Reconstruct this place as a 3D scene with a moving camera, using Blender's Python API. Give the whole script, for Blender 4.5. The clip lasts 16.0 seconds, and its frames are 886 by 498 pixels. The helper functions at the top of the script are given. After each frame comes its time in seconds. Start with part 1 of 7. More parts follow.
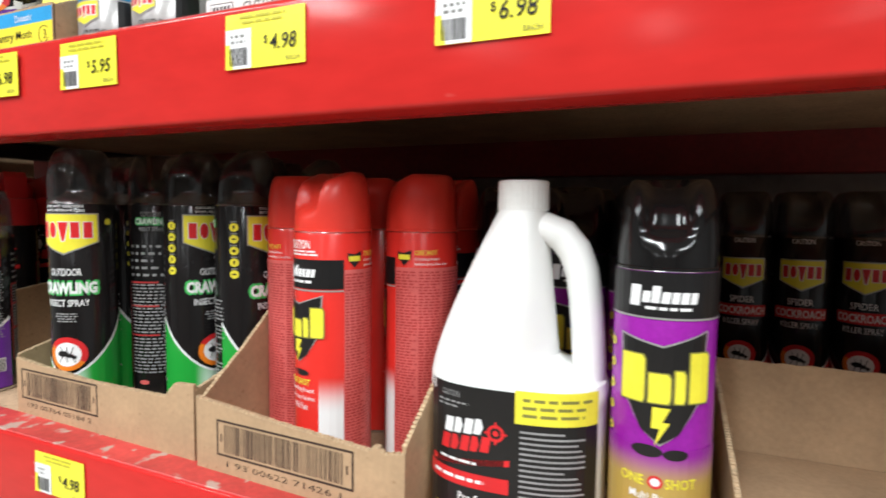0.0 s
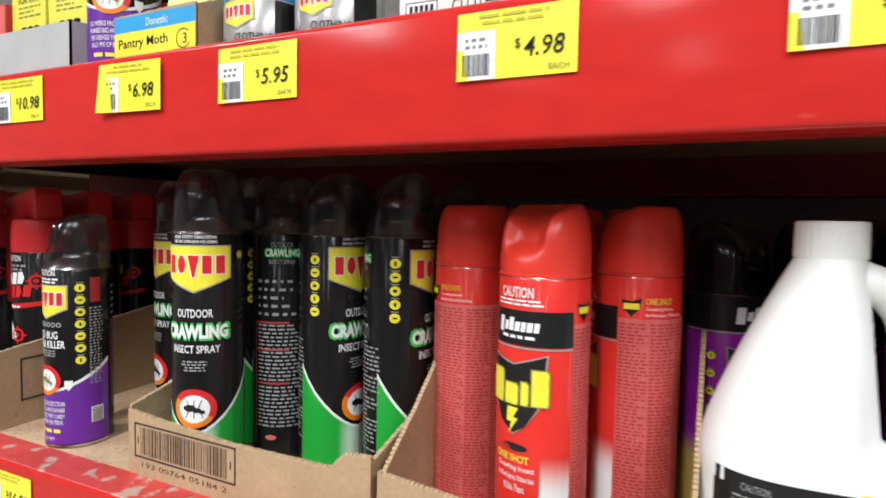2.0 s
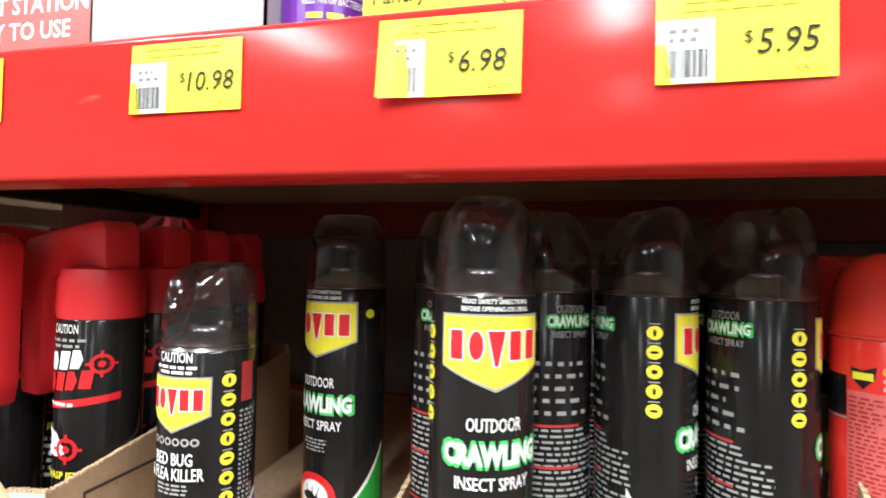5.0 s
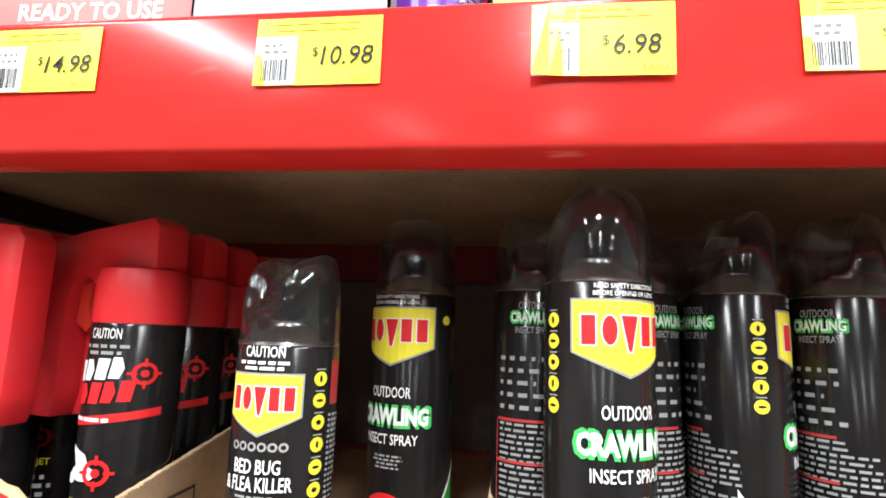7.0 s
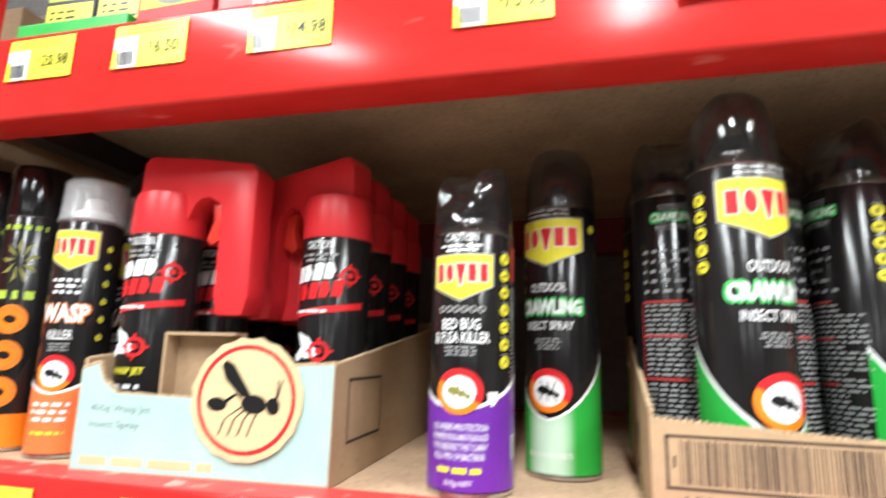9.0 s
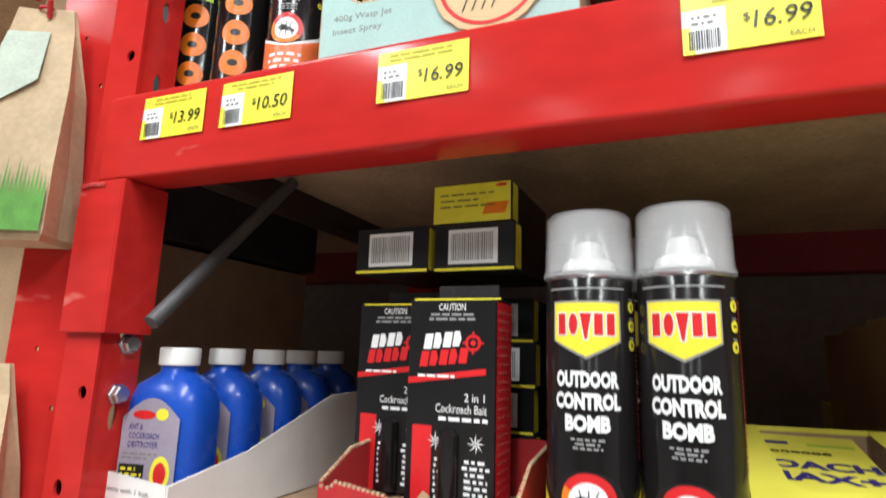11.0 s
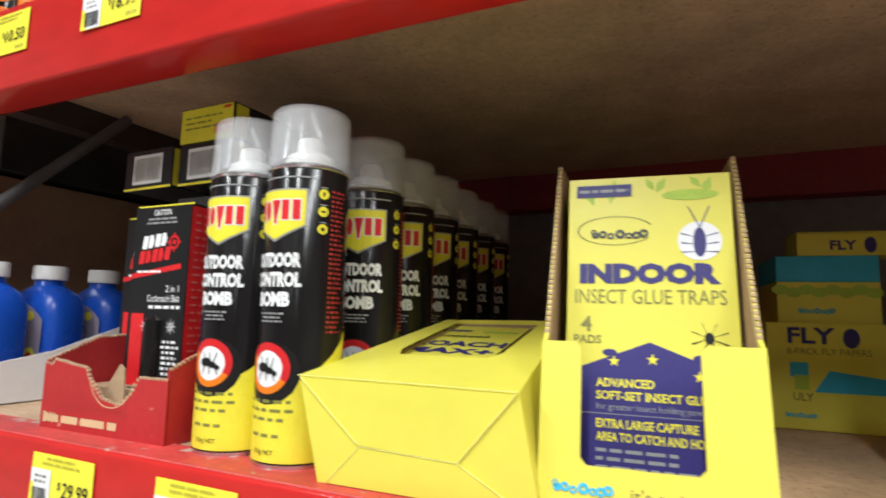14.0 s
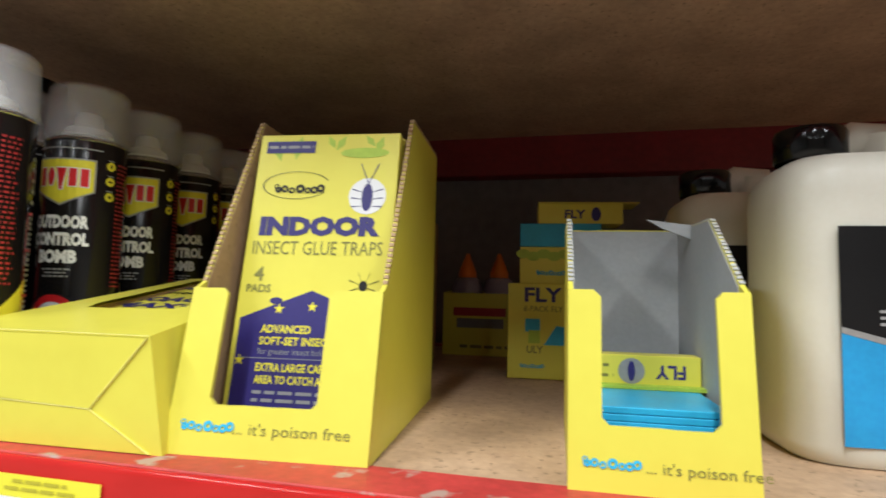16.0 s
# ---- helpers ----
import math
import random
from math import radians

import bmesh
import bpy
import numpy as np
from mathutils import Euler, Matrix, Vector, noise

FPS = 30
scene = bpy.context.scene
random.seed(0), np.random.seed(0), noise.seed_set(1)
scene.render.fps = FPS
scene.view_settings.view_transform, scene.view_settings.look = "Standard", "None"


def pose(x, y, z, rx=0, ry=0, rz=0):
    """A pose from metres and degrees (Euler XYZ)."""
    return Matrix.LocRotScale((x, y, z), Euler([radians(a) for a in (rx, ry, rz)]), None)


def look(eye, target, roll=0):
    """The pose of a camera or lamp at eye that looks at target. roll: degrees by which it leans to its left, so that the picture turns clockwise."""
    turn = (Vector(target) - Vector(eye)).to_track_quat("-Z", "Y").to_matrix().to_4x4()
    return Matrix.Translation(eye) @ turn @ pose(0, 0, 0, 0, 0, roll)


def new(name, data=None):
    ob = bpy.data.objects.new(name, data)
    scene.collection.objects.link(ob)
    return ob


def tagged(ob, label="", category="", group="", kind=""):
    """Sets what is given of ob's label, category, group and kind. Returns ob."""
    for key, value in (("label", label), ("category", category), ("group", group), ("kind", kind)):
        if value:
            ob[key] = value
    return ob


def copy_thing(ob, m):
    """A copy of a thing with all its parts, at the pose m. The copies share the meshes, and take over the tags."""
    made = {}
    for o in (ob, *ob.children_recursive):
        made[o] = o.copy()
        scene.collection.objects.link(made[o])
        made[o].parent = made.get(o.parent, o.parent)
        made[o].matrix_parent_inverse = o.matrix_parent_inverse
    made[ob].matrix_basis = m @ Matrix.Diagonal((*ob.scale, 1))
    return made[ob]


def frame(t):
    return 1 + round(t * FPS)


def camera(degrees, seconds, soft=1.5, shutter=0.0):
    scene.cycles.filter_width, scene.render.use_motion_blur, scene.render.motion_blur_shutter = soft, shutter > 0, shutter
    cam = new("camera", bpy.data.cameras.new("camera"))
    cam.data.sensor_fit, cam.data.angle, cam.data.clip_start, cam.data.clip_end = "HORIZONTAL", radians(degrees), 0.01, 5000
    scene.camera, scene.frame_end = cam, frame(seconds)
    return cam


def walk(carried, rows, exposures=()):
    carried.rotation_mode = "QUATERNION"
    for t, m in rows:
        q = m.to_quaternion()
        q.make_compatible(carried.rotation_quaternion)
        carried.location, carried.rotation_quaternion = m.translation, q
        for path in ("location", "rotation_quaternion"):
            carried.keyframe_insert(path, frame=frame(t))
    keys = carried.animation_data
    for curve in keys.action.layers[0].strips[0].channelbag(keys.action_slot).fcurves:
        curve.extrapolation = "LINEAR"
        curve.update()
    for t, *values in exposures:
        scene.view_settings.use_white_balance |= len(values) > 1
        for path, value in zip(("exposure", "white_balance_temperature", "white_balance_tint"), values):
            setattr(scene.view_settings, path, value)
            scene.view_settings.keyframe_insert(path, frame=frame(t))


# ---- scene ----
cam = camera(77.2, 16.0, soft=1.7, shutter=0.5)
PATH = [
    (0, (0.585, -0.369, 1.691), (-0.217, 1.458, 1.552), 0.7),
    (0.5, (0.526, -0.382, 1.701), (-0.303, 1.431, 1.538), 1),
    (1, (0.457, -0.386, 1.715), (-0.367, 1.429, 1.554), 1.1),
    (1.5, (0.426, -0.376, 1.716), (-0.404, 1.439, 1.582), 1.1),
    (2, (0.372, -0.36, 1.712), (-0.443, 1.464, 1.609), 1.1),
    (2.5, (0.32, -0.308, 1.705), (-0.502, 1.514, 1.634), 1.3),
    (3, (0.257, -0.262, 1.686), (-0.539, 1.573, 1.658), 1.3),
    (3.5, (0.213, -0.269, 1.707), (-0.548, 1.58, 1.655), 1.2),
    (4, (0.133, -0.272, 1.715), (-0.606, 1.586, 1.676), 1.1),
    (4.5, (0.046, -0.28, 1.727), (-0.602, 1.611, 1.672), 0.6),
    (5, (-0.034, -0.302, 1.714), (-0.529, 1.636, 1.766), 1.2),
    (5.2, (-0.061, -0.303, 1.703), (-0.495, 1.646, 1.812), 1.5),
    (7.3, (-0.166, -0.315, 1.641), (-0.422, 1.638, 1.984), 2),
    (7.5, (-0.174, -0.316, 1.629), (-0.424, 1.633, 1.997), 2),
    (8, (-0.201, -0.339, 1.601), (-0.443, 1.602, 2.02), 2),
    (8.5, (-0.194, -0.38, 1.589), (-0.504, 1.549, 2.018), 1.8),
    (9, (-0.227, -0.408, 1.541), (-0.706, 1.497, 1.917), 1.4),
    (9.5, (-0.313, -0.391, 1.45), (-0.875, 1.485, 1.857), 1.8),
    (10, (-0.37, -0.378, 1.346), (-1.01, 1.478, 1.728), 2.1),
    (10.2, (-0.382, -0.377, 1.3), (-1.057, 1.47, 1.664), 2),
    (12.3, (-0.278, -0.409, 1.108), (-1.072, 1.389, 1.481), 1.9),
    (12.5, (-0.235, -0.4, 1.115), (-1.058, 1.39, 1.463), 1.9),
    (13, (-0.172, -0.36, 1.122), (-1.04, 1.416, 1.426), 1.8),
    (13.5, (-0.118, -0.334, 1.116), (-0.982, 1.449, 1.388), 1.6),
    (14, (-0.066, -0.313, 1.115), (-0.898, 1.491, 1.346), 1.4),
    (14.5, (-0.014, -0.298, 1.114), (-0.787, 1.536, 1.312), 1.3),
    (15, (0.035, -0.281, 1.106), (-0.65, 1.59, 1.285), 1.4),
    (15.5, (0.064, -0.283, 1.101), (-0.512, 1.625, 1.266), 1.4),
    (16, (0.09, -0.272, 1.099), (-0.384, 1.664, 1.259), 1.4),
]
TRUE = Matrix.Translation((0, 0, 0.16)) @ Matrix.Scale(0.88, 4)   # rack units to metres
walk(cam, [(t, look(TRUE @ Vector(eye), TRUE @ Vector(aim), roll)) for t, eye, aim, roll in PATH],
     exposures=[(0, -0.2), (1.5, -0.35), (2.2, -0.25), (3, 0.2), (5, 0.5), (8.5, 0.6), (9, 0.4), (9.5, 0.05), (10, -0.2), (12.3, 0.0), (14, -0.2), (16, -0.35)])

# ---- world and light ----
world = bpy.data.worlds.new("store_air")
scene.world = world
world.use_nodes = True
world.node_tree.nodes["Background"].inputs[0].default_value = (0.9, 0.95, 1.0, 1)
world.node_tree.nodes["Background"].inputs[1].default_value = 0.05


def tube_light(x, y, z, length, power, width=0.22):
    """One ceiling strip light, running away from the shelf front."""
    data = bpy.data.lights.new("strip_lamp", "AREA")
    data.shape, data.size, data.size_y, data.energy = "RECTANGLE", width, length, power
    data.color = (0.93, 0.98, 1.0)
    lamp = new("strip_lamp", data)
    lamp.matrix_world = look((x, y, z), (x, y + 0.001, 0))
    return lamp


for lx in (-2.75, 0.0, 2.75):
    tube_light(lx, -2.75, 4.1, 3.3, 225)
    tube_light(lx + 0.2, -8.8, 4.1, 3.0, 42, 0.12)

# ---- materials ----
M = {}


def mat(name, col, rough=0.5, metal=0.0, var=0.10, scale=25.0, bump=0.0, bscale=180.0, alpha=1.0, coat=0.0,
        fleck=None, fleck_scale=60.0, fleck_lo=0.62, trans=0.0, stretch=(1, 1, 1), ior=1.45):
    m = bpy.data.materials.new(name)
    m.use_nodes = True
    nt = m.node_tree
    b = nt.nodes["Principled BSDF"]
    tc = nt.nodes.new("ShaderNodeTexCoord")
    mp = nt.nodes.new("ShaderNodeMapping")
    mp.inputs["Scale"].default_value = stretch
    nt.links.new(tc.outputs["Object"], mp.inputs[0])

    def noise_node(s, detail=4.0):
        n = nt.nodes.new("ShaderNodeTexNoise")
        n.inputs["Scale"].default_value, n.inputs["Detail"].default_value = s, detail
        nt.links.new(mp.outputs[0], n.inputs["Vector"])
        return n

    def ramp(src, lo, hi, a, c):
        r = nt.nodes.new("ShaderNodeValToRGB")
        r.color_ramp.elements[0].position, r.color_ramp.elements[1].position = lo, hi
        r.color_ramp.elements[0].color, r.color_ramp.elements[1].color = (*a, 1), (*c, 1)
        nt.links.new(src, r.inputs[0])
        return r

    big = noise_node(scale)
    dark = [max(0.0, c * (1 - var)) for c in col]
    light = [min(1.0, c * (1 + var)) for c in col]
    out = ramp(big.outputs["Fac"], 0.3, 0.7, dark, light).outputs[0]
    fine = noise_node(scale * 11, 2.0)
    mix = nt.nodes.new("ShaderNodeMixRGB")
    mix.blend_type, mix.inputs[0].default_value = "OVERLAY", min(0.5, var * 1.5)
    nt.links.new(out, mix.inputs[1])
    nt.links.new(fine.outputs["Fac"], mix.inputs[2])
    out = mix.outputs[0]
    if fleck:
        f = noise_node(fleck_scale, 3.0)
        k = ramp(f.outputs["Fac"], fleck_lo, fleck_lo + 0.06, (0, 0, 0), (1, 1, 1))
        fm = nt.nodes.new("ShaderNodeMixRGB")
        nt.links.new(k.outputs[0], fm.inputs[0])
        nt.links.new(out, fm.inputs[1])
        fm.inputs[2].default_value = (*fleck, 1)
        out = fm.outputs[0]
    nt.links.new(out, b.inputs["Base Color"])
    rr = nt.nodes.new("ShaderNodeMapRange")
    rr.inputs["To Min"].default_value, rr.inputs["To Max"].default_value = max(0.02, rough * 0.8), min(1, rough * 1.2)
    nt.links.new(big.outputs["Fac"], rr.inputs["Value"])
    nt.links.new(rr.outputs[0], b.inputs["Roughness"])
    b.inputs["Metallic"].default_value = metal
    b.inputs["Alpha"].default_value = alpha
    b.inputs["Coat Weight"].default_value = coat
    b.inputs["Coat Roughness"].default_value = 0.08
    b.inputs["Transmission Weight"].default_value = trans
    b.inputs["IOR"].default_value = ior
    if bump:
        bn = noise_node(bscale, 3.0)
        bp = nt.nodes.new("ShaderNodeBump")
        bp.inputs["Strength"].default_value, bp.inputs["Distance"].default_value = bump, 0.002
        nt.links.new(bn.outputs["Fac"], bp.inputs["Height"])
        nt.links.new(bp.outputs[0], b.inputs["Normal"])
    M[name] = m
    return m




def graded(name, c0, c1, z0, z1, rough=0.3, front=False):
    """Printed ink that shades from c0 to c1 down the can; front: only towards the middle of its face."""
    m = bpy.data.materials.new(name)
    m.use_nodes = True
    nt = m.node_tree
    b = nt.nodes["Principled BSDF"]
    tc = nt.nodes.new("ShaderNodeTexCoord")
    sp = nt.nodes.new("ShaderNodeSeparateXYZ")
    nt.links.new(tc.outputs["Object"], sp.inputs[0])

    def ease(axis, lo, hi):
        r = nt.nodes.new("ShaderNodeMapRange")
        r.interpolation_type = "SMOOTHSTEP"
        r.inputs["From Min"].default_value, r.inputs["From Max"].default_value = lo, hi
        nt.links.new(sp.outputs[axis], r.inputs["Value"])
        return r.outputs[0]
    f = ease("Z", z0, z1)
    if front:
        mu = nt.nodes.new("ShaderNodeMath")
        mu.operation = "MULTIPLY"
        nt.links.new(f, mu.inputs[0])
        nt.links.new(ease("Y", -0.027, -0.0365), mu.inputs[1])
        f = mu.outputs[0]
    mx = nt.nodes.new("ShaderNodeMixRGB")
    nt.links.new(f, mx.inputs[0])
    mx.inputs[1].default_value, mx.inputs[2].default_value = (*c0, 1), (*c1, 1)
    nt.links.new(mx.outputs[0], b.inputs["Base Color"])
    b.inputs["Roughness"].default_value = rough
    M[name] = m
    return m


RED = (0.52, 0.024, 0.021)
mat("rack_red", RED, 0.16, var=0.12, scale=6, bump=0.10, bscale=26, coat=0.0, ior=1.29, fleck=(0.62, 0.13, 0.11), fleck_scale=30, fleck_lo=0.69, stretch=(0.35, 1, 1))
mat("rack_worn", (0.50, 0.05, 0.045), 0.5, var=0.2, scale=14, bump=0.1, bscale=90, fleck=(0.45, 0.30, 0.25), fleck_scale=40, fleck_lo=0.60)
# rack red for the back beams, with the shade back there put into its colour
mat("rack_red_shaded", (0.20, 0.014, 0.016), 0.6, var=0.2, scale=8)
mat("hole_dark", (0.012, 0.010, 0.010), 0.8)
mat("steel_grey", (0.11, 0.11, 0.115), 0.5, metal=0.3, var=0.15, scale=18)
mat("zinc", (0.55, 0.55, 0.56), 0.35, metal=1.0)
mat("bar_brown", (0.035, 0.022, 0.018), 0.55)
mat("chipboard", (0.49, 0.325, 0.205), 0.75, var=0.16, scale=12, bump=0.15, bscale=260, fleck=(0.30, 0.20, 0.12), fleck_scale=170, fleck_lo=0.62)
mat("back_grey", (0.16, 0.145, 0.14), 0.7, var=0.2, scale=4)
mat("kraft", (0.43, 0.285, 0.165), 0.85, var=0.10, scale=16, bump=0.18, bscale=120, fleck=(0.34, 0.215, 0.12), fleck_scale=120, fleck_lo=0.64)
mat("kraft_in", (0.37, 0.24, 0.14), 0.9, var=0.12, scale=18, bump=0.2, bscale=130)
mat("kraft_edge", (0.50, 0.36, 0.22), 0.95, var=0.25, scale=220, bump=0.5, bscale=420)
mat("print_brown", (0.055, 0.032, 0.022), 0.8)
mat("card_white", (0.72, 0.71, 0.69), 0.6, var=0.05)
mat("card_grey", (0.40, 0.40, 0.40), 0.65, var=0.07, bump=0.05)
mat("card_red", (0.42, 0.022, 0.024), 0.5, var=0.1, scale=12, fleck=(0.55, 0.22, 0.16), fleck_scale=55, fleck_lo=0.68)
mat("card_yellow", (0.73, 0.66, 0.085), 0.36, var=0.05, scale=7, bump=0.04, bscale=40)
mat("card_teal", (0.36, 0.53, 0.50), 0.6, var=0.07, fleck=(0.48, 0.56, 0.52), fleck_scale=45, fleck_lo=0.66)
mat("card_tan", (0.62, 0.45, 0.25), 0.7, var=0.06)
mat("tag_yellow", (0.84, 0.77, 0.055), 0.35, var=0.03)
mat("tag_white", (0.80, 0.79, 0.80), 0.35, var=0.03)
mat("black_gloss", (0.011, 0.0095, 0.0095), 0.17, var=0.2, scale=12)
mat("black_ink", (0.009, 0.0085, 0.009), 0.3)
mat("grey_ink", (0.20, 0.195, 0.18), 0.5)
mat("white_ink", (0.80, 0.80, 0.80), 0.4, var=0.03)
mat("print_white", (0.29, 0.29, 0.29), 0.45)
mat("pink_ink", (0.62, 0.12, 0.11), 0.4)
mat("red_ink", (0.62, 0.018, 0.022), 0.35)
mat("dull_red_ink", (0.40, 0.03, 0.03), 0.45)
mat("green_ink", (0.022, 0.36, 0.052), 0.3)
mat("glow_green", (0.055, 0.50, 0.11), 0.35)
mat("pale_green", (0.35, 0.62, 0.38), 0.4)
mat("yellow_ink", (0.79, 0.70, 0.050), 0.35)
mat("orange_ink", (0.80, 0.20, 0.012), 0.35)
mat("peach_ink", (0.80, 0.17, 0.05), 0.35)
mat("purple_ink", (0.13, 0.022, 0.30), 0.3)
mat("magenta", (0.27, 0.012, 0.30), 0.26, coat=0.2)
mat("gold", (0.45, 0.30, 0.07), 0.32, metal=0.3)
mat("faint_ink", (0.50, 0.44, 0.035), 0.4)
mat("olive", (0.22, 0.21, 0.05), 0.4)
mat("silver_ink", (0.42, 0.41, 0.40), 0.3, metal=0.4)
mat("blue_ink", (0.02, 0.30, 0.62), 0.4)
mat("navy_ink", (0.030, 0.022, 0.15), 0.45)
mat("cyan_ink", (0.03, 0.42, 0.68), 0.4)
mat("leaf_ink", (0.40, 0.55, 0.06), 0.5)
mat("can_red", (0.68, 0.030, 0.022), 0.22, coat=0.3, var=0.04)
mat("cap_red", (0.68, 0.038, 0.024), 0.34, var=0.05, coat=0.1)
mat("trigger_red", (0.62, 0.022, 0.028), 0.36, var=0.05)
mat("cap_black", (0.007, 0.0065, 0.0065), 0.13)
mat("cap_smoke", (0.018, 0.017, 0.017), 0.05, alpha=0.52, coat=0.8, ior=1.7)
mat("cap_clear", (0.72, 0.72, 0.73), 0.16, alpha=0.25)
mat("nozzle_white", (0.82, 0.82, 0.80), 0.4)
mat("tinplate", (0.60, 0.60, 0.61), 0.25, metal=1.0)
mat("jug_white", (0.82, 0.82, 0.80), 0.38, var=0.02, bump=0.03, bscale=40)
mat("jug_cream", (0.70, 0.67, 0.58), 0.38, var=0.04, bump=0.03, bscale=40)
mat("bottle_blue", (0.010, 0.075, 0.46), 0.28, var=0.08, coat=0.15)
mat("label_mauve", (0.30, 0.26, 0.33), 0.4)
mat("paper_bag", (0.52, 0.38, 0.24), 0.85, var=0.12, scale=14, bump=0.3, bscale=45)
mat("bag_teal", (0.45, 0.50, 0.42), 0.8, var=0.12)
mat("bag_green", (0.10, 0.27, 0.05), 0.8, var=0.2, scale=60)
mat("clip_red", (0.45, 0.015, 0.02), 0.4)
mat("dark_goods", (0.030, 0.026, 0.026), 0.5, var=0.4, scale=20)
mat("concrete", (0.42, 0.375, 0.32), 0.35, var=0.12, scale=2, bump=0.05)
mat("store_white", (0.28, 0.28, 0.28), 0.8, var=0.05, scale=1)
mat("opposite_goods", (0.24, 0.21, 0.19), 0.7, var=0.6, scale=1.6)

mat("crease", (0.80, 0.74, 0.24), 0.7, var=0.15, scale=60)
graded("green_fade", (0.018, 0.34, 0.045), (0.55, 0.74, 0.58), 0.085, 0.045, 0.25, True)
graded("gold_fade", (0.27, 0.012, 0.30), (0.45, 0.30, 0.07), 0.092, 0.066, 0.28)
graded("white_fade", (0.68, 0.030, 0.022), (0.80, 0.79, 0.78), 0.098, 0.062, 0.25)

# ---- helpers for meshes ----


def as_mesh(bm, name, material, smooth=False):
    me = bpy.data.meshes.new(name)
    bm.to_mesh(me)
    bm.free()
    me.materials.append(M[material])
    if smooth:
        me.polygons.foreach_set("use_smooth", [True] * len(me.polygons))
        me.set_sharp_from_angle(angle=radians(38))
    return me


def part(name, bm, material, parent, label="", smooth=False):
    ob = new(name, as_mesh(bm, name, material, smooth))
    ob.parent = parent
    if label:
        ob["label"] = label
    return ob


def root(name, label, category, m=None, group="", kind=""):
    ob = new(name)
    ob.empty_display_size = 0.02
    if m is not None:
        ob.matrix_basis = m
    return tagged(ob, label, category, group, kind)


def block(x0, y0, z0, x1, y1, z1, bev=0.0, seg=2):
    bm = bmesh.new()
    bmesh.ops.create_cube(bm, size=1)
    bmesh.ops.transform(bm, matrix=Matrix.Translation(((x0 + x1) / 2, (y0 + y1) / 2, (z0 + z1) / 2)) @ Matrix.Diagonal((x1 - x0, y1 - y0, z1 - z0, 1)), verts=bm.verts)
    if bev:
        bmesh.ops.bevel(bm, geom=bm.edges[:], offset=bev, segments=seg, affect="EDGES", profile=0.6)
    return bm


def prism(pts, y0, y1, bev=0.0):
    """A polygon in the x-z plane, made solid from y0 to y1."""
    bm = bmesh.new()
    f = bm.faces.new([bm.verts.new((x, y0, z)) for x, z in pts])
    r = bmesh.ops.extrude_face_region(bm, geom=[f])
    bmesh.ops.translate(bm, vec=(0, y1 - y0, 0), verts=[v for v in r["geom"] if isinstance(v, bmesh.types.BMVert)])
    bmesh.ops.recalc_face_normals(bm, faces=bm.faces[:])
    if bev:
        bmesh.ops.bevel(bm, geom=bm.edges[:], offset=bev, segments=2, affect="EDGES", profile=0.6)
    return bm


def lathe(profile, seg=40, sx=1.0, sy=1.0):
    bm = bmesh.new()
    rings = []
    for r, z in profile:
        if r < 1e-5:
            rings.append([bm.verts.new((0, 0, z))])
        else:
            rings.append([bm.verts.new((r * sx * math.sin(2 * math.pi * i / seg), -r * sy * math.cos(2 * math.pi * i / seg), z)) for i in range(seg)])
    for a, b in zip(rings, rings[1:]):
        for i in range(seg):
            j = (i + 1) % seg
            if len(a) == 1 and len(b) == 1:
                continue
            if len(a) == 1:
                bm.faces.new((a[0], b[j], b[i]))
            elif len(b) == 1:
                bm.faces.new((a[i], a[j], b[0]))
            else:
                bm.faces.new((a[i], a[j], b[j], b[i]))
    bmesh.ops.recalc_face_normals(bm, faces=bm.faces[:])
    return bm


def tube(points, r, seg=10):
    """A round bar along a line of points."""
    bm = bmesh.new()
    pts = [Vector(p) for p in points]
    rings = []
    for i, p in enumerate(pts):
        d = (pts[min(i + 1, len(pts) - 1)] - pts[max(i - 1, 0)]).normalized()
        u = d.orthogonal().normalized()
        if rings:
            u = (last - d * last.dot(d)).normalized()
        last = u
        w = d.cross(u)
        rings.append([bm.verts.new(p + r * (math.cos(2 * math.pi * k / seg) * u + math.sin(2 * math.pi * k / seg) * w)) for k in range(seg)])
    for a, b in zip(rings, rings[1:]):
        for k in range(seg):
            bm.faces.new((a[k], a[(k + 1) % seg], b[(k + 1) % seg], b[k]))
    bm.faces.new(rings[0]), bm.faces.new(rings[-1])
    bmesh.ops.recalc_face_normals(bm, faces=bm.faces[:])
    return bm


def joined(*bms):
    out = bmesh.new()
    for b in bms:
        me = bpy.data.meshes.new("tmp")
        b.to_mesh(me)
        b.free()
        out.from_mesh(me)
        bpy.data.meshes.remove(me)
    return out


# ---- printed artwork: flat shapes and lettering, laid on faces or wrapped round cans ----
LAYER = 0.00022
TEXT_CACHE = {}
FINE = {"small_print", "barcode", "header_print", "code_print", "icon", "icon_print", "foot_lettering", "warning_heading", "yellow_print", "maker_mark", "brand_mark", "brand_outline", "insect_print", "kind_lettering", "target_mark", "claim_lettering", "side_brand", "side_shield", "icon", "claim_small", "burst_print", "caution_lettering", "title_lettering", "gnat_print", "star_print", "green_print", "plant_print", "disc_print"}


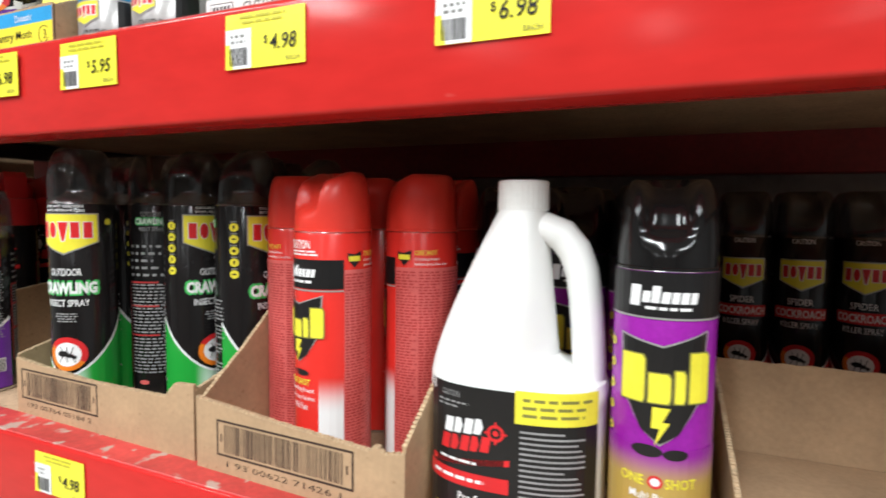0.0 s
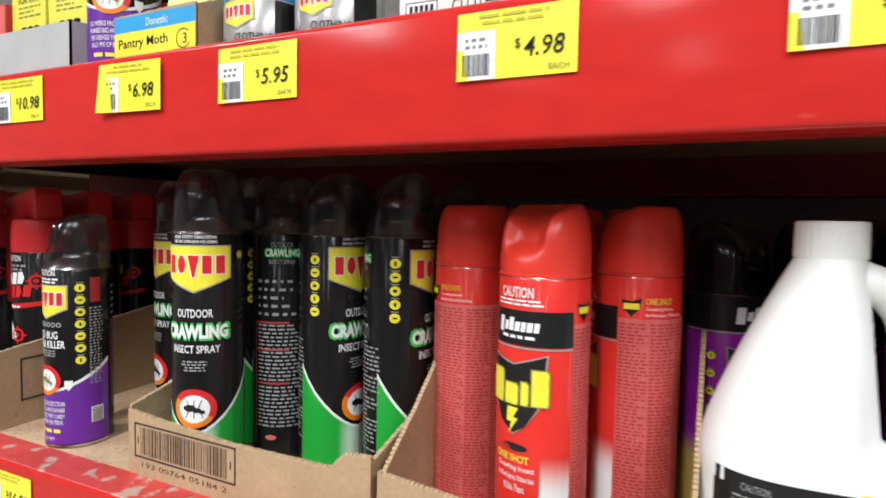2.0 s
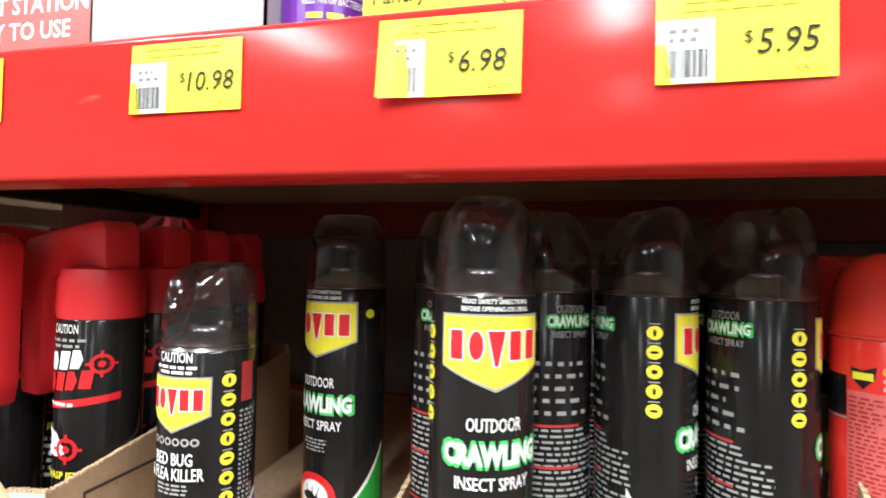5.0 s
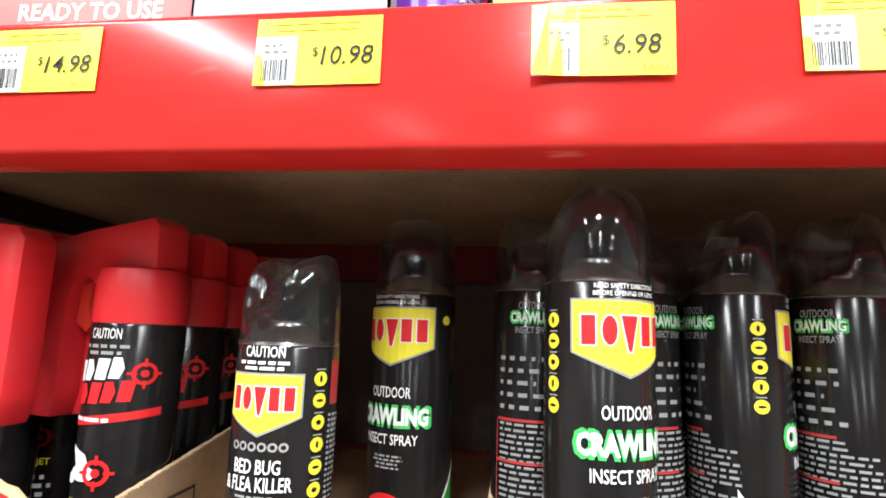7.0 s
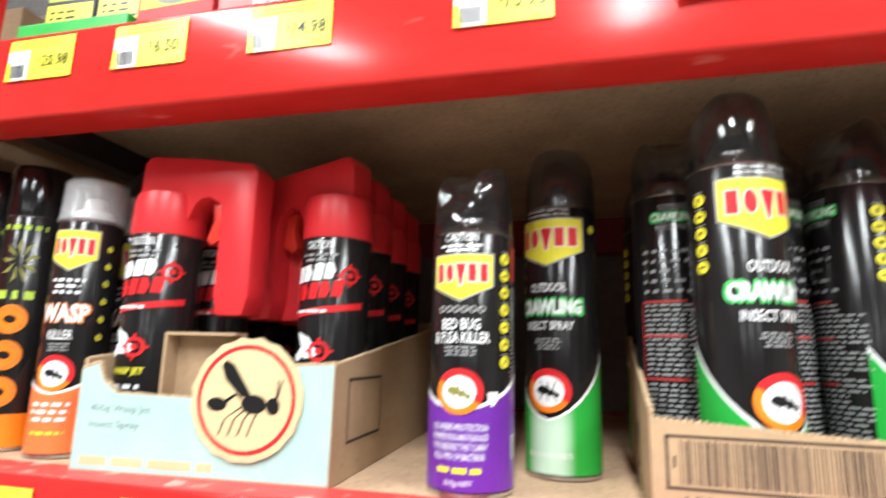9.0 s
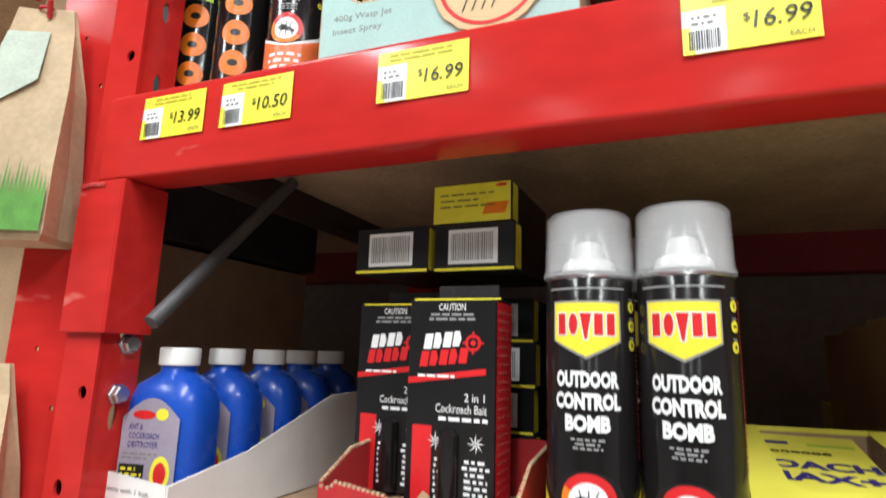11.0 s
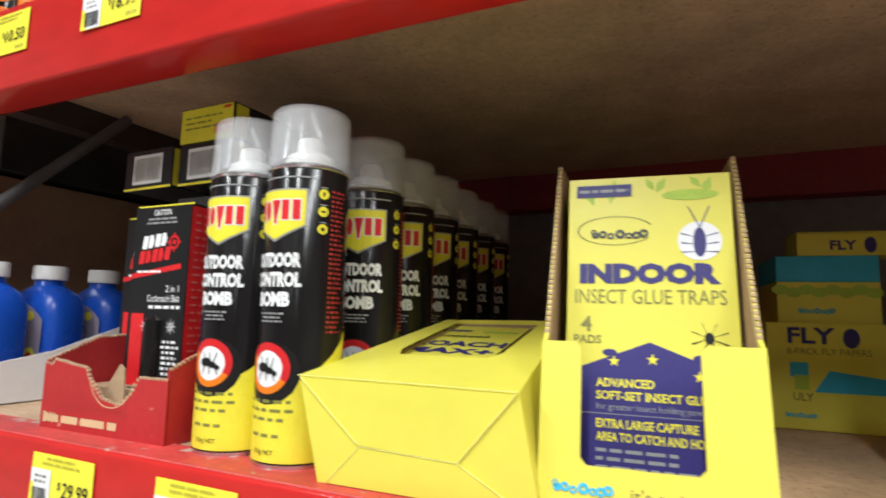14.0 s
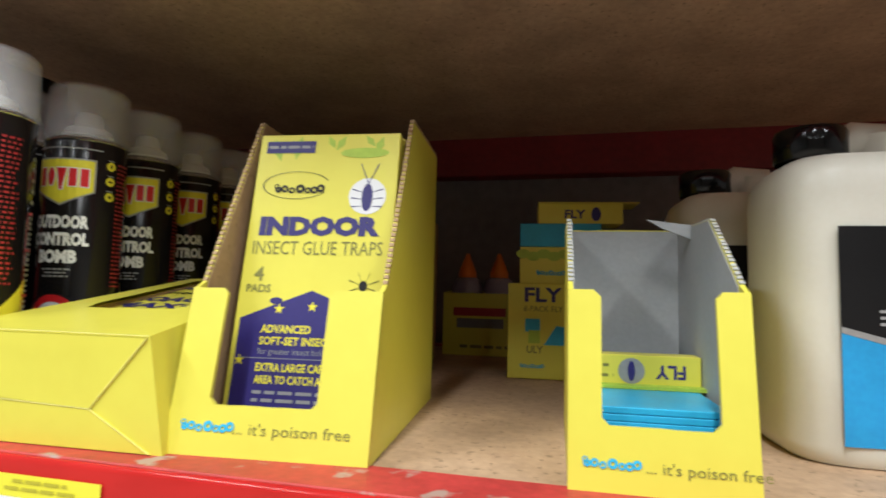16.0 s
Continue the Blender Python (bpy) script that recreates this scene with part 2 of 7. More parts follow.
def text_data(body, weight):
    key = (body, weight)
    if key not in TEXT_CACHE:
        cu = bpy.data.curves.new("lettering", "FONT")
        cu.body, cu.size, cu.resolution_u, cu.offset = body, 1.0, 2, weight
        ob = bpy.data.objects.new("lettering", cu)
        scene.collection.objects.link(ob)
        dg = bpy.context.evaluated_depsgraph_get()
        me = ob.evaluated_get(dg).to_mesh()
        verts = [(v.co.x, v.co.y) for v in me.vertices]
        faces = [tuple(p.vertices) for p in me.polygons]
        bpy.data.objects.remove(ob)
        bpy.data.curves.remove(cu)
        xs, ys = [v[0] for v in verts], [v[1] for v in verts]
        x0, x1, y0, y1 = min(xs), max(xs), min(ys), max(ys)
        TEXT_CACHE[key] = ([((x - x0) / (x1 - x0) - 0.5, (y - y0) / (y1 - y0) - 0.5) for x, y in verts], faces, (x1 - x0) / (y1 - y0))
    return TEXT_CACHE[key]


class Art:
    """Flat artwork in the x-z plane (front is -y), kept by part name and ink."""

    def __init__(self):
        self.sets = {}

    def bm(self, name, ink):
        return self.sets.setdefault((name, ink), bmesh.new())

    def poly(self, name, ink, pts, layer=1):
        bm = self.bm(name, ink)
        bm.faces.new([bm.verts.new((x, -layer * LAYER, z)) for x, z in pts])
        return self

    def rect(self, name, ink, x0, z0, x1, z1, layer=1, lean=0.0):
        return self.poly(name, ink, [(x0, z0), (x1, z0), (x1 + lean, z1), (x0 + lean, z1)], layer)

    def disc(self, name, ink, cx, cz, rx, rz=None, layer=1, seg=20):
        rz = rz or rx
        return self.poly(name, ink, [(cx + rx * math.cos(2 * math.pi * i / seg), cz + rz * math.sin(2 * math.pi * i / seg)) for i in range(seg)], layer)

    def ring(self, name, ink, cx, cz, r0, r1, layer=1, a0=0.0, a1=360.0, seg=28, sq=1.0):
        bm = self.bm(name, ink)
        n = max(3, int(seg * (a1 - a0) / 360))
        vs = []
        for i in range(n + 1):
            a = radians(a0 + (a1 - a0) * i / n)
            vs.append([bm.verts.new((cx + r * math.cos(a), -layer * LAYER, cz + sq * r * math.sin(a))) for r in (r0, r1)])
        for p, q in zip(vs, vs[1:]):
            bm.faces.new((p[0], p[1], q[1], q[0]))
        return self

    def text(self, name, ink, body, cx, cz, h, width=None, layer=2, weight=0.0, slant=0.0, turn=0.0):
        verts, faces, aspect = text_data(body, weight)
        w = width or h * aspect
        bm = self.bm(name, ink)
        c, s = math.cos(radians(turn)), math.sin(radians(turn))
        vs = []
        for x, y in verts:
            px, pz = x * w + y * h * slant, y * h
            vs.append(bm.verts.new((cx + px * c - pz * s, -layer * LAYER, cz + px * s + pz * c)))
        for f in faces:
            if len(set(f)) > 2:
                try:
                    bm.faces.new([vs[i] for i in f])
                except ValueError:
                    pass
        return self

    def lines(self, name, ink, x0, x1, z0, z1, rows, seed=1, fill=0.55, layer=1, centre=False, words=True, word=(0.10, 0.28)):
        """Unreadable small print: broken bars in rows."""
        rng = random.Random(seed)
        step = (z1 - z0) / rows
        for i in range(rows):
            z = z1 - (i + 1) * step
            end = x1 - (x1 - x0) * rng.choice((0, 0, 0.05, 0.1, 0.3)) if not centre else x1
            start = x0
            if centre:
                cut = (x1 - x0) * rng.uniform(0, 0.18)
                start, end = x0 + cut, x1 - cut
            x = start
            while x < end - 1e-4:
                w = min(rng.uniform(*word) * (x1 - x0), end - x) if words else end - x
                self.rect(name, ink, x, z + step * (1 - fill) / 2, x + w, z + step * (1 + fill) / 2, layer)
                x += w + step * 0.45
        return self

    def lay(self, parent, m=None, wrap=0.0, turn=0.0, base=0.0335):
        """Make the parts: flat at pose m, or wrapped round a can of that radius."""
        for (name, ink), src in self.sets.items():
            bm = src.copy()
            if wrap:
                xs = [v.co.x for v in bm.verts]
                x = math.floor(min(xs) / 0.006) * 0.006
                while x < max(xs):
                    if x > min(xs):
                        bmesh.ops.bisect_plane(bm, geom=bm.verts[:] + bm.edges[:] + bm.faces[:], plane_co=(x, 0, 0), plane_no=(1, 0, 0))
                    x += 0.006
                for v in bm.verts:
                    a, r = v.co.x / base + radians(turn), wrap + 0.0004 - v.co.y
                    v.co = Vector((r * math.sin(a), -r * math.cos(a), v.co.z))
            elif m is not None:
                bmesh.ops.transform(bm, matrix=m, verts=bm.verts)
            bmesh.ops.remove_doubles(bm, verts=bm.verts[:], dist=1e-6)
            ob = part(name, bm, ink, parent)
            if name in FINE:
                ob["kind"] = "stuff"
        return parent


def badge(a, cx, z0, z1, w, layer=1):
    """Yellow shield with a silver rim and red brand blocks."""
    h = z1 - z0
    for ink, g, k in (("silver_ink", 0.0014, layer), ("yellow_ink", 0.0, layer + 1)):
        a.poly("badge_rim" if g else "badge", ink, [(cx - w / 2 - g, z1 + g), (cx - w / 2 - g, z0 + h * 0.30 - g * 0.5), (cx, z0 - g * 1.4), (cx + w / 2 + g, z0 + h * 0.30 - g * 0.5), (cx + w / 2 + g, z1 + g)], k)
    for ink, g, k in (("white_ink", 0.0009, layer + 2), ("red_ink", 0.0, layer + 3)):
        name = "brand_outline" if g else "brand_mark"
        bw, zt, zb = w * 0.130, z1 - h * 0.20, z0 + h * 0.40
        for i in range(5):
            c = cx - w * 0.36 + i * w * 0.18
            if i == 2:
                a.poly(name, ink, [(c - bw * 0.62 - g, zt + g), (c + bw * 0.62 + g, zt + g), (c + bw * 0.12 + g, zb - h * 0.08 - g), (c - bw * 0.12 - g, zb - h * 0.08 - g)], k)
            elif i == 1:
                a.disc(name, ink, c, (zt + zb) / 2, bw * 0.5 + g, (zt - zb) / 2 + g, k, 14)
            else:
                a.rect(name, ink, c - bw * 0.46 - g, zb - g, c + bw * 0.46 + g, zt + g, k)


def emblem(a, cx, cz, r, pest="black_ink"):
    """Round red and gold target with a small dark insect."""
    a.disc("emblem", "white_ink", cx, cz, r, layer=3, seg=28)
    a.ring("emblem_ring", "red_ink", cx, cz, r * 0.74, r * 1.06, 4, -30, 150)
    a.ring("emblem_glow", "orange_ink", cx, cz, r * 0.76, r * 1.04, 4, 150, 330)
    a.disc("insect_print", pest, cx - r * 0.20, cz + r * 0.03, r * 0.32, r * 0.19, 5, 12)
    a.disc("insect_print", pest, cx + r * 0.16, cz - r * 0.08, r * 0.20, r * 0.14, 5.2, 10)
    a.disc("insect_print", pest, cx + r * 0.40, cz - r * 0.18, r * 0.12, r * 0.11, 5.4, 10)
    for k in (-1, 0, 1):
        a.poly("insect_print", pest, [(cx + k * r * 0.2 - 0.0004, cz), (cx + k * r * 0.42, cz - r * 0.50), (cx + k * r * 0.42 + 0.0007, cz - r * 0.50), (cx + k * r * 0.2 + 0.0006, cz)], 5)
    for k in (-1, 0, 1):
        a.poly("insect_print", pest, [(cx + k * r * 0.2 - 0.0004, cz), (cx + k * r * 0.35, cz + r * 0.46), (cx + k * r * 0.35 + 0.0007, cz + r * 0.46), (cx + k * r * 0.2 + 0.0006, cz)], 5)


def dots(a, cx, z0, z1, n, r=0.0032):
    for i in range(n):
        z = z1 + (z0 - z1) * i / (n - 1)
        a.disc("icon", "yellow_ink", cx, z, r, layer=2, seg=14)
        a.disc("icon_print", "black_ink", cx, z, r * (0.22, 0.55, 0.4)[i % 3], r * (0.5, 0.2, 0.34)[i % 3], 3, 8)
        a.rect("icon_print", "print_white", cx - r * 0.7, z + r * 1.18, cx + r * 0.7, z + r * 1.36, 2)


def wave(a, name, ink, w, z_mid, z_side, base, layer=1, rim=None, shift=0.0):
    """A coloured foot that sweeps up on both sides."""
    n = 14
    top = [(-w / 2 + w * i / n, z_mid + (z_side - z_mid) * abs(2 * i / n - 1) ** 1.6) for i in range(n + 1)]
    if rim:
        a.poly("sweep_line", rim, [(x + shift, z) for x, z in top] + [(x + shift, z + 0.0024 + 0.003 * abs(2 * x / w)) for x, z in reversed(top)], layer)
    for p, q in zip(top, top[1:]):
        a.poly(name, ink, [(p[0] + shift, base), (q[0] + shift, base), (q[0] + shift, q[1]), (p[0] + shift, p[1])], layer)


def price_tag(x, z, price, digits, lift=0.0, tilt=0.0):
    """Paper shelf ticket; x, z is its lower left corner on the beam's face."""
    w, h = 0.0822, 0.0455
    t = root("price_ticket", "yellow paper price ticket reading %s on red beam" % price, "price tag", pose(x + w / 2, -0.0012 - lift, z, 0, tilt, 0), "price tickets on the beams")
    bm = bmesh.new()
    n = 8
    rows = []
    for k in range(2):
        rows.append([bm.verts.new((-w / 2 + w * i / n, -0.0005 - (0.0045 * max(0, 0.35 - i / n) ** 2 * 8 * (1 - k) * (1 if lift else 0.25)), h * k)) for i in range(n + 1)])
    for i in range(n):
        bm.faces.new((rows[0][i], rows[0][i + 1], rows[1][i + 1], rows[1][i]))
    r = bmesh.ops.extrude_face_region(bm, geom=bm.faces[:])
    bmesh.ops.translate(bm, vec=(0, 0.0004, 0), verts=[v for v in r["geom"] if isinstance(v, bmesh.types.BMVert)])
    part("card", bm, "tag_yellow", t)
    a = Art()
    o = 5
    wx = -w / 2 + w * 0.335
    a.rect("white_field", "tag_white", -w / 2 + 0.0001, 0.0002, wx, h * 0.72, o)
    a.lines("header_print", "faint_ink", -w * 0.38, w * 0.34, h * 0.78, h * 0.97, 2, digits, 0.45, o, True)
    a.lines("code_print", "grey_ink", -w / 2 + 0.006, wx - 0.005, h * 0.44, h * 0.64, 2, digits + 3, 0.5, o + 1)
    rng = random.Random(digits)
    bx = -w / 2 + 0.004
    while bx < wx - 0.004:
        bw = rng.choice((0.0004, 0.0007, 0.0011))
        a.rect("barcode", "black_ink", bx, h * 0.06, bx + bw, h * 0.38, o + 1)
        bx += bw + rng.choice((0.0004, 0.0007))
    wide = 0.0265 if len(price) == 4 else 0.033
    a.text("price_lettering", "black_ink", price, w * 0.24, h * 0.42, h * 0.28, wide, o + 1, 0.004, 0.14)
    a.text("price_lettering", "black_ink", "$", w * 0.24 - wide / 2 - 0.0045, h * 0.47, h * 0.16, None, o + 1, 0.0)
    a.text("unit_lettering", "olive", "EACH", w * 0.36, h * 0.11, h * 0.085, None, o + 1, 0.01)
    a.lay(t)
    return t


# ---- the room round the aisle ----
def setting(name, bm, material, label=""):
    return tagged(new(name, as_mesh(bm, name, material)), label, "", "", "structure")


setting("floor", block(-6, -12.4, -0.1, 6, 1.2, 0), "concrete", "polished grey concrete store floor")
setting("ceiling", block(-6, -12.4, 5.0, 6, 1.2, 5.1), "store_white")
setting("wall_south", block(-6, -12.5, 0, 6, -12.4, 5.0), "opposite_goods")
setting("wall_north", block(-6, 1.2, 0, 6, 1.3, 5.0), "back_grey")
setting("wall_west", block(-6.1, -12.4, 0, -6, 1.2, 5.0), "store_white")
setting("wall_east", block(6, -12.4, 0, 6.1, 1.2, 5.0), "store_white")

# ---- rack ----
A_TOP, B_TOP, C_TOP = 1.860, 1.430, 0.996
BEAM_H, BEAM_D, DEPTH = 0.094, 0.047, 0.86
X0, X1 = -0.930, 1.75


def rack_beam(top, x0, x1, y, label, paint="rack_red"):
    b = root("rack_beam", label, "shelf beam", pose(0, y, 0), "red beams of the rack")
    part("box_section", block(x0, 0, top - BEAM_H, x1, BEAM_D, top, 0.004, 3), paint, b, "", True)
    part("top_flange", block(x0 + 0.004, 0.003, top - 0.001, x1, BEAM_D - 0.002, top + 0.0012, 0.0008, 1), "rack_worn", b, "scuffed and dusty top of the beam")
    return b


def deck(top):
    d = tagged(new("shelf_deck", as_mesh(block(X0, BEAM_D + 0.0005, top - 0.018, X1, DEPTH - 0.05, top - 0.0004), "shelf_deck", "chipboard")), "raw chipboard shelf deck between red beams", "shelf board", "chipboard decks")
    return d


for zt in (A_TOP, B_TOP, C_TOP):
    rack_beam(zt, X0, X1, 0.0, "glossy red steel rack beam with scuffs and price tickets")
    # back beam: same red steel, shade painted in as a darker red
    rack_beam(zt, X0, X1, DEPTH - 0.048, "dull red steel rack beam at the shelf back, darkened for shade", "rack_red_shaded")
    deck(zt)
    tagged(new("shelf_deck", as_mesh(block(-2.5, BEAM_D + 0.0005, zt - 0.018, -0.99, DEPTH - 0.05, zt - 0.0004), "shelf_deck", "chipboard")), "raw chipboard shelf deck of the next bay", "shelf board", "chipboard decks")
    rack_beam(zt, -2.5, -0.99, DEPTH - 0.048, "dull red steel rack beam behind the next bay, darkened for shade", "rack_red_shaded")
    for bx in (-0.935, 1.3):
        tagged(new("deck_support", as_mesh(block(bx, BEAM_D + 0.006, zt - 0.056, bx + 0.035, DEPTH - 0.05, zt - 0.0185), "deck_support", "bar_brown")), "dark brown steel bar under the shelf deck", "support bar", "bars under the decks")

tagged(new("back_sheet", as_mesh(block(-2.6, DEPTH + 0.004, 0.30, 1.7, DEPTH + 0.016, 2.6), "back_sheet", "back_grey")), "dull grey sheet closing the back of the rack", "panel")


def perforated(w, z0, z1, holes, thick, y):
    """A strip of steel with round and slotted holes: holes are x, z, half width, half height."""
    bm = bmesh.new()
    cells = sorted(holes, key=lambda h: h[1])
    zs = [z0]
    for hx, hz, a, b in cells:
        zs += [hz - b - 0.004, hz + b + 0.004]
    zs.append(z1)
    for i in range(0, len(zs) - 1):
        if i % 2 == 0:
            if zs[i + 1] > zs[i]:
                bm.faces.new([bm.verts.new(p) for p in ((-w / 2, y, zs[i]), (w / 2, y, zs[i]), (w / 2, y, zs[i + 1]), (-w / 2, y, zs[i + 1]))])
        else:
            hx, hz, a, b = cells[i // 2]
            n = 16
            ins = [bm.verts.new((hx + a * math.cos(2 * math.pi * k / n), y, hz + b * math.sin(2 * math.pi * k / n))) for k in range(n)]
            out = []
            for k in range(n):
                c, s = math.cos(2 * math.pi * k / n), math.sin(2 * math.pi * k / n)
                m = max(abs(c), abs(s))
                ex = (w / 2 - hx if c > 0 else w / 2 + hx)
                out.append(bm.verts.new((hx + c / m * ex, y, hz + s / m * (b + 0.004))))
            for k in range(n):
                bm.faces.new((ins[k], ins[(k + 1) % n], out[(k + 1) % n], out[k]))
    bmesh.ops.remove_doubles(bm, verts=bm.verts[:], dist=1e-5)
    bmesh.ops.recalc_face_normals(bm, faces=bm.faces[:])
    r = bmesh.ops.extrude_face_region(bm, geom=bm.faces[:])
    bmesh.ops.translate(bm, vec=(0, thick, 0), verts=[v for v in r["geom"] if isinstance(v, bmesh.types.BMVert)])
    bmesh.ops.recalc_face_normals(bm, faces=bm.faces[:])
    return bm


def rack_post(x, y, w=0.062, d=0.046):
    p = root("rack_post", "red steel rack upright with round holes and slots", "upright post", pose(x, y, 0), "uprights of the rack")
    holes = []
    z = 0.13
    k = 0
    while z < 2.5:
        holes.append(((0.010 if k % 2 else -0.005), z, 0.0060, 0.0065 if k % 2 else 0.008))
        z += 0.09
        k += 1
    part("front_web", perforated(w, -0.182, 2.55, holes, 0.003, 0.0), "rack_red", p)
    side = []
    z = 0.105
    while z < 2.5:
        side.append((0.0, z, 0.005, 0.013))
        z += 0.09
    for sx in (-1, 1):
        bm = perforated(d, -0.182, 2.55, side, 0.003, 0.0)
        bmesh.ops.transform(bm, matrix=Matrix.Translation((sx * (w / 2 - 0.0015) - 0.0015, d / 2 + 0.003, 0)) @ Matrix.Rotation(radians(90), 4, "Z") @ Matrix.Translation((0, -0.0015 if sx > 0 else -0.0015, 0)), verts=bm.verts)
        part("side_web", bm, "rack_red", p)
    # added near-black sheet stands in for the shade behind the holes
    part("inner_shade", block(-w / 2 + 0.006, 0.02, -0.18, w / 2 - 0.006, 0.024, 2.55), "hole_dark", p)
    return p


rack_post(-0.922, 0.004, 0.050)
rack_post(-0.914, DEPTH - 0.056)


def beam_connector(z0, z1):
    c = root("beam_connector", "red bent steel end plate hooking the beam on the post", "bracket", pose(-0.921, 0, 0), "end plates of the beams")
    part("front_plate", block(-0.028, -0.0035, z0, 0.034, -0.0005, z1, 0.001, 1), "rack_red", c)
    part("side_plate", block(0.0325, -0.003, z0, 0.0365, 0.052, z1, 0.001, 1), "rack_red", c)
    part("weld_bead", tube([(-0.026, -0.003, z1 - 0.006), (-0.01, -0.0045, z1 - 0.004), (0.01, -0.003, z1 - 0.005)], 0.0025, 6), "rack_worn", c)
    return c


beam_connector(1.178, B_TOP - BEAM_H - 0.001)
beam_connector(1.600, A_TOP - BEAM_H - 0.001)
beam_connector(0.74, C_TOP - BEAM_H - 0.001)
g = root("gusset_plate", "red steel plate with small holes beside the upright", "bracket", pose(-0.985, 0.012, 0, 0, 0, 18))
part("plate", perforated(0.09, 0.3, 2.5, [(-0.012 if i % 2 else 0.014, 0.5 + 0.06 * i, 0.0022, 0.003) for i in range(30)], 0.003, 0), "rack_red", g)
for i, (bz, by) in enumerate(((1.168, 0.035), (1.118, 0.03))):
    bo = root("bolt", "zinc hexagon bolt in the rack upright", "bolt", pose(-0.8975, by, bz, 0, 90, 0), "bolts of the upright")
    part("head", lathe([(0, 0.010), (0.008, 0.010), (0.009, 0.008), (0.009, 0.002), (0.011, 0.002), (0.011, 0), (0, 0)], 6), "zinc", bo)
br = root("diagonal_brace", "grey steel diagonal brace inside the rack frame", "brace")
part("bar", tube([(-0.862, 0.030, 1.190), (-0.860, 0.235, 1.400)], 0.008, 10), "steel_grey", br, "", True)
br2 = root("diagonal_brace", "grey steel diagonal brace inside the rack frame", "brace")
part("bar", tube([(-0.860, 0.08, 1.60), (-0.860, 0.30, 1.83)], 0.011, 10), "steel_grey", br2, "", True)

# price tickets, beam by beam
for i, (tx, pr) in enumerate(((-0.930, "16.98"), (-0.801, "20.98"), (-0.668, "6.50"), (-0.518, "14.98"), (-0.325, "10.98"), (-0.151, "6.98"), (0.0, "5.95"), (0.220, "4.98"), (0.416, "6.98"))):
    price_tag(tx, 1.8075, pr, 10 + i, 0.002 if i == 5 else 0.0, 0.6 if i == 5 else 0)
for i, (tx, pr) in enumerate(((-0.872, "13.99"), (-0.768, "10.50"), (-0.597, "16.99"), (-0.358, "16.99"), (-0.068, "4.98"))):
    price_tag(tx, 1.3745, pr, 30 + i)
for i, (tx, pr) in enumerate(((-0.871, "11.88"), (-0.752, "12.98"), (-0.601, "29.99"), (-0.446, "19.98"), (-0.255, "9.98"), (-0.100, "8.98"))):
    price_tag(tx, 0.9405, pr, 50 + i)

# ---- spray cans ----
R = 0.0335      # radius for which the artwork is drawn
RC, RR = 0.0362, 0.0374


def can_body(t, r, h, material, label=""):
    part("body", lathe([(0, 0.003), (r - 0.005, 0.003), (r - 0.002, 0.0), (r, 0.002), (r, h - 0.004), (r - 0.0015, h - 0.001), (r - 0.003, h)], 48), material, t, label, True)
    part("bottom_seam", lathe([(r - 0.001, 0.0), (r + 0.0006, 0.0008), (r + 0.0006, 0.0035), (r - 0.001, 0.0045)], 40), "tinplate", t, "", True)
    part("top_seam", lathe([(r - 0.001, h - 0.003), (r + 0.0003, h - 0.002), (r - 0.001, h), (r - 0.004, h + 0.001)], 40), "tinplate", t, "", True)


def dome_cap(t, r, z0, z1, material, slope=0.30, scoop=0.34, top=0.62, label="", facing=0.0):
    """Overcap that tapers to a flat top, slanted in front with a scooped-out spray notch."""
    h = z1 - z0
    prof = [(r - 0.0006, z0), (r + 0.0004, z0 + 0.0008), (r + 0.0004, z0 + 0.0022), (r - 0.0006, z0 + 0.003), (r - 0.0005, z0 + h * 0.22), (r - 0.0010, z0 + h * 0.36)]
    for i in range(1, 10):
        a = radians(90 * i / 9)
        prof.append((r * top + (r * (1 - top) - 0.0010) * math.cos(a) ** 0.85, z0 + h * 0.36 + h * 0.64 * math.sin(a)))
    prof += [(r * top * 0.75, z1), (r * top * 0.5, z1), (r * top * 0.25, z1), (0, z1)]
    bm = lathe(prof, 72)
    for v in bm.verts:
        flute = 1 + (0.006 if material == "cap_smoke" else 0.0) * math.cos(10 * math.atan2(v.co.x, -v.co.y))
        v.co.x *= flute
        v.co.y *= flute
        k = max(0.0, min(1.0, (v.co.z - z0 - h * 0.28) / (h * 0.72)))
        front = max(0.0, -v.co.y / r + 0.05)
        v.co.z -= slope * h * k * front
        if v.co.y < 0.2 * r and k > 0:
            n = max(0.0, 1 - (abs(v.co.x) / (0.58 * r)) ** 2)
            n = n * n * (3 - 2 * n) * min(1.0, k * 2.2)
            v.co.y += scoop * r * n * min(1.0, front * 1.3)
            v.co.z -= 0.10 * h * n * k
    bmesh.ops.rotate(bm, cent=(0, 0, 0), matrix=Matrix.Rotation(radians(facing), 3, "Z"), verts=bm.verts)
    return part("cap", bm, material, t, label, True)


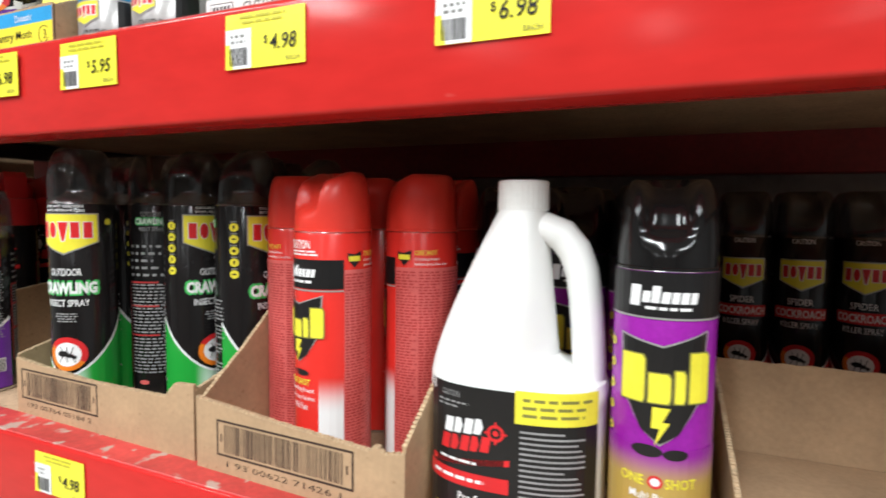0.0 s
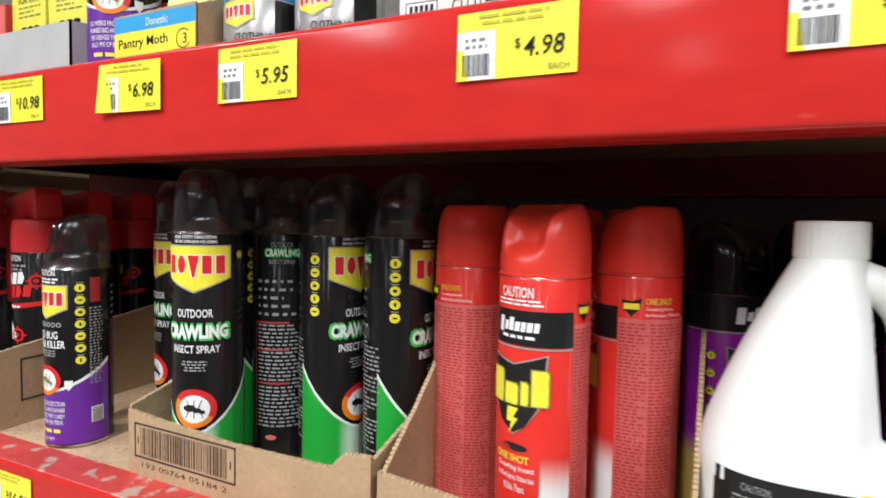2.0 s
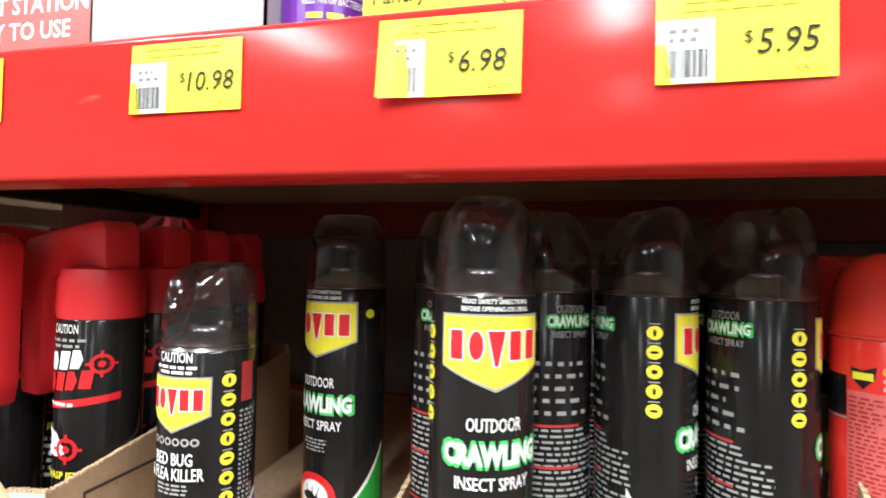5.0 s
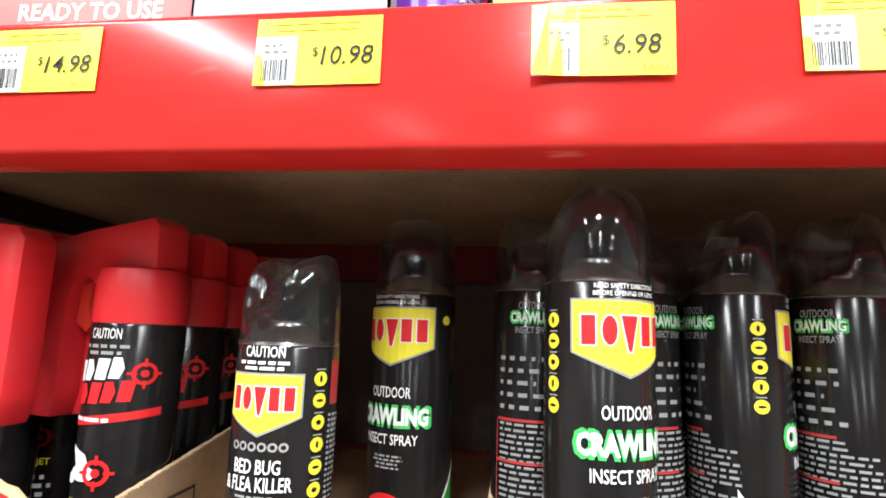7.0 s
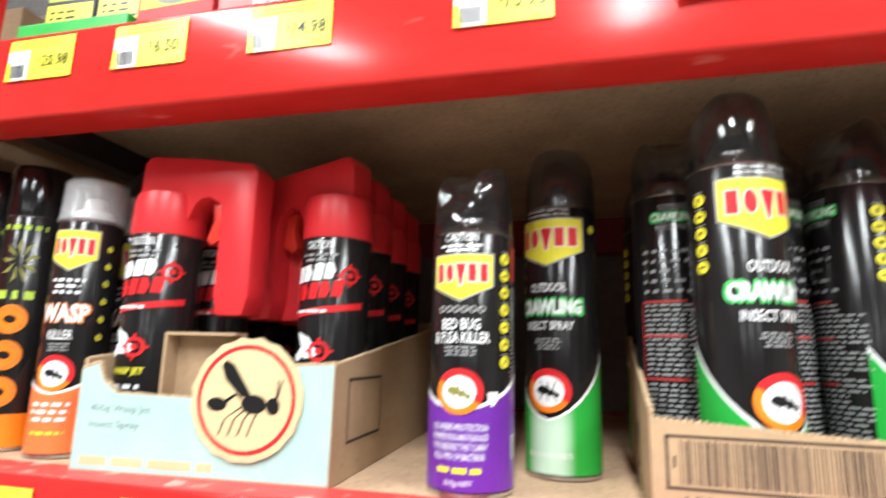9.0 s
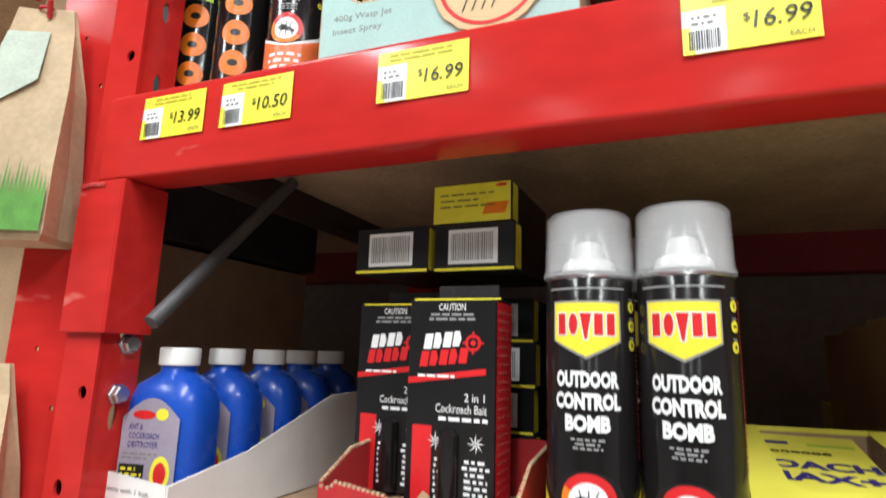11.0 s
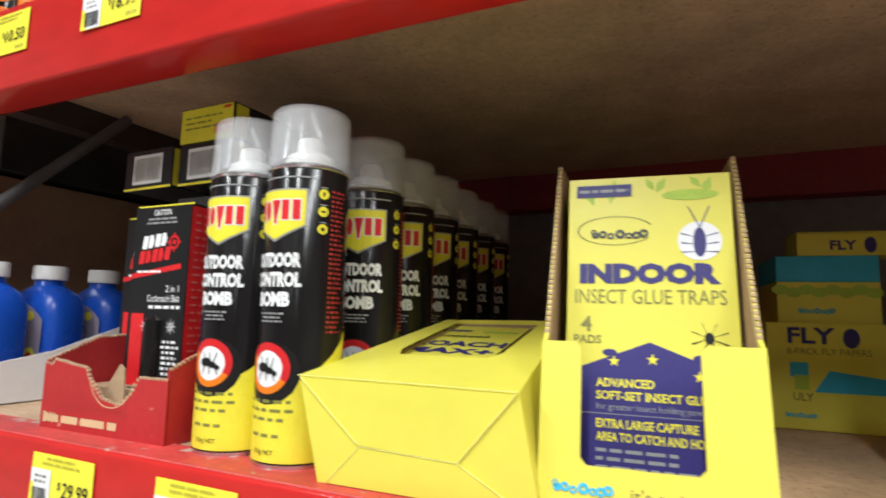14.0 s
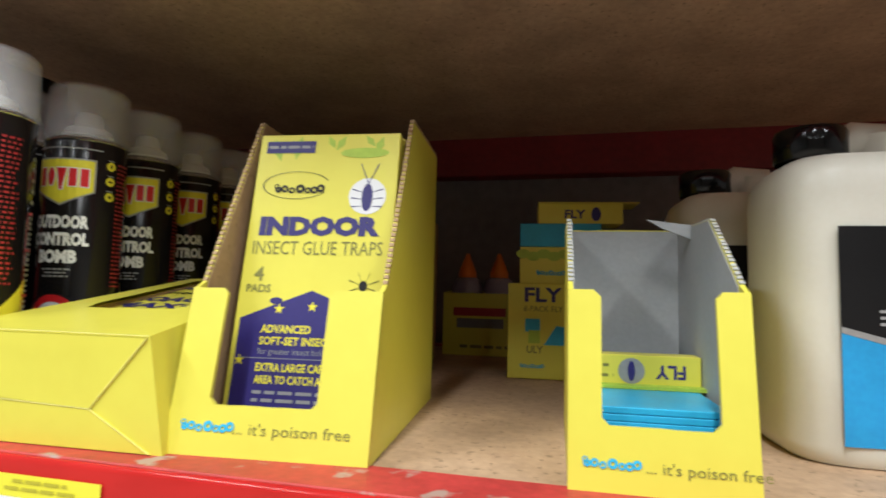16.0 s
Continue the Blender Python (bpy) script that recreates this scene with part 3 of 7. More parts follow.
def clear_cap(t, r, z0, z1):
    rc = r + 0.0006
    part("cap", lathe([(rc, z0 + 0.002), (rc + 0.0012, z0), (rc + 0.0012, z0 + 0.0035), (rc, z0 + 0.005), (rc - 0.0012, z1 - 0.004), (rc - 0.004, z1 - 0.0008), (rc - 0.008, z1), (0, z1), (0, z1 - 0.0014), (rc - 0.009, z1 - 0.0014), (rc - 0.0028, z1 - 0.006), (rc - 0.0016, z0 + 0.004)], 40), "cap_clear", t, "frosted clear plastic cap", True)
    part("nozzle", lathe([(0.0, z0 + 0.001), (0.020, z0 + 0.001), (0.021, z0 + 0.006), (0.019, z0 + 0.013), (0.012, z0 + 0.017), (0.011, z0 + 0.026), (0.009, z0 + 0.029), (0, z0 + 0.029)], 24), "nozzle_white", t, "white spray button", True)
    part("shoulder", lathe([(r - 0.002, z0 - 0.001), (r - 0.006, z0 + 0.003), (0.020, z0 + 0.006), (0.0, z0 + 0.006)], 32), "tinplate", t, "", True)


def can_shoulder(t, r, z0):
    """Bright tinplate dome that shows through the cap."""
    part("shoulder", lathe([(r - 0.003, z0), (r - 0.007, z0 + 0.005), (0.018, z0 + 0.010), (0.0165, z0 + 0.012), (0.0165, z0 + 0.015), (0.013, z0 + 0.015), (0.011, z0 + 0.011), (0, z0 + 0.011)], 32), "tinplate", t, "bare tinplate shoulder", True)


def back_panel(a, r, z0, z1, seed, ink="print_white", rows=24, at=180):
    """Small print at the back of a can, with red headings and a recycling mark."""
    c = radians(at) * r
    top, low = z0 + 0.035 + (z1 - z0 - 0.055) * 0.72, z0 + 0.035
    a.lines("small_print", ink, c - r * 0.92, c + r * 0.80, low, top, int(rows * 1.15), seed, 0.42, 1, word=(0.05, 0.15))
    a.lines("small_print", ink, c - r * 0.92, c + r * 0.30, top + 0.006, z1 - 0.014, int(rows * 0.22), seed + 40, 0.34, 1, word=(0.06, 0.2))
    a.rect("warning_heading", "dull_red_ink", c - r * 1.02, low, c - r * 0.99, top, 2)
    for k in (0.42, 0.74, 1.0):
        z = low + (top - low) * k
        a.rect("warning_heading", "dull_red_ink", c - r * 0.99, z, c + r * 0.1, z + 0.0022, 2)
    a.disc("recycling_mark", "pink_ink", c - r * 0.45, z0 + 0.024, 0.006, 0.003, 2)


def spray_can(name, label, group, r, h_body, body_mat):
    t = root(name, label, "spray can", None, group)
    can_body(t, r, h_body, body_mat)
    return t


def crawl_can():
    t = spray_can("insect_spray_can", "tall black aerosol can with green foot and smoky cap", "black and green crawling insect sprays", RC, 0.262, "black_gloss")
    dome_cap(t, RC, 0.260, 0.326, "cap_smoke", 0.30, 0.34, 0.50, "smoky see-through overcap", -152)
    can_shoulder(t, RC, 0.262)
    part("valve", lathe([(0, 0.262), (0.012, 0.262), (0.015, 0.268), (0.005, 0.270), (0.005, 0.282), (0.009, 0.283), (0.009, 0.292), (0, 0.293)], 20), "cap_black", t, "", True)
    a = Art()
    a.text("caution_lettering", "white_ink", "READ SAFETY DIRECTIONS", 0, 0.2565, 0.0030, 0.041, 2, 0.012)
    a.text("caution_lettering", "white_ink", "BEFORE OPENING OR USING", 0, 0.2518, 0.0030, 0.042, 2, 0.012)
    badge(a, 0, 0.201, 0.247, 0.066)
    a.text("kind_lettering", "white_ink", "OUTDOOR", 0, 0.1785, 0.0088, 0.034, 2, 0.01)
    a.text("title_glow", "glow_green", "CRAWLING", 0, 0.1596, 0.0188, 0.0672, 1, 0.075)
    a.text("title_lettering", "white_ink", "CRAWLING", 0, 0.1596, 0.0142, 0.0622, 2, 0.05)
    a.text("kind_lettering", "white_ink", "INSECT SPRAY", 0, 0.1415, 0.0082, 0.047, 2, 0.01)
    a.lines("small_print", "print_white", -0.013, 0.013, 0.118, 0.130, 4, 7, 0.5, 1, True)
    wave(a, "green_foot", "green_fade", 0.128, 0.052, 0.118, 0.005, 1, "white_ink")
    emblem(a, 0, 0.080, 0.0195)
    a.text("kind_lettering", "white_ink", "KILLS CRAWLING INSECTS", 0, 0.022, 0.0045, 0.040, 3)
    dots(a, -0.0475, 0.180, 0.2345, 5, 0.0050)
    a.disc("icon", "yellow_ink", 0.0450, 0.238, 0.0040, layer=2, seg=14)
    c = radians(-151) * R
    a.text("kind_lettering", "print_white", "OUTDOOR", c - 0.004, 0.2475, 0.006, 0.022, 2)
    a.text("back_title_glow", "glow_green", "CRAWLING", c - 0.004, 0.2385, 0.0108, 0.0372, 1, 0.075)
    a.text("back_title_lettering", "white_ink", "CRAWLING", c - 0.004, 0.2385, 0.0075, 0.034, 2, 0.02)
    a.text("kind_lettering", "print_white", "INSECT SPRAY", c - 0.004, 0.2285, 0.005, 0.027, 2)
    back_panel(a, R, 0.005, 0.225, 5, at=-151)
    return a.lay(t, None, RC)


def bug_can():
    t = spray_can("bed_bug_spray_can", "black aerosol can with purple foot and smoky cap", "bed bug sprays", RC, 0.217, "black_gloss")
    dome_cap(t, RC, 0.215, 0.281, "cap_smoke", 0.22, 0.34, 0.70, "smoky see-through overcap", -18)
    can_shoulder(t, RC, 0.217)
    part("valve", lathe([(0, 0.217), (0.012, 0.217), (0.015, 0.223), (0.005, 0.225), (0.005, 0.235), (0.009, 0.236), (0.009, 0.242), (0, 0.243)], 20), "cap_black", t, "", True)
    a = Art()
    a.text("caution_lettering", "white_ink", "CAUTION", 0, 0.2105, 0.0075, 0.027, 2, 0.01)
    a.lines("small_print", "white_ink", -0.020, 0.020, 0.1975, 0.2050, 2, 4, 0.55, 1, True)
    badge(a, 0, 0.157, 0.195, 0.050)
    for k in (-0.016, -0.0095, -0.003, 0.0035, 0.010, 0.0165):
        a.ring("range_mark", "silver_ink", k, 0.1490, 0.0016, 0.0030, 1, seg=12)
    a.text("kind_lettering", "white_ink", "BED BUG", 0, 0.1365, 0.0092, 0.031, 2, 0.015)
    a.text("kind_lettering", "white_ink", "& FLEA KILLER", 0, 0.1255, 0.0092, 0.046, 2, 0.015)
    a.lines("small_print", "print_white", -0.014, 0.014, 0.110, 0.119, 3, 8, 0.5, 1, True)
    wave(a, "purple_foot", "purple_ink", 0.135, 0.066, 0.100, 0.005, 1, "white_ink")
    emblem(a, 0, 0.082, 0.0175, "olive")
    a.poly("small_shield", "white_ink", [(0.022, 0.082), (0.030, 0.082), (0.030, 0.075), (0.026, 0.070), (0.022, 0.075)], 3)
    for i, s in enumerate(("SIX WEEKS PROTECTION", "FROM BED BUGS AND FLEAS AND", "THE DISEASES THEY CARRY")):
        a.text("foot_lettering", "white_ink", s, 0, 0.054 - 0.0075 * i, 0.0052, 0.044, 3, 0.005)
    a.text("foot_lettering", "white_ink", "KILLS 99% OF BACTERIA", 0, 0.0315, 0.0052, 0.040, 3, 0.005)
    a.lines("gold_line", "yellow_ink", -0.022, 0.022, 0.018, 0.024, 1, 5, 0.7, 3, True)
    a.text("foot_lettering", "white_ink", "300g NET", 0, 0.011, 0.005, None, 3)
    dots(a, 0.0375, 0.106, 0.193, 7, 0.0050)
    c = math.pi * R
    a.rect("side_panel_print", "dull_red_ink", 0.047, 0.175, 0.058, 0.205, 1)
    a.lines("small_print", "print_white", 0.046, 0.060, 0.075, 0.17, 26, 14, 0.5, 2)
    a.rect("barcode_field", "white_ink", 0.047, 0.028, 0.060, 0.047, 2)
    for i in range(9):
        a.rect("barcode", "black_ink", 0.048, 0.029 + 0.0019 * i, 0.059, 0.030 + 0.0019 * i, 3)
    back_panel(a, R, 0.005, 0.21, 6)
    return a.lay(t, None, RC)


def shield(a, cx, z0, z1, w):
    """Black shield with a silver rim, chunky yellow brand blocks and a bolt."""
    h = z1 - z0
    for ink, g, k in (("silver_ink", 0.0014, 2), ("black_ink", 0.0, 3)):
        a.poly("shield_rim" if g else "shield", ink, [(cx - w / 2 - g, z1 - h * 0.06 + g), (cx, z1 - h * 0.14 + g), (cx + w / 2 + g, z1 + g), (cx + w * 0.44 + g, z0 + h * 0.42), (cx + w * 0.20, z0 + h * 0.10), (cx, z0 - g), (cx - w * 0.22, z0 + h * 0.12), (cx - w * 0.44 - g, z0 + h * 0.42)], k)
    zb, zt = z0 + h * 0.36, z1 - h * 0.22
    for ink, g, k in (("olive", 0.0010, 4), ("yellow_ink", 0.0, 5)):
        n = "brand_outline" if g else "brand_mark"
        for q, (x0, x1, lo, hi) in enumerate(((-0.48, -0.19, 0.0, 1.0), (-0.14, 0.09, 0.02, 0.64), (0.14, 0.25, 0.04, 0.72), (0.30, 0.54, 0.05, 1.10))):
            zz, hh = zb, zt - zb
            a.poly(n, ink, [(cx + x0 * w - g, zz + lo * hh - g), (cx + (x1 - 0.02) * w + g, zz + lo * hh - g), (cx + x1 * w + g, zz + (lo + 0.08) * hh), (cx + x1 * w + g, zz + (hi - 0.08) * hh), (cx + (x1 - 0.03) * w + g, zz + hi * hh + g), (cx + x0 * w - g, zz + hi * hh + g)], k)
    a.poly("bolt_mark", "yellow_ink", [(cx - w * 0.09, z0 + h * 0.33), (cx + w * 0.10, z0 + h * 0.33), (cx + w * 0.02, z0 + h * 0.20), (cx + w * 0.10, z0 + h * 0.20), (cx - w * 0.06, z0 - h * 0.02), (cx - w * 0.01, z0 + h * 0.14), (cx - w * 0.10, z0 + h * 0.14)], 5)


def red_can():
    t = spray_can("insect_spray_can", "glossy red aerosol can with black shield and red cap", "red surface sprays", RR, 0.237, "can_red")
    dome_cap(t, RR, 0.235, 0.293, "cap_red", 0.26, 0.36, 0.72, "red plastic overcap")
    a = Art()
    a.text("caution_lettering", "white_ink", "CAUTION", 0, 0.2235, 0.0085, 0.027, 2, 0.01)
    a.lines("small_print", "white_ink", -0.019, 0.021, 0.2125, 0.2185, 2, 3, 0.5, 1, True)
    a.rect("black_band", "black_ink", -0.046, 0.182, 0.0422, 0.2095, 1)
    a.rect("band_line", "silver_ink", -0.046, 0.1795, 0.0422, 0.181, 1)
    for i, (x0, x1) in enumerate(((-0.016, -0.0115), (-0.0100, -0.0065), (-0.0055, -0.0015), (-0.0005, 0.0035), (0.0045, 0.0080), (0.0090, 0.0130), (0.0140, 0.0175))):
        a.rect("maker_mark", "white_ink", x0, 0.193 - (0.002 if i == 0 else 0), x1, 0.2005 + (0.003 if i in (0, 2) else 0), 2, 0.001)
    a.lines("maker_print", "white_ink", -0.012, 0.018, 0.1865, 0.1905, 1, 9, 0.6, 2)
    shield(a, 0, 0.112, 0.175, 0.047)
    a.disc("insect_print", "black_ink", 0.002, 0.101, 0.010, 0.003, 2), a.disc("insect_print", "dull_red_ink", -0.006, 0.100, 0.005, 0.002, 3)
    a.text("claim_lettering", "yellow_ink", "ONE SHOT", -0.001, 0.092, 0.006, 0.028, 2, 0.015)
    for i, s in enumerate(("Crawling Insect", "Surface Spray Odourless", "Kills Fast")):
        a.text("kind_lettering", "white_ink", s, 0.002, 0.084 - 0.0078 * i, 0.0058, 0.030 if i < 2 else 0.017, 2)
    a.rect("white_foot", "white_fade", 0.021, 0.004, 0.0422, 0.098, 1)
    a.rect("white_foot_side", "white_fade", -0.052, 0.004, -0.040, 0.098, 1)
    c = math.pi * R
    for sgn, cx in ((1, 0.052), (-1, -0.053)):
        a.poly("side_shield", "black_ink", [(cx - 0.007, 0.216), (cx, 0.2145), (cx + 0.007, 0.2175), (cx + 0.006, 0.209), (cx, 0.202), (cx - 0.006, 0.209)], 2)
        a.rect("side_brand", "yellow_ink", cx - 0.0055, 0.208, cx + 0.0055, 0.213, 3)
    a.rect("back_field", "pink_ink", 0.0428, 0.006, c + 0.028, 0.200, 0.4)
    a.text("claim_lettering", "yellow_ink", "ONE SHOT", 0.072, 0.215, 0.005, 0.020, 2)
    for i, s in enumerate(("Crawling Insect", "Surface Spray Odourless")):
        a.text("kind_lettering", "white_ink", s, 0.073 + 0.004 * i, 0.2085 - 0.0050 * i, 0.0036, 0.022 if i == 0 else 0.030, 2)
    for q in range(4):
        a.lines("small_print", "dull_red_ink", 0.0438 + 0.022 * q, 0.0645 + 0.022 * q, 0.012, 0.197, 62, 11 + q, 0.5, 1)
    return a.lay(t, None, RR)


def purple_can():
    t = spray_can("insect_spray_can", "purple and gold aerosol can with black cap", "purple surface sprays", RC, 0.222, "magenta")
    dome_cap(t, RC, 0.220, 0.286, "cap_black", 0.24, 0.40, 0.64, "glossy black overcap")
    a = Art()
    for sgn in (0,):
        a.rect("black_collar", "black_ink", -math.pi * R + 0.001, 0.188, math.pi * R - 0.001, 0.2195, 1)
    a.rect("collar_line", "silver_ink", -math.pi * R + 0.001, 0.1865, math.pi * R - 0.001, 0.1878, 1)
    for i, (x0, x1) in enumerate(((-0.023, -0.016), (-0.0145, -0.0095), (-0.0085, -0.0035), (-0.0025, 0.0025), (0.0035, 0.0080), (0.0090, 0.0140), (0.0150, 0.0195))):
        a.rect("maker_mark", "white_ink", x0, 0.198 - (0.003 if i == 0 else 0), x1, 0.206 + (0.004 if i in (0, 2) else 0), 2, 0.001)
    a.lines("maker_print", "white_ink", -0.012, 0.021, 0.1925, 0.196, 1, 9, 0.6, 2)
    shield(a, 0, 0.098, 0.178, 0.056)
    a.disc("insect_print", "black_ink", -0.008, 0.092, 0.010, 0.0045, 2), a.disc("insect_print", "black_ink", 0.010, 0.091, 0.008, 0.004, 2)
    a.rect("gold_foot", "gold_fade", -math.pi * R + 0.001, 0.004, math.pi * R - 0.001, 0.094, 1)
    a.text("claim_lettering", "yellow_ink", "ONE", -0.017, 0.070, 0.0075, 0.016, 3, 0.02)
    a.ring("claim_target", "red_ink", -0.002, 0.070, 0.003, 0.0048, 3), a.disc("claim_target", "white_ink", -0.002, 0.070, 0.003, layer=3)
    a.text("claim_lettering", "yellow_ink", "SHOT", 0.014, 0.070, 0.0075, 0.020, 3, 0.02)
    a.text("kind_lettering", "white_ink", "Multi Purpose", 0, 0.058, 0.0075, 0.036, 3, 0.01)
    a.text("kind_lettering", "white_ink", "Insect Killer", 0, 0.047, 0.0075, 0.034, 3, 0.01)
    dots(a, -0.040, 0.10, 0.165, 5, 0.0035)
    back_panel(a, R, 0.085, 0.215, 9, "print_white", 16)
    return a.lay(t, None, RC)


def spider_can():
    t = spray_can("spider_spray_can", "black aerosol can with red foot and black cap", "black and red spider sprays", RC, 0.228, "black_gloss")
    dome_cap(t, RC, 0.226, 0.290, "cap_smoke", 0.28, 0.34, 0.6)
    a = Art()
    a.text("caution_lettering", "white_ink", "CAUTION", 0, 0.221, 0.0065, 0.024, 2)
    badge(a, 0, 0.155, 0.195, 0.050)
    a.text("kind_lettering", "white_ink", "SPIDER", 0, 0.138, 0.009, 0.028, 2)
    a.rect("title_glow", "red_ink", -0.031, 0.114, 0.031, 0.130, 1)
    a.text("title_lettering", "white_ink", "COCKROACH", 0, 0.122, 0.011, 0.058, 2, 0.02)
    a.text("kind_lettering", "white_ink", "KILLER SPRAY", 0, 0.106, 0.008, 0.042, 2)
    wave(a, "red_foot", "red_ink", 0.128, 0.030, 0.080, 0.005, 1, "white_ink")
    emblem(a, 0, 0.060, 0.018)
    back_panel(a, R, 0.005, 0.22, 12)
    return a.lay(t, None, RC)


def target_mark(a, cx, cz, r, k=2):
    a.ring("target_mark", "red_ink", cx, cz, r * 0.68, r, k)
    a.disc("target_mark", "red_ink", cx, cz, r * 0.34, layer=k, seg=12)
    for dx, dz in ((1, 0), (-1, 0), (0, 1), (0, -1)):
        a.rect("target_mark", "red_ink", cx + dx * r * 0.95 - r * 0.12 - abs(dx) * r * 0.25, cz + dz * r * 0.95 - r * 0.12 - abs(dz) * r * 0.25, cx + dx * r * 0.95 + r * 0.12 + abs(dx) * r * 0.25, cz + dz * r * 0.95 + r * 0.12 + abs(dz) * r * 0.25, k + 0.3)


def expert_mark(a, cx, z, s):
    """The brand of the black and red packs, as slanted white and red blocks with a target."""
    for row, ink, n, z0 in ((0, "white_ink", 4, z), (1, "red_ink", 5, z - 1.15 * s)):
        w = s * 0.62
        x = cx - s * 1.55 - row * s * 0.25
        for i in range(n):
            x0, zz = x + i * w * 1.12, z0 + i * s * 0.07
            cut = 0.22 * s if i % 2 else 0.0
            a.poly("brand_mark", ink, [(x0, zz), (x0 + w * 0.92 - cut * 0.5, zz), (x0 + w * 0.92 + s * 0.08, zz + s * 0.5), (x0 + w * 0.92 + s * 0.16 - cut, zz + s), (x0 + s * 0.16, zz + s)], 2)
    target_mark(a, cx + s * 2.0, z + s * 0.45, s * 0.55)
    a.poly("red_stripe", "red_ink", [(cx - s * 2.6, z - s * 2.3), (cx + s * 2.9, z - s * 1.55), (cx + s * 2.9, z - s * 1.15), (cx - s * 2.6, z - s * 1.9)], 1)
    a.lines("stripe_lettering", "white_ink", cx - s * 1.9, cx + s * 1.9, z - s * 1.86, z - s * 1.62, 1, 5, 0.7, 1.6)


def trigger_can(flip, swing):
    t = spray_can("wasp_spray_can", "black aerosol can with large red trigger handle", "red trigger wasp sprays", RC, 0.225, "black_gloss")
    part("collar", lathe([(RC + 0.0004, 0.223), (RC + 0.001, 0.227), (RC + 0.0006, 0.258), (RC - 0.002, 0.268), (RC * 0.55, 0.271), (0, 0.271)], 36), "trigger_red", t, "", True)
    f = -1 if flip else 1
    pts = [(-0.030, 0.268), (-0.028, 0.306), (-0.020, 0.314), (0.050, 0.306), (0.099, 0.298), (0.106, 0.288), (0.106, 0.160), (0.102, 0.140), (0.073, 0.140), (0.069, 0.160), (0.069, 0.242), (0.066, 0.256), (0.058, 0.263), (0.048, 0.262), (0.040, 0.254), (0.034, 0.238), (0.020, 0.240), (0.020, 0.268)]
    bm = prism([(f * x * (1.06 if x > 0.062 else 1), z) for x, z in (pts if not flip else list(reversed(pts)))], -0.017, 0.017, 0.004)
    part("trigger_handle", bm, "trigger_red", t, "moulded red plastic trigger handle", True)
    tr = prism([(f * x, z) for x, z in [(0.056, 0.260), (0.070, 0.256), (0.072, 0.222), (0.058, 0.214), (0.052, 0.220), (0.059, 0.240)]], -0.007, 0.007, 0.0015)
    part("trigger_lever", tr, "cap_red", t, "orange-red finger lever", True)
    part("handle_clip", block(0.103, -0.006, 0.276, 0.109, 0.006, 0.284) if f > 0 else block(-0.109, -0.006, 0.276, -0.103, 0.006, 0.284), "cap_red", t)
    for piece in t.children[-3:]:
        piece.data.transform(Matrix.Rotation(radians(swing), 4, "Z"))
    a = Art()
    a.text("caution_lettering", "white_ink", "CAUTION", 0, 0.2145, 0.0085, 0.026, 2, 0.01)
    a.lines("small_print", "print_white", -0.021, 0.021, 0.1965, 0.2070, 2, 4, 0.5, 1, True)
    expert_mark(a, -0.002, 0.176, 0.0165)
    a.disc("insect_print", "white_ink", -0.006, 0.107, 0.012, 0.006, 2), a.poly("insect_print", "white_ink", [(-0.012, 0.109), (-0.020, 0.127), (-0.004, 0.121), (0.002, 0.110)], 2)
    a.disc("insect_print", "white_ink", -0.019, 0.102, 0.006, 0.004, 2)
    target_mark(a, 0.006, 0.108, 0.010, 3)
    a.text("kind_lettering", "yellow_ink", "WASP JET", 0, 0.084, 0.0085, 0.034, 2, 0.02)
    a.lines("small_print", "white_ink", -0.02, 0.02, 0.025, 0.074, 6, 6, 0.5, 1, True)
    c = math.pi * R
    a.rect("side_field", "olive", c - 0.03, 0.02, c - 0.026, 0.215, 1)
    back_panel(a, R, 0.01, 0.22, 15)
    return a.lay(t, None, RC)


def wasp_can():
    t = spray_can("wasp_killer_can", "black and orange aerosol can with clear cap", "wasp killer sprays", 0.0325, 0.245, "black_gloss")
    clear_cap(t, 0.0325, 0.245, 0.293)
    a = Art()
    badge(a, 0, 0.190, 0.232, 0.048)
    a.lines("small_print", "white_ink", -0.018, 0.018, 0.163, 0.182, 3, 4, 0.5, 1, True)
    a.text("title_glow", "orange_ink", "WASP", 0, 0.1445, 0.0215, 0.052, 1, 0.07)
    a.text("title_lettering", "white_ink", "WASP", 0, 0.1445, 0.019, 0.048, 2, 0.03)
    a.text("kind_lettering", "white_ink", "KILLER", 0, 0.122, 0.0095, 0.024, 2, 0.01)
    a.lines("small_print", "print_white", -0.013, 0.013, 0.105, 0.114, 3, 5, 0.5, 1, True)
    wave(a, "orange_foot", "peach_ink", 0.128, 0.062, 0.096, 0.005, 1, "white_ink")
    emblem(a, 0, 0.083, 0.0175)
    a.lines("foot_lettering", "white_ink", -0.02, 0.02, 0.034, 0.056, 3, 3, 0.5, 2, True)
    a.lines("gold_line", "yellow_ink", -0.016, 0.016, 0.022, 0.027, 1, 4, 0.6, 2)
    dots(a, 0.036, 0.12, 0.215, 6)
    back_panel(a, 0.0325, 0.005, 0.24, 18)
    return a.lay(t, None, 0.0325, base=0.0325)


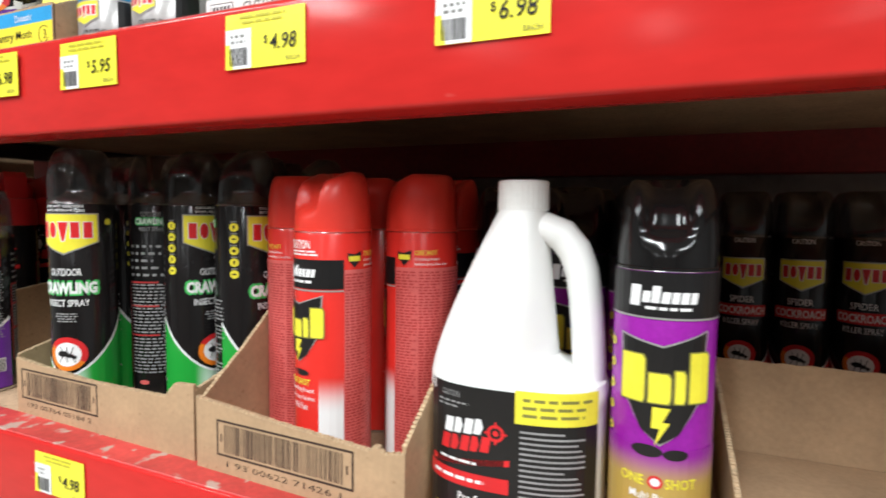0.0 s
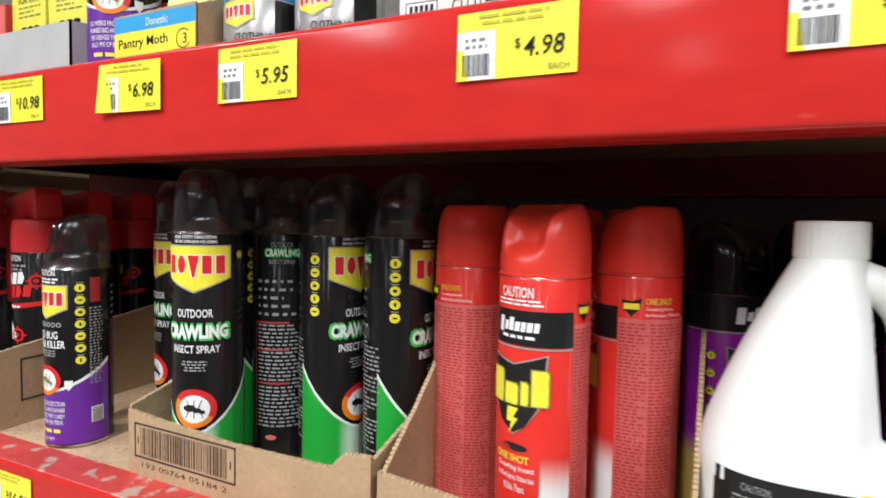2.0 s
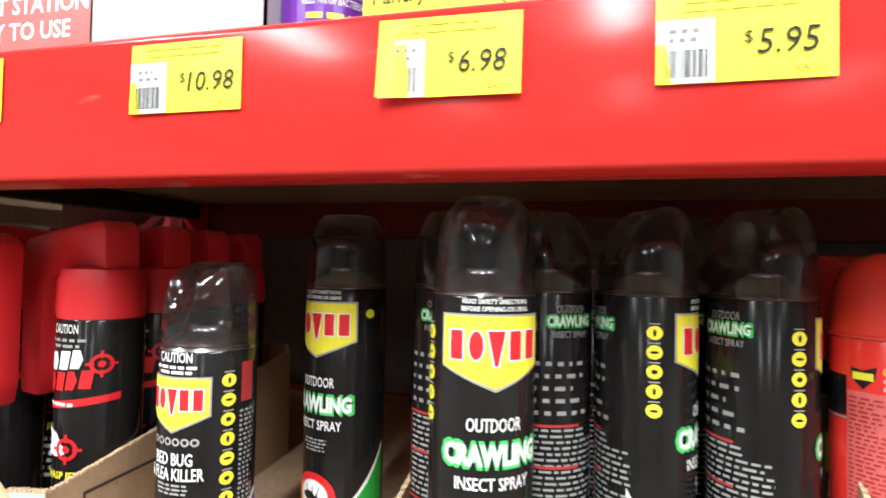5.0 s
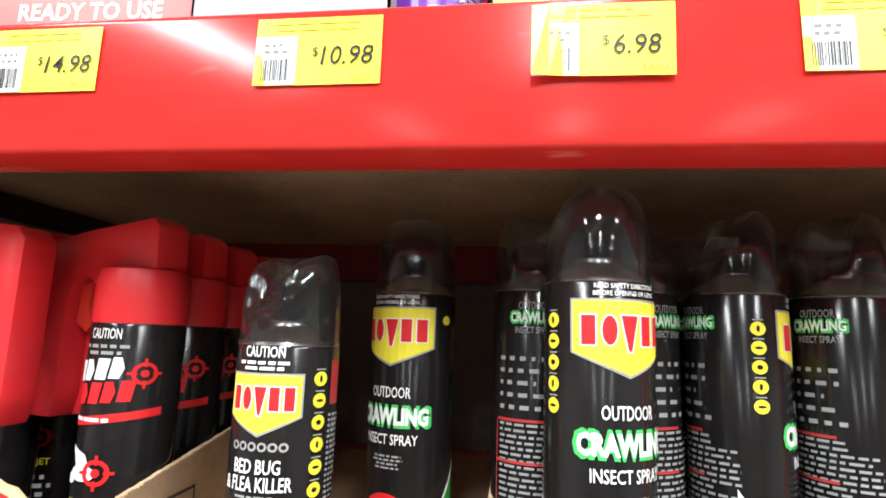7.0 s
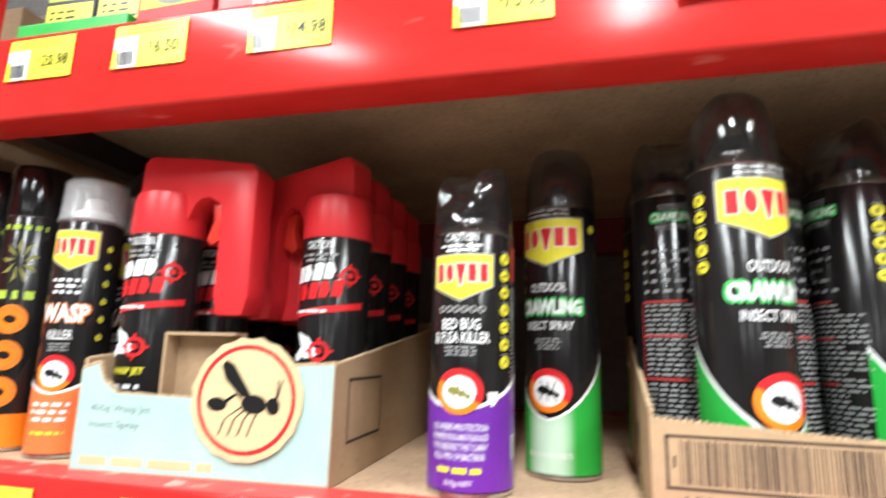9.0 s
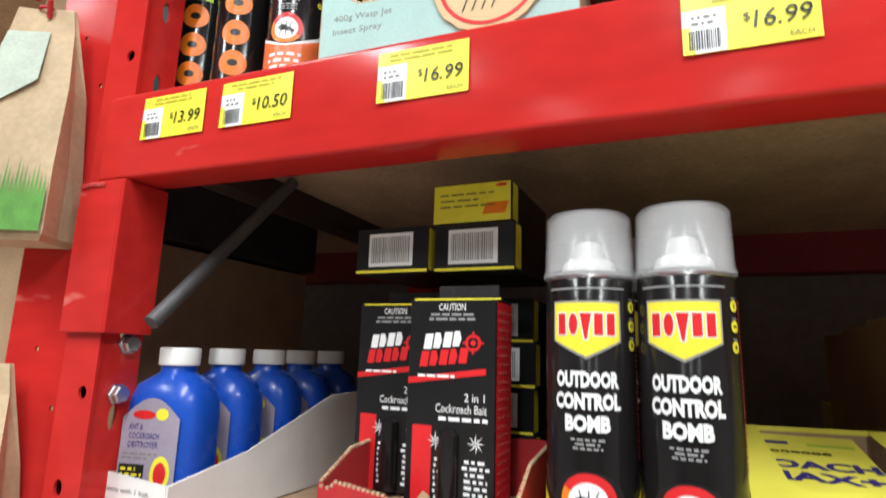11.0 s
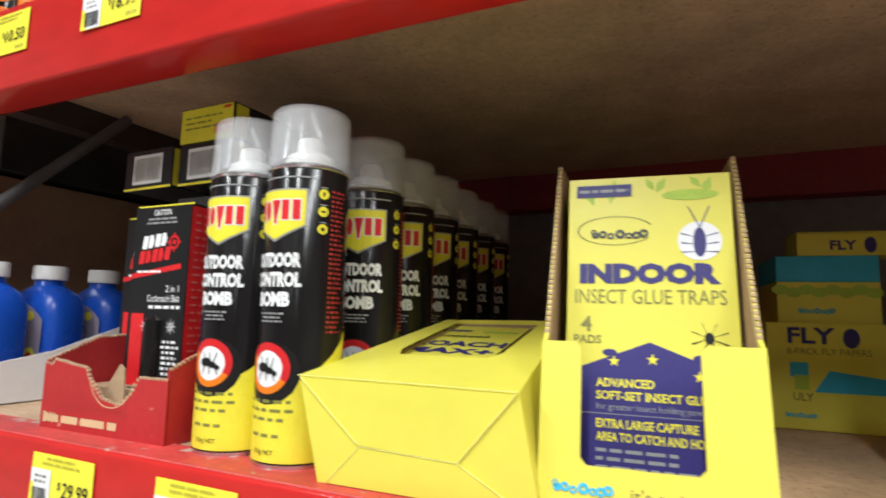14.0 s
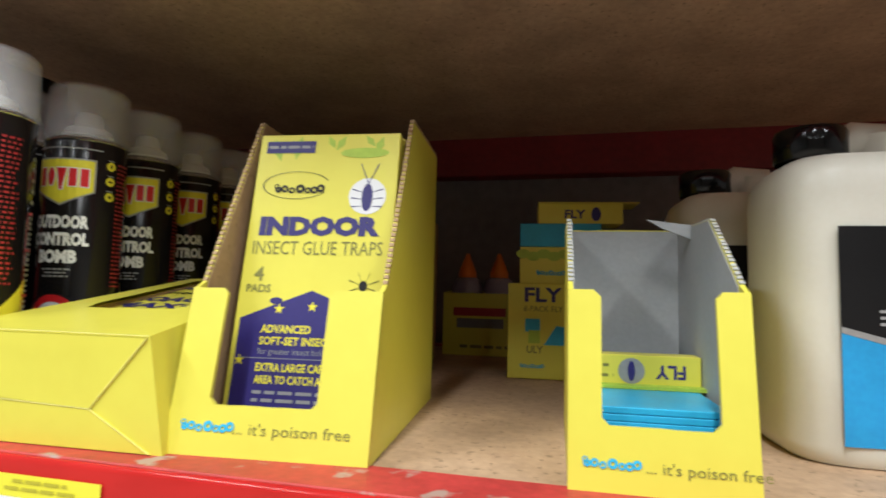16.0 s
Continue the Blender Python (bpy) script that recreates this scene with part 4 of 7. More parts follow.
def slim_can():
    r = 0.0306
    t = spray_can("citrus_spray_can", "slim black aerosol can with orange rings and foot", "black and orange sprays", r, 0.256, "black_gloss")
    part("cap", lathe([(r + 0.0005, 0.254), (r + 0.0005, 0.309), (r - 0.002, 0.314), (0, 0.314)], 32), "cap_black", t, "ribbed black cap", True)
    a = Art()
    a.lines("green_print", "leaf_ink", -0.024, 0.024, 0.236, 0.245, 1, 4, 0.6, 1, True)
    for i in range(9):
        an = i * 40
        a.poly("plant_print", "olive", [(0.004 * math.cos(radians(an)), 0.202 + 0.006 * math.sin(radians(an))), (0.019 * math.cos(radians(an + 12)), 0.202 + 0.026 * math.sin(radians(an + 12))), (0.013 * math.cos(radians(an + 26)), 0.202 + 0.018 * math.sin(radians(an + 26)))], 1 + 0.1 * i)
    a.lines("green_print", "leaf_ink", -0.020, 0.020, 0.158, 0.171, 1, 8, 0.7, 1, True)
    for i in range(3):
        a.disc("orange_disc", "orange_ink", 0, 0.138 - i * 0.0385, 0.0160, layer=1, seg=20)
        a.disc("disc_print", "black_ink", 0, 0.138 - i * 0.0385, 0.006, 0.0045, 2, 8)
        a.ring("disc_print", "peach_ink", 0, 0.138 - i * 0.0385, 0.0120, 0.0134, 2)
    a.rect("orange_foot", "orange_ink", -math.pi * r + 0.0005, 0.004, math.pi * r - 0.0005, 0.038, 1)
    return a.lay(t, None, r, base=r)


def bomb_can():
    t = spray_can("control_bomb_can", "black and yellow aerosol can with clear cap", "outdoor control bombs", R, 0.233, "black_gloss")
    clear_cap(t, R, 0.233, 0.284)
    a = Art()
    a.rect("top_line", "print_white", -0.030, 0.2220, 0.030, 0.2232, 1)
    badge(a, 0, 0.1730, 0.2120, 0.049)
    for i, (s, w) in enumerate((("OUTDOOR", 0.046), ("CONTROL", 0.048), ("BOMB", 0.032))):
        a.text("title_lettering", "white_ink", s, 0, 0.1570 - 0.0152 * i, 0.0118, w, 2, 0.055)
    a.lines("small_print", "print_white", -0.013, 0.013, 0.108, 0.117, 3, 4, 0.5, 1, True)
    wave(a, "yellow_foot", "yellow_ink", 0.150, 0.056, 0.106, 0.005, 1)
    a.disc("black_bowl", "black_ink", 0, 0.071, 0.027, 0.024, 1.6)
    emblem(a, 0, 0.074, 0.0185)
    a.lines("foot_lettering", "olive", -0.023, 0.023, 0.033, 0.053, 3, 3, 0.36, 2, True, word=(0.08, 0.20))
    a.lines("foot_lettering", "olive", -0.020, 0.020, 0.021, 0.028, 1, 6, 0.36, 2, True, word=(0.10, 0.24))
    a.text("foot_lettering", "black_ink", "150g NET", 0, 0.012, 0.0045, None, 2)
    dots(a, 0.038, 0.182, 0.210, 3, 0.0042)
    c = math.pi * R
    a.lines("small_print", "dull_red_ink", 0.045, 0.060, 0.10, 0.215, 30, 14, 0.5, 1)
    back_panel(a, R, 0.01, 0.22, 22)
    return a.lay(t, None, R)


def place(thing, spots):
    """Stand the first thing at the first spot and copies at the others: x, y, z, turn."""
    for i, (x, y, z, turn) in enumerate(spots):
        m = pose(x, y, z, 0, 0, turn)
        if i == 0:
            thing.matrix_basis = m
        else:
            copy_thing(thing, m)


Bz, Cz, Az = B_TOP + 0.0004, C_TOP + 0.0004, A_TOP + 0.0014
T = 0.0035   # board of the trays
place(crawl_can(), [(-0.102, 0.082, Bz + T, 24), (-0.064, 0.160, Bz + T, 193), (0.012, 0.150, Bz + T, 85), (0.093, 0.154, Bz + T, 103),
                    (-0.140, 0.162, Bz + T, 152), (-0.026, 0.234, Bz + T, 150), (0.050, 0.233, Bz + T, 146), (-0.102, 0.238, Bz + T, 20), (-0.247, 0.177, Bz, -20),
                    (0.100, 0.292, Bz + T, 90), (0.024, 0.308, Bz + T, 200), (-0.060, 0.310, Bz + T, 150), (-0.138, 0.306, Bz + T, 10)])
place(bug_can(), [(-0.322, 0.083, Bz, -5)])
place(red_can(), [(0.263, 0.092, Bz + T, -22), (0.176, 0.154, Bz + T, 222), (0.330, 0.156, Bz + T, 270), (0.252, 0.206, Bz + T, 140), (0.326, 0.234, Bz + T, 10), (0.182, 0.236, Bz + T, 20), (0.250, 0.286, Bz + T, 160)])
place(purple_can(), [(0.572, 0.078, Bz, 2), (0.478, 0.204, Bz, 20), (0.554, 0.186, Bz, 14), (0.404, 0.226, Bz, 50), (0.482, 0.280, Bz, 160), (0.560, 0.264, Bz, 30)])
place(spider_can(), [(0.662 + 0.0745 * i, 0.545 + 0.004 * (i % 2), Bz + T, -4 - 6 * (i % 3)) for i in range(-1, 4)] + [(0.662 + 0.0745 * i, 0.622, Bz + T, 100 + 50 * i) for i in range(4)])
place(trigger_can(False, 2), [(-0.659, 0.092, Bz + T, -2), (-0.642, 0.168, Bz + T, 2), (-0.638, 0.244, Bz + T, 4), (-0.634, 0.320, Bz + T, 6)])
place(trigger_can(True, -8), [(-0.480, 0.134, Bz + T, -6), (-0.484, 0.210, Bz + T, -4), (-0.488, 0.286, Bz + T, -6), (-0.492, 0.362, Bz + T, -2)])
place(wasp_can(), [(-0.760, 0.090, Bz, 18), (-0.766, 0.162, Bz, 30), (-0.766, 0.234, Bz, 20)])
place(slim_can(), [(-0.846, 0.095, Bz, 30), (-0.915, 0.099, Bz, 28), (-0.846, 0.165, Bz, 20), (-0.915, 0.170, Bz, 25), (-0.844, 0.235, Bz, 22)])
bombs = [(-0.432, 0.062, Cz, 2), (-0.3625, 0.057, Cz, -6)]
for i in range(6):
    bombs += [(-0.430 - 0.002 * i, 0.146 + 0.076 * i, Cz, 20 - 4 * (i % 3)), (-0.358 - 0.003 * i, 0.146 + 0.076 * i, Cz, 16 + 5 * (i % 3))]
place(bomb_can(), bombs)

# ---- cartons and trays ----


def ragged(pts, amount, step, rng):
    """Break a line of points into short pieces with a worn edge."""
    out = []
    for (x0, z0), (x1, z1) in zip(pts, pts[1:]):
        n = max(1, int(math.hypot(x1 - x0, z1 - z0) / step))
        for i in range(n):
            k = i / n
            out.append((x0 + (x1 - x0) * k, z0 + (z1 - z0) * k + (rng.uniform(-amount, amount) if i else 0)))
    out.append(pts[-1])
    return out


def panel(top, t, m, wear=0.0008, seed=1, step=0.008):
    """An upright board whose top edge runs through the given points (x, z), standing on z = 0."""
    edge = ragged(top, wear, step, random.Random(seed))
    bm = prism([(top[0][0], 0.0)] + edge + [(top[-1][0], 0.0)], 0, t)
    bmesh.ops.transform(bm, matrix=m, verts=bm.verts)
    return bm


def edge_strip(top, t, m, seed=1):
    """The cut corrugated edge along the top of a board: small flutes."""
    bm = bmesh.new()
    rng = random.Random(seed)
    for (x0, z0), (x1, z1) in zip(top, top[1:]):
        d = math.hypot(x1 - x0, z1 - z0)
        n = int(d / 0.0042)
        for i in range(n):
            k = (i + 0.5) / n
            b = block(-0.0013, -0.0002, -0.0012, 0.0013, t + 0.0002, 0.0006 + rng.uniform(0, 0.0007))
            bmesh.ops.transform(b, matrix=m @ Matrix.Translation((x0 + (x1 - x0) * k, 0, z0 + (z1 - z0) * k)) @ Matrix.Rotation(-math.atan2(z1 - z0, x1 - x0), 4, "Y"), verts=b.verts)
            me = bpy.data.meshes.new("tmp")
            b.to_mesh(me), b.free()
            bm.from_mesh(me)
            bpy.data.meshes.remove(me)
    return bm


def tray(name, label, category, m, w, d, front, side, hb, outer, inner, t=T, wear=0.0008, seed=1, side_r=None, edge="kraft_edge", back=True):
    """Open shelf tray; front is a line of (x, z), side a line of (depth, z) from front to back."""
    b = root(name, label, category, m)
    part("front_panel", panel(front, t, Matrix(), wear, seed), outer, b)
    part("front_edge", edge_strip(front, t, Matrix(), seed), edge, b)
    for i, (x, s) in enumerate(((0.0, side), (w - t, side_r or side))):
        mm = Matrix.Translation((x + t, t * 0.5, 0)) @ Matrix.Rotation(radians(90), 4, "Z")
        part("side_panel", panel(s, t, mm, wear, seed + i + 3), outer, b)
        part("side_edge", edge_strip(s, t, mm, seed + i + 3), edge, b)
    if back:
        part("back_panel", panel([(t, hb), (w - t, hb)], t, Matrix.Translation((0, d - t, 0)), wear, seed + 9), outer, b)
    part("base", block(0.0005, t * 0.6, 0.0, w - 0.0005, d - t * 0.6, T * 0.9), inner, b)
    return b


def barcode_print(a, x0, z0, x1, z1, digits, seed):
    """Brown printed barcode in a frame with its number below."""
    g = 0.0022
    for r in ((x0, z0, x1, z0 + g), (x0, z1 - g, x1, z1), (x0, z0, x0 + g, z1), (x1 - g, z0, x1, z1)):
        a.rect("barcode_frame", "print_brown", *r, 1)
    rng = random.Random(seed)
    x = x0 + 0.010
    while x < x1 - 0.012:
        w = rng.choice((0.0008, 0.0008, 0.0014, 0.0022))
        a.rect("barcode", "print_brown", x, z0 + 0.004, x + w, z1 - 0.004, 1)
        x += w + rng.choice((0.0008, 0.0012, 0.0018))
    for xm in (x0 + 0.006, x1 - 0.007):
        a.rect("barcode_frame", "print_brown", xm - 0.001, (z0 + z1) / 2 - 0.004, xm + 0.001, (z0 + z1) / 2 + 0.004, 1)
    a.text("number_lettering", "print_brown", digits, (x0 + x1) / 2, z0 - 0.0068, 0.0058, (x1 - x0) * 0.84, 1)


# kraft tray of the black and green cans
kt = tray("cardboard_tray", "brown kraft tray holding black and green spray cans", "cardboard tray", pose(-0.180, 0.044, Bz, 0, 0, -1.5), 0.312, 0.30,
          [(0, 0.070), (0.05, 0.066), (0.15, 0.060), (0.27, 0.062), (0.285, 0.078), (0.312, 0.080)], [(0, 0.074), (0.30, 0.15)], 0.15, "kraft", "kraft_in", seed=4)
a = Art()
barcode_print(a, 0.010, 0.020, 0.158, 0.058, "193 00764 05184 2", 3)
a.lay(kt)
a = Art()
a.poly("handling_mark", "print_brown", [(-0.150, 0.052), (-0.118, 0.052), (-0.134, 0.022)], 1)
a.lines("handling_print", "print_brown", -0.150, -0.118, 0.010, 0.018, 1, 3, 0.5, 1)
a.lay(kt, Matrix.Translation((-0.0002, 0, 0)) @ Matrix.Rotation(radians(-90), 4, "Z"))
kr = tray("cardboard_tray", "brown kraft tray holding red spray cans", "cardboard tray", pose(0.142, 0.030, Bz, 0, 0, -2.0), 0.240, 0.30,
          [(0, 0.072), (0.10, 0.064), (0.205, 0.058), (0.212, 0.064), (0.220, 0.058), (0.240, 0.062)], [(0, 0.066), (0.06, 0.110), (0.15, 0.185), (0.30, 0.19)], 0.19, "kraft", "kraft_in", seed=6)
a = Art()
barcode_print(a, 0.028, 0.018, 0.190, 0.054, "1 93 00622 71426 1", 5)
a.lay(kr)
ks = tray("cardboard_tray", "half-empty brown kraft tray with torn side", "cardboard tray", pose(0.625, 0.030, Bz, 0, 0, 2), 0.42, 0.66,
          [(0, 0.055), (0.2, 0.03), (0.42, 0.03)], [(0, 0.055), (0.10, 0.075), (0.28, 0.105), (0.66, 0.11)], 0.11, "kraft", "kraft_in", seed=8, wear=0.0018)
part("inner_flap", panel([(0.005, 0.100), (0.41, 0.098)], T, Matrix.Translation((0, 0.270, T)), 0.0008, 3), "kraft_in", ks)

# blue-green wasp tray with a round cut-out picture
wt = tray("display_tray", "pale teal display tray with round wasp picture and kraft sides", "display box", pose(-0.682, 0.028, Bz, 0, 0, 3), 0.250, 0.40,
          [(0, 0.092), (0.018, 0.098), (0.024, 0.082), (0.040, 0.070), (0.150, 0.068), (0.215, 0.100), (0.250, 0.102)], [(0, 0.100), (0.12, 0.115), (0.40, 0.15)], 0.16, "kraft", "kraft_in", seed=11, wear=0.0012)
a = Art()
a.poly("printed_front", "card_teal", [(0.001, 0.002), (0.249, 0.002), (0.249, 0.100), (0.216, 0.098), (0.150, 0.067), (0.040, 0.069), (0.024, 0.080), (0.017, 0.095), (0.001, 0.090)], 1)
a.text("kind_lettering", "grey_ink", "400g Wasp Jet", 0.046, 0.055, 0.0085, 0.062, 2)
a.text("kind_lettering", "grey_ink", "Insect Spray", 0.041, 0.041, 0.0085, 0.052, 2)
a.lines("foot_print", "card_tan", 0.01, 0.20, 0.004, 0.016, 1, 5, 0.6, 2)
a.lay(wt)
part("roundel", prism([(0.171 + (0.0525 + 0.0012 * math.sin(i * 2.7)) * math.cos(2 * math.pi * i / 36), 0.069 + (0.0525 + 0.0012 * math.cos(i * 3.1)) * math.sin(2 * math.pi * i / 36)) for i in range(36)], -0.0032, -0.0006), "card_tan", wt, "round kraft disc with a red ring")
a = Art()
a.ring("roundel_ring", "red_ink", 0.171, 0.069, 0.0430, 0.0465, 16, seg=40)
wx, wz = 0.174, 0.068
a.disc("wasp_print", "black_ink", wx + 0.005, wz - 0.003, 0.0120, 0.0080, 16.5)
a.disc("wasp_print", "black_ink", wx - 0.030, wz - 0.004, 0.0095, 0.0058, 16.5)
a.poly("wasp_print", "black_ink", [(wx - 0.023, wz - 0.004), (wx - 0.012, wz + 0.004), (wx - 0.004, wz - 0.002), (wx - 0.006, wz + 0.001), (wx - 0.013, wz + 0.006), (wx - 0.024, wz - 0.001)], 16.6)
a.disc("wasp_print", "black_ink", wx + 0.023, wz - 0.004, 0.0062, 0.0072, 16.5)
a.poly("wasp_print", "black_ink", [(wx + 0.004, wz + 0.002), (wx - 0.016, wz + 0.030), (wx - 0.024, wz + 0.034), (wx - 0.028, wz + 0.029), (wx - 0.024, wz + 0.018), (wx - 0.008, wz + 0.003)], 16.7)
for k in range(4):
    x0, x1, x2 = wx + 0.006 * k - 0.008, wx + 0.009 * k - 0.022, wx + 0.009 * k - 0.027
    a.poly("wasp_print", "black_ink", [(x0, wz - 0.006), (x1, wz - 0.016), (x2, wz - 0.030), (x2 + 0.0012, wz - 0.030), (x1 + 0.0016, wz - 0.0155), (x0 + 0.002, wz - 0.006)], 16.4)
for k in (0.0, 0.004):
    a.poly("wasp_print", "black_ink", [(wx + 0.025, wz + 0.001), (wx + 0.026 + k, wz + 0.018), (wx + 0.0272 + k, wz + 0.018), (wx + 0.0266, wz + 0.001)], 16.4)
a.lay(wt)
part("inner_block", block(0.078, 0.006, 0.1235, 0.150, 0.026, 0.126), "kraft", wt, "folded kraft divider")
part("divider_side", block(0.078, 0.006, 0.004, 0.0805, 0.026, 0.1233), "kraft", wt)
part("divider_back", block(0.081, 0.0235, 0.004, 0.150, 0.026, 0.1233), "kraft_in", wt)
a = Art()
for fr in ((0.035, 0.030, 0.135, 0.033), (0.035, 0.085, 0.135, 0.088), (0.035, 0.030, 0.0375, 0.088), (0.1325, 0.030, 0.135, 0.088)):
    a.rect("print_frame", "print_brown", *fr, 1)
a.lay(wt, Matrix.Translation((0.2502, 0, 0)) @ Matrix.Rotation(radians(90), 4, "Z"))


# ---- white jug with a moulded handle ----
def spray_jug():
    j = root("pesticide_jug", "glossy white plastic jug with handle and black label", "jug", pose(0.458, 0.088, Bz, 0, 0, 4))
    bm = bmesh.new()
    n_z, n_a = 44, 40
    rings = []
    for i in range(n_z + 1):
        z = 0.262 * i / n_z
        k = max(0.0, min(1.0, (z - 0.130) / 0.132))
        left = 0.0735 - 0.0535 * k ** 1.25
        right = 0.0735
        dep = 0.052 - 0.031 * k ** 1.5
        if z > 0.122:
            q = min(1.0, (z - 0.122) / 0.020)
            right = 0.0735 - 0.0400 * (q * q * (3 - 2 * q))
            right -= 0.0135 * max(0.0, (z - 0.142) / 0.120)
        if z < 0.008:
            left, right, dep = left - 0.008 + z, right - 0.008 + z, dep - 0.008 + z
        if 0.110 < z < 0.126:
            left, right, dep = left + 0.0012, right + 0.0012, dep + 0.0012
        ring = []
        for q in range(n_a):
            an = 2 * math.pi * q / n_a
            c, s = math.cos(an), math.sin(an)
            p = 2.7 if z < 0.13 else 2.7 - 0.6 * k
            if c > 0 and z > 0.124:
                p -= (p - 1.45) * min(1.0, (z - 0.124) / 0.02) * (1 - k ** 3)   # hollow beside the handle
            x = (right if c > 0 else left) * math.copysign(abs(c) ** (2 / p), c)
            ring.append(bm.verts.new((x, dep * math.copysign(abs(s) ** (2 / p), s), z)))
        rings.append(ring)
    for p, q in zip(rings, rings[1:]):
        for k in range(n_a):
            bm.faces.new((p[k], p[(k + 1) % n_a], q[(k + 1) % n_a], q[k]))
    bm.faces.new(list(reversed(rings[0])))
    bm.faces.new(rings[-1])
    part("body", bm, "jug_white", j, "", True)
    hd = tube([(-0.008, 0, 0.236), (0.006, 0, 0.2440), (0.020, 0, 0.2465), (0.033, 0, 0.2415), (0.0435, 0, 0.2290), (0.0500, 0, 0.2120), (0.0535, 0, 0.190), (0.0558, 0, 0.165), (0.0575, 0, 0.140), (0.0585, 0, 0.118), (0.056, 0, 0.095)], 0.0137, 18)
    for v in hd.verts:
        v.co.y *= 1.25 if v.co.z > 0.13 else 1.6
    part("handle", hd, "jug_white", j, "moulded hollow handle", True)
    part("neck", lathe([(0.019, 0.258), (0.0195, 0.262), (0.0195, 0.268), (0, 0.268)], 28), "jug_white", j, "", True)
    ribs = lathe([(0.0, 0.286), (0.0200, 0.286), (0.0212, 0.2845), (0.0214, 0.262), (0.0206, 0.261), (0, 0.261)], 60)
    for i, v in enumerate(ribs.verts):
        rr = math.hypot(v.co.x, v.co.y)
        if rr > 0.0205 and i % 2:
            v.co.x *= 0.985
            v.co.y *= 0.985
    part("cap", ribs, "nozzle_white", j, "ribbed white screw cap")
    a = Art()
    w = 0.068
    a.rect("label", "black_ink", -w, 0.006, w, 0.122, 1)
    a.rect("yellow_field", "yellow_ink", 0.008, 0.098, w, 0.124, 2)
    a.lines("yellow_print", "olive", 0.014, w - 0.004, 0.102, 0.120, 3, 2, 0.4, 3)
    a.lines("small_print", "print_white", 0.012, w - 0.008, 0.008, 0.094, 20, 6, 0.38, 2, words=False)
    a.text("caution_lettering", "print_white", "CAUTION", -0.046, 0.114, 0.005, 0.016, 2)
    a.lines("small_print", "print_white", -0.058, -0.030, 0.102, 0.109, 2, 8, 0.4, 2)
    expert_mark(a, -0.032, 0.082, 0.0125)
    a.rect("red_band", "red_ink", -w, 0.040, 0.004, 0.052, 2)
    a.lines("stripe_lettering", "white_ink", -w + 0.006, -0.016, 0.044, 0.048, 1, 4, 0.7, 3)
    a.text("kind_lettering", "white_ink", "Pre-Spray", -0.022, 0.030, 0.009, 0.032, 2, 0.01)
    a.text("use_lettering", "yellow_ink", "INDOOR and OUTDOOR", -0.032, 0.0165, 0.007, 0.056, 2, 0.01)
    a.rect("red_corner", "red_ink", 0.034, 0.006, w - 0.012, 0.020, 2, 0.01)
    for (name, ink), src in a.sets.items():
        xs = [v.co.x for v in src.verts]
        x = -0.066
        while x < 0.067:
            bmesh.ops.bisect_plane(src, geom=src.verts[:] + src.edges[:] + src.faces[:], plane_co=(x, 0, 0), plane_no=(1, 0, 0))
            x += 0.006
        for v in src.verts:
            u = max(-0.999, min(0.999, v.co.x / 0.0738))
            v.co.y = -(0.0532 * (1 - abs(u) ** 2.7) ** (1 / 2.7)) - 0.0008 + v.co.y
    a.lay(j)
    return j


spray_jug()


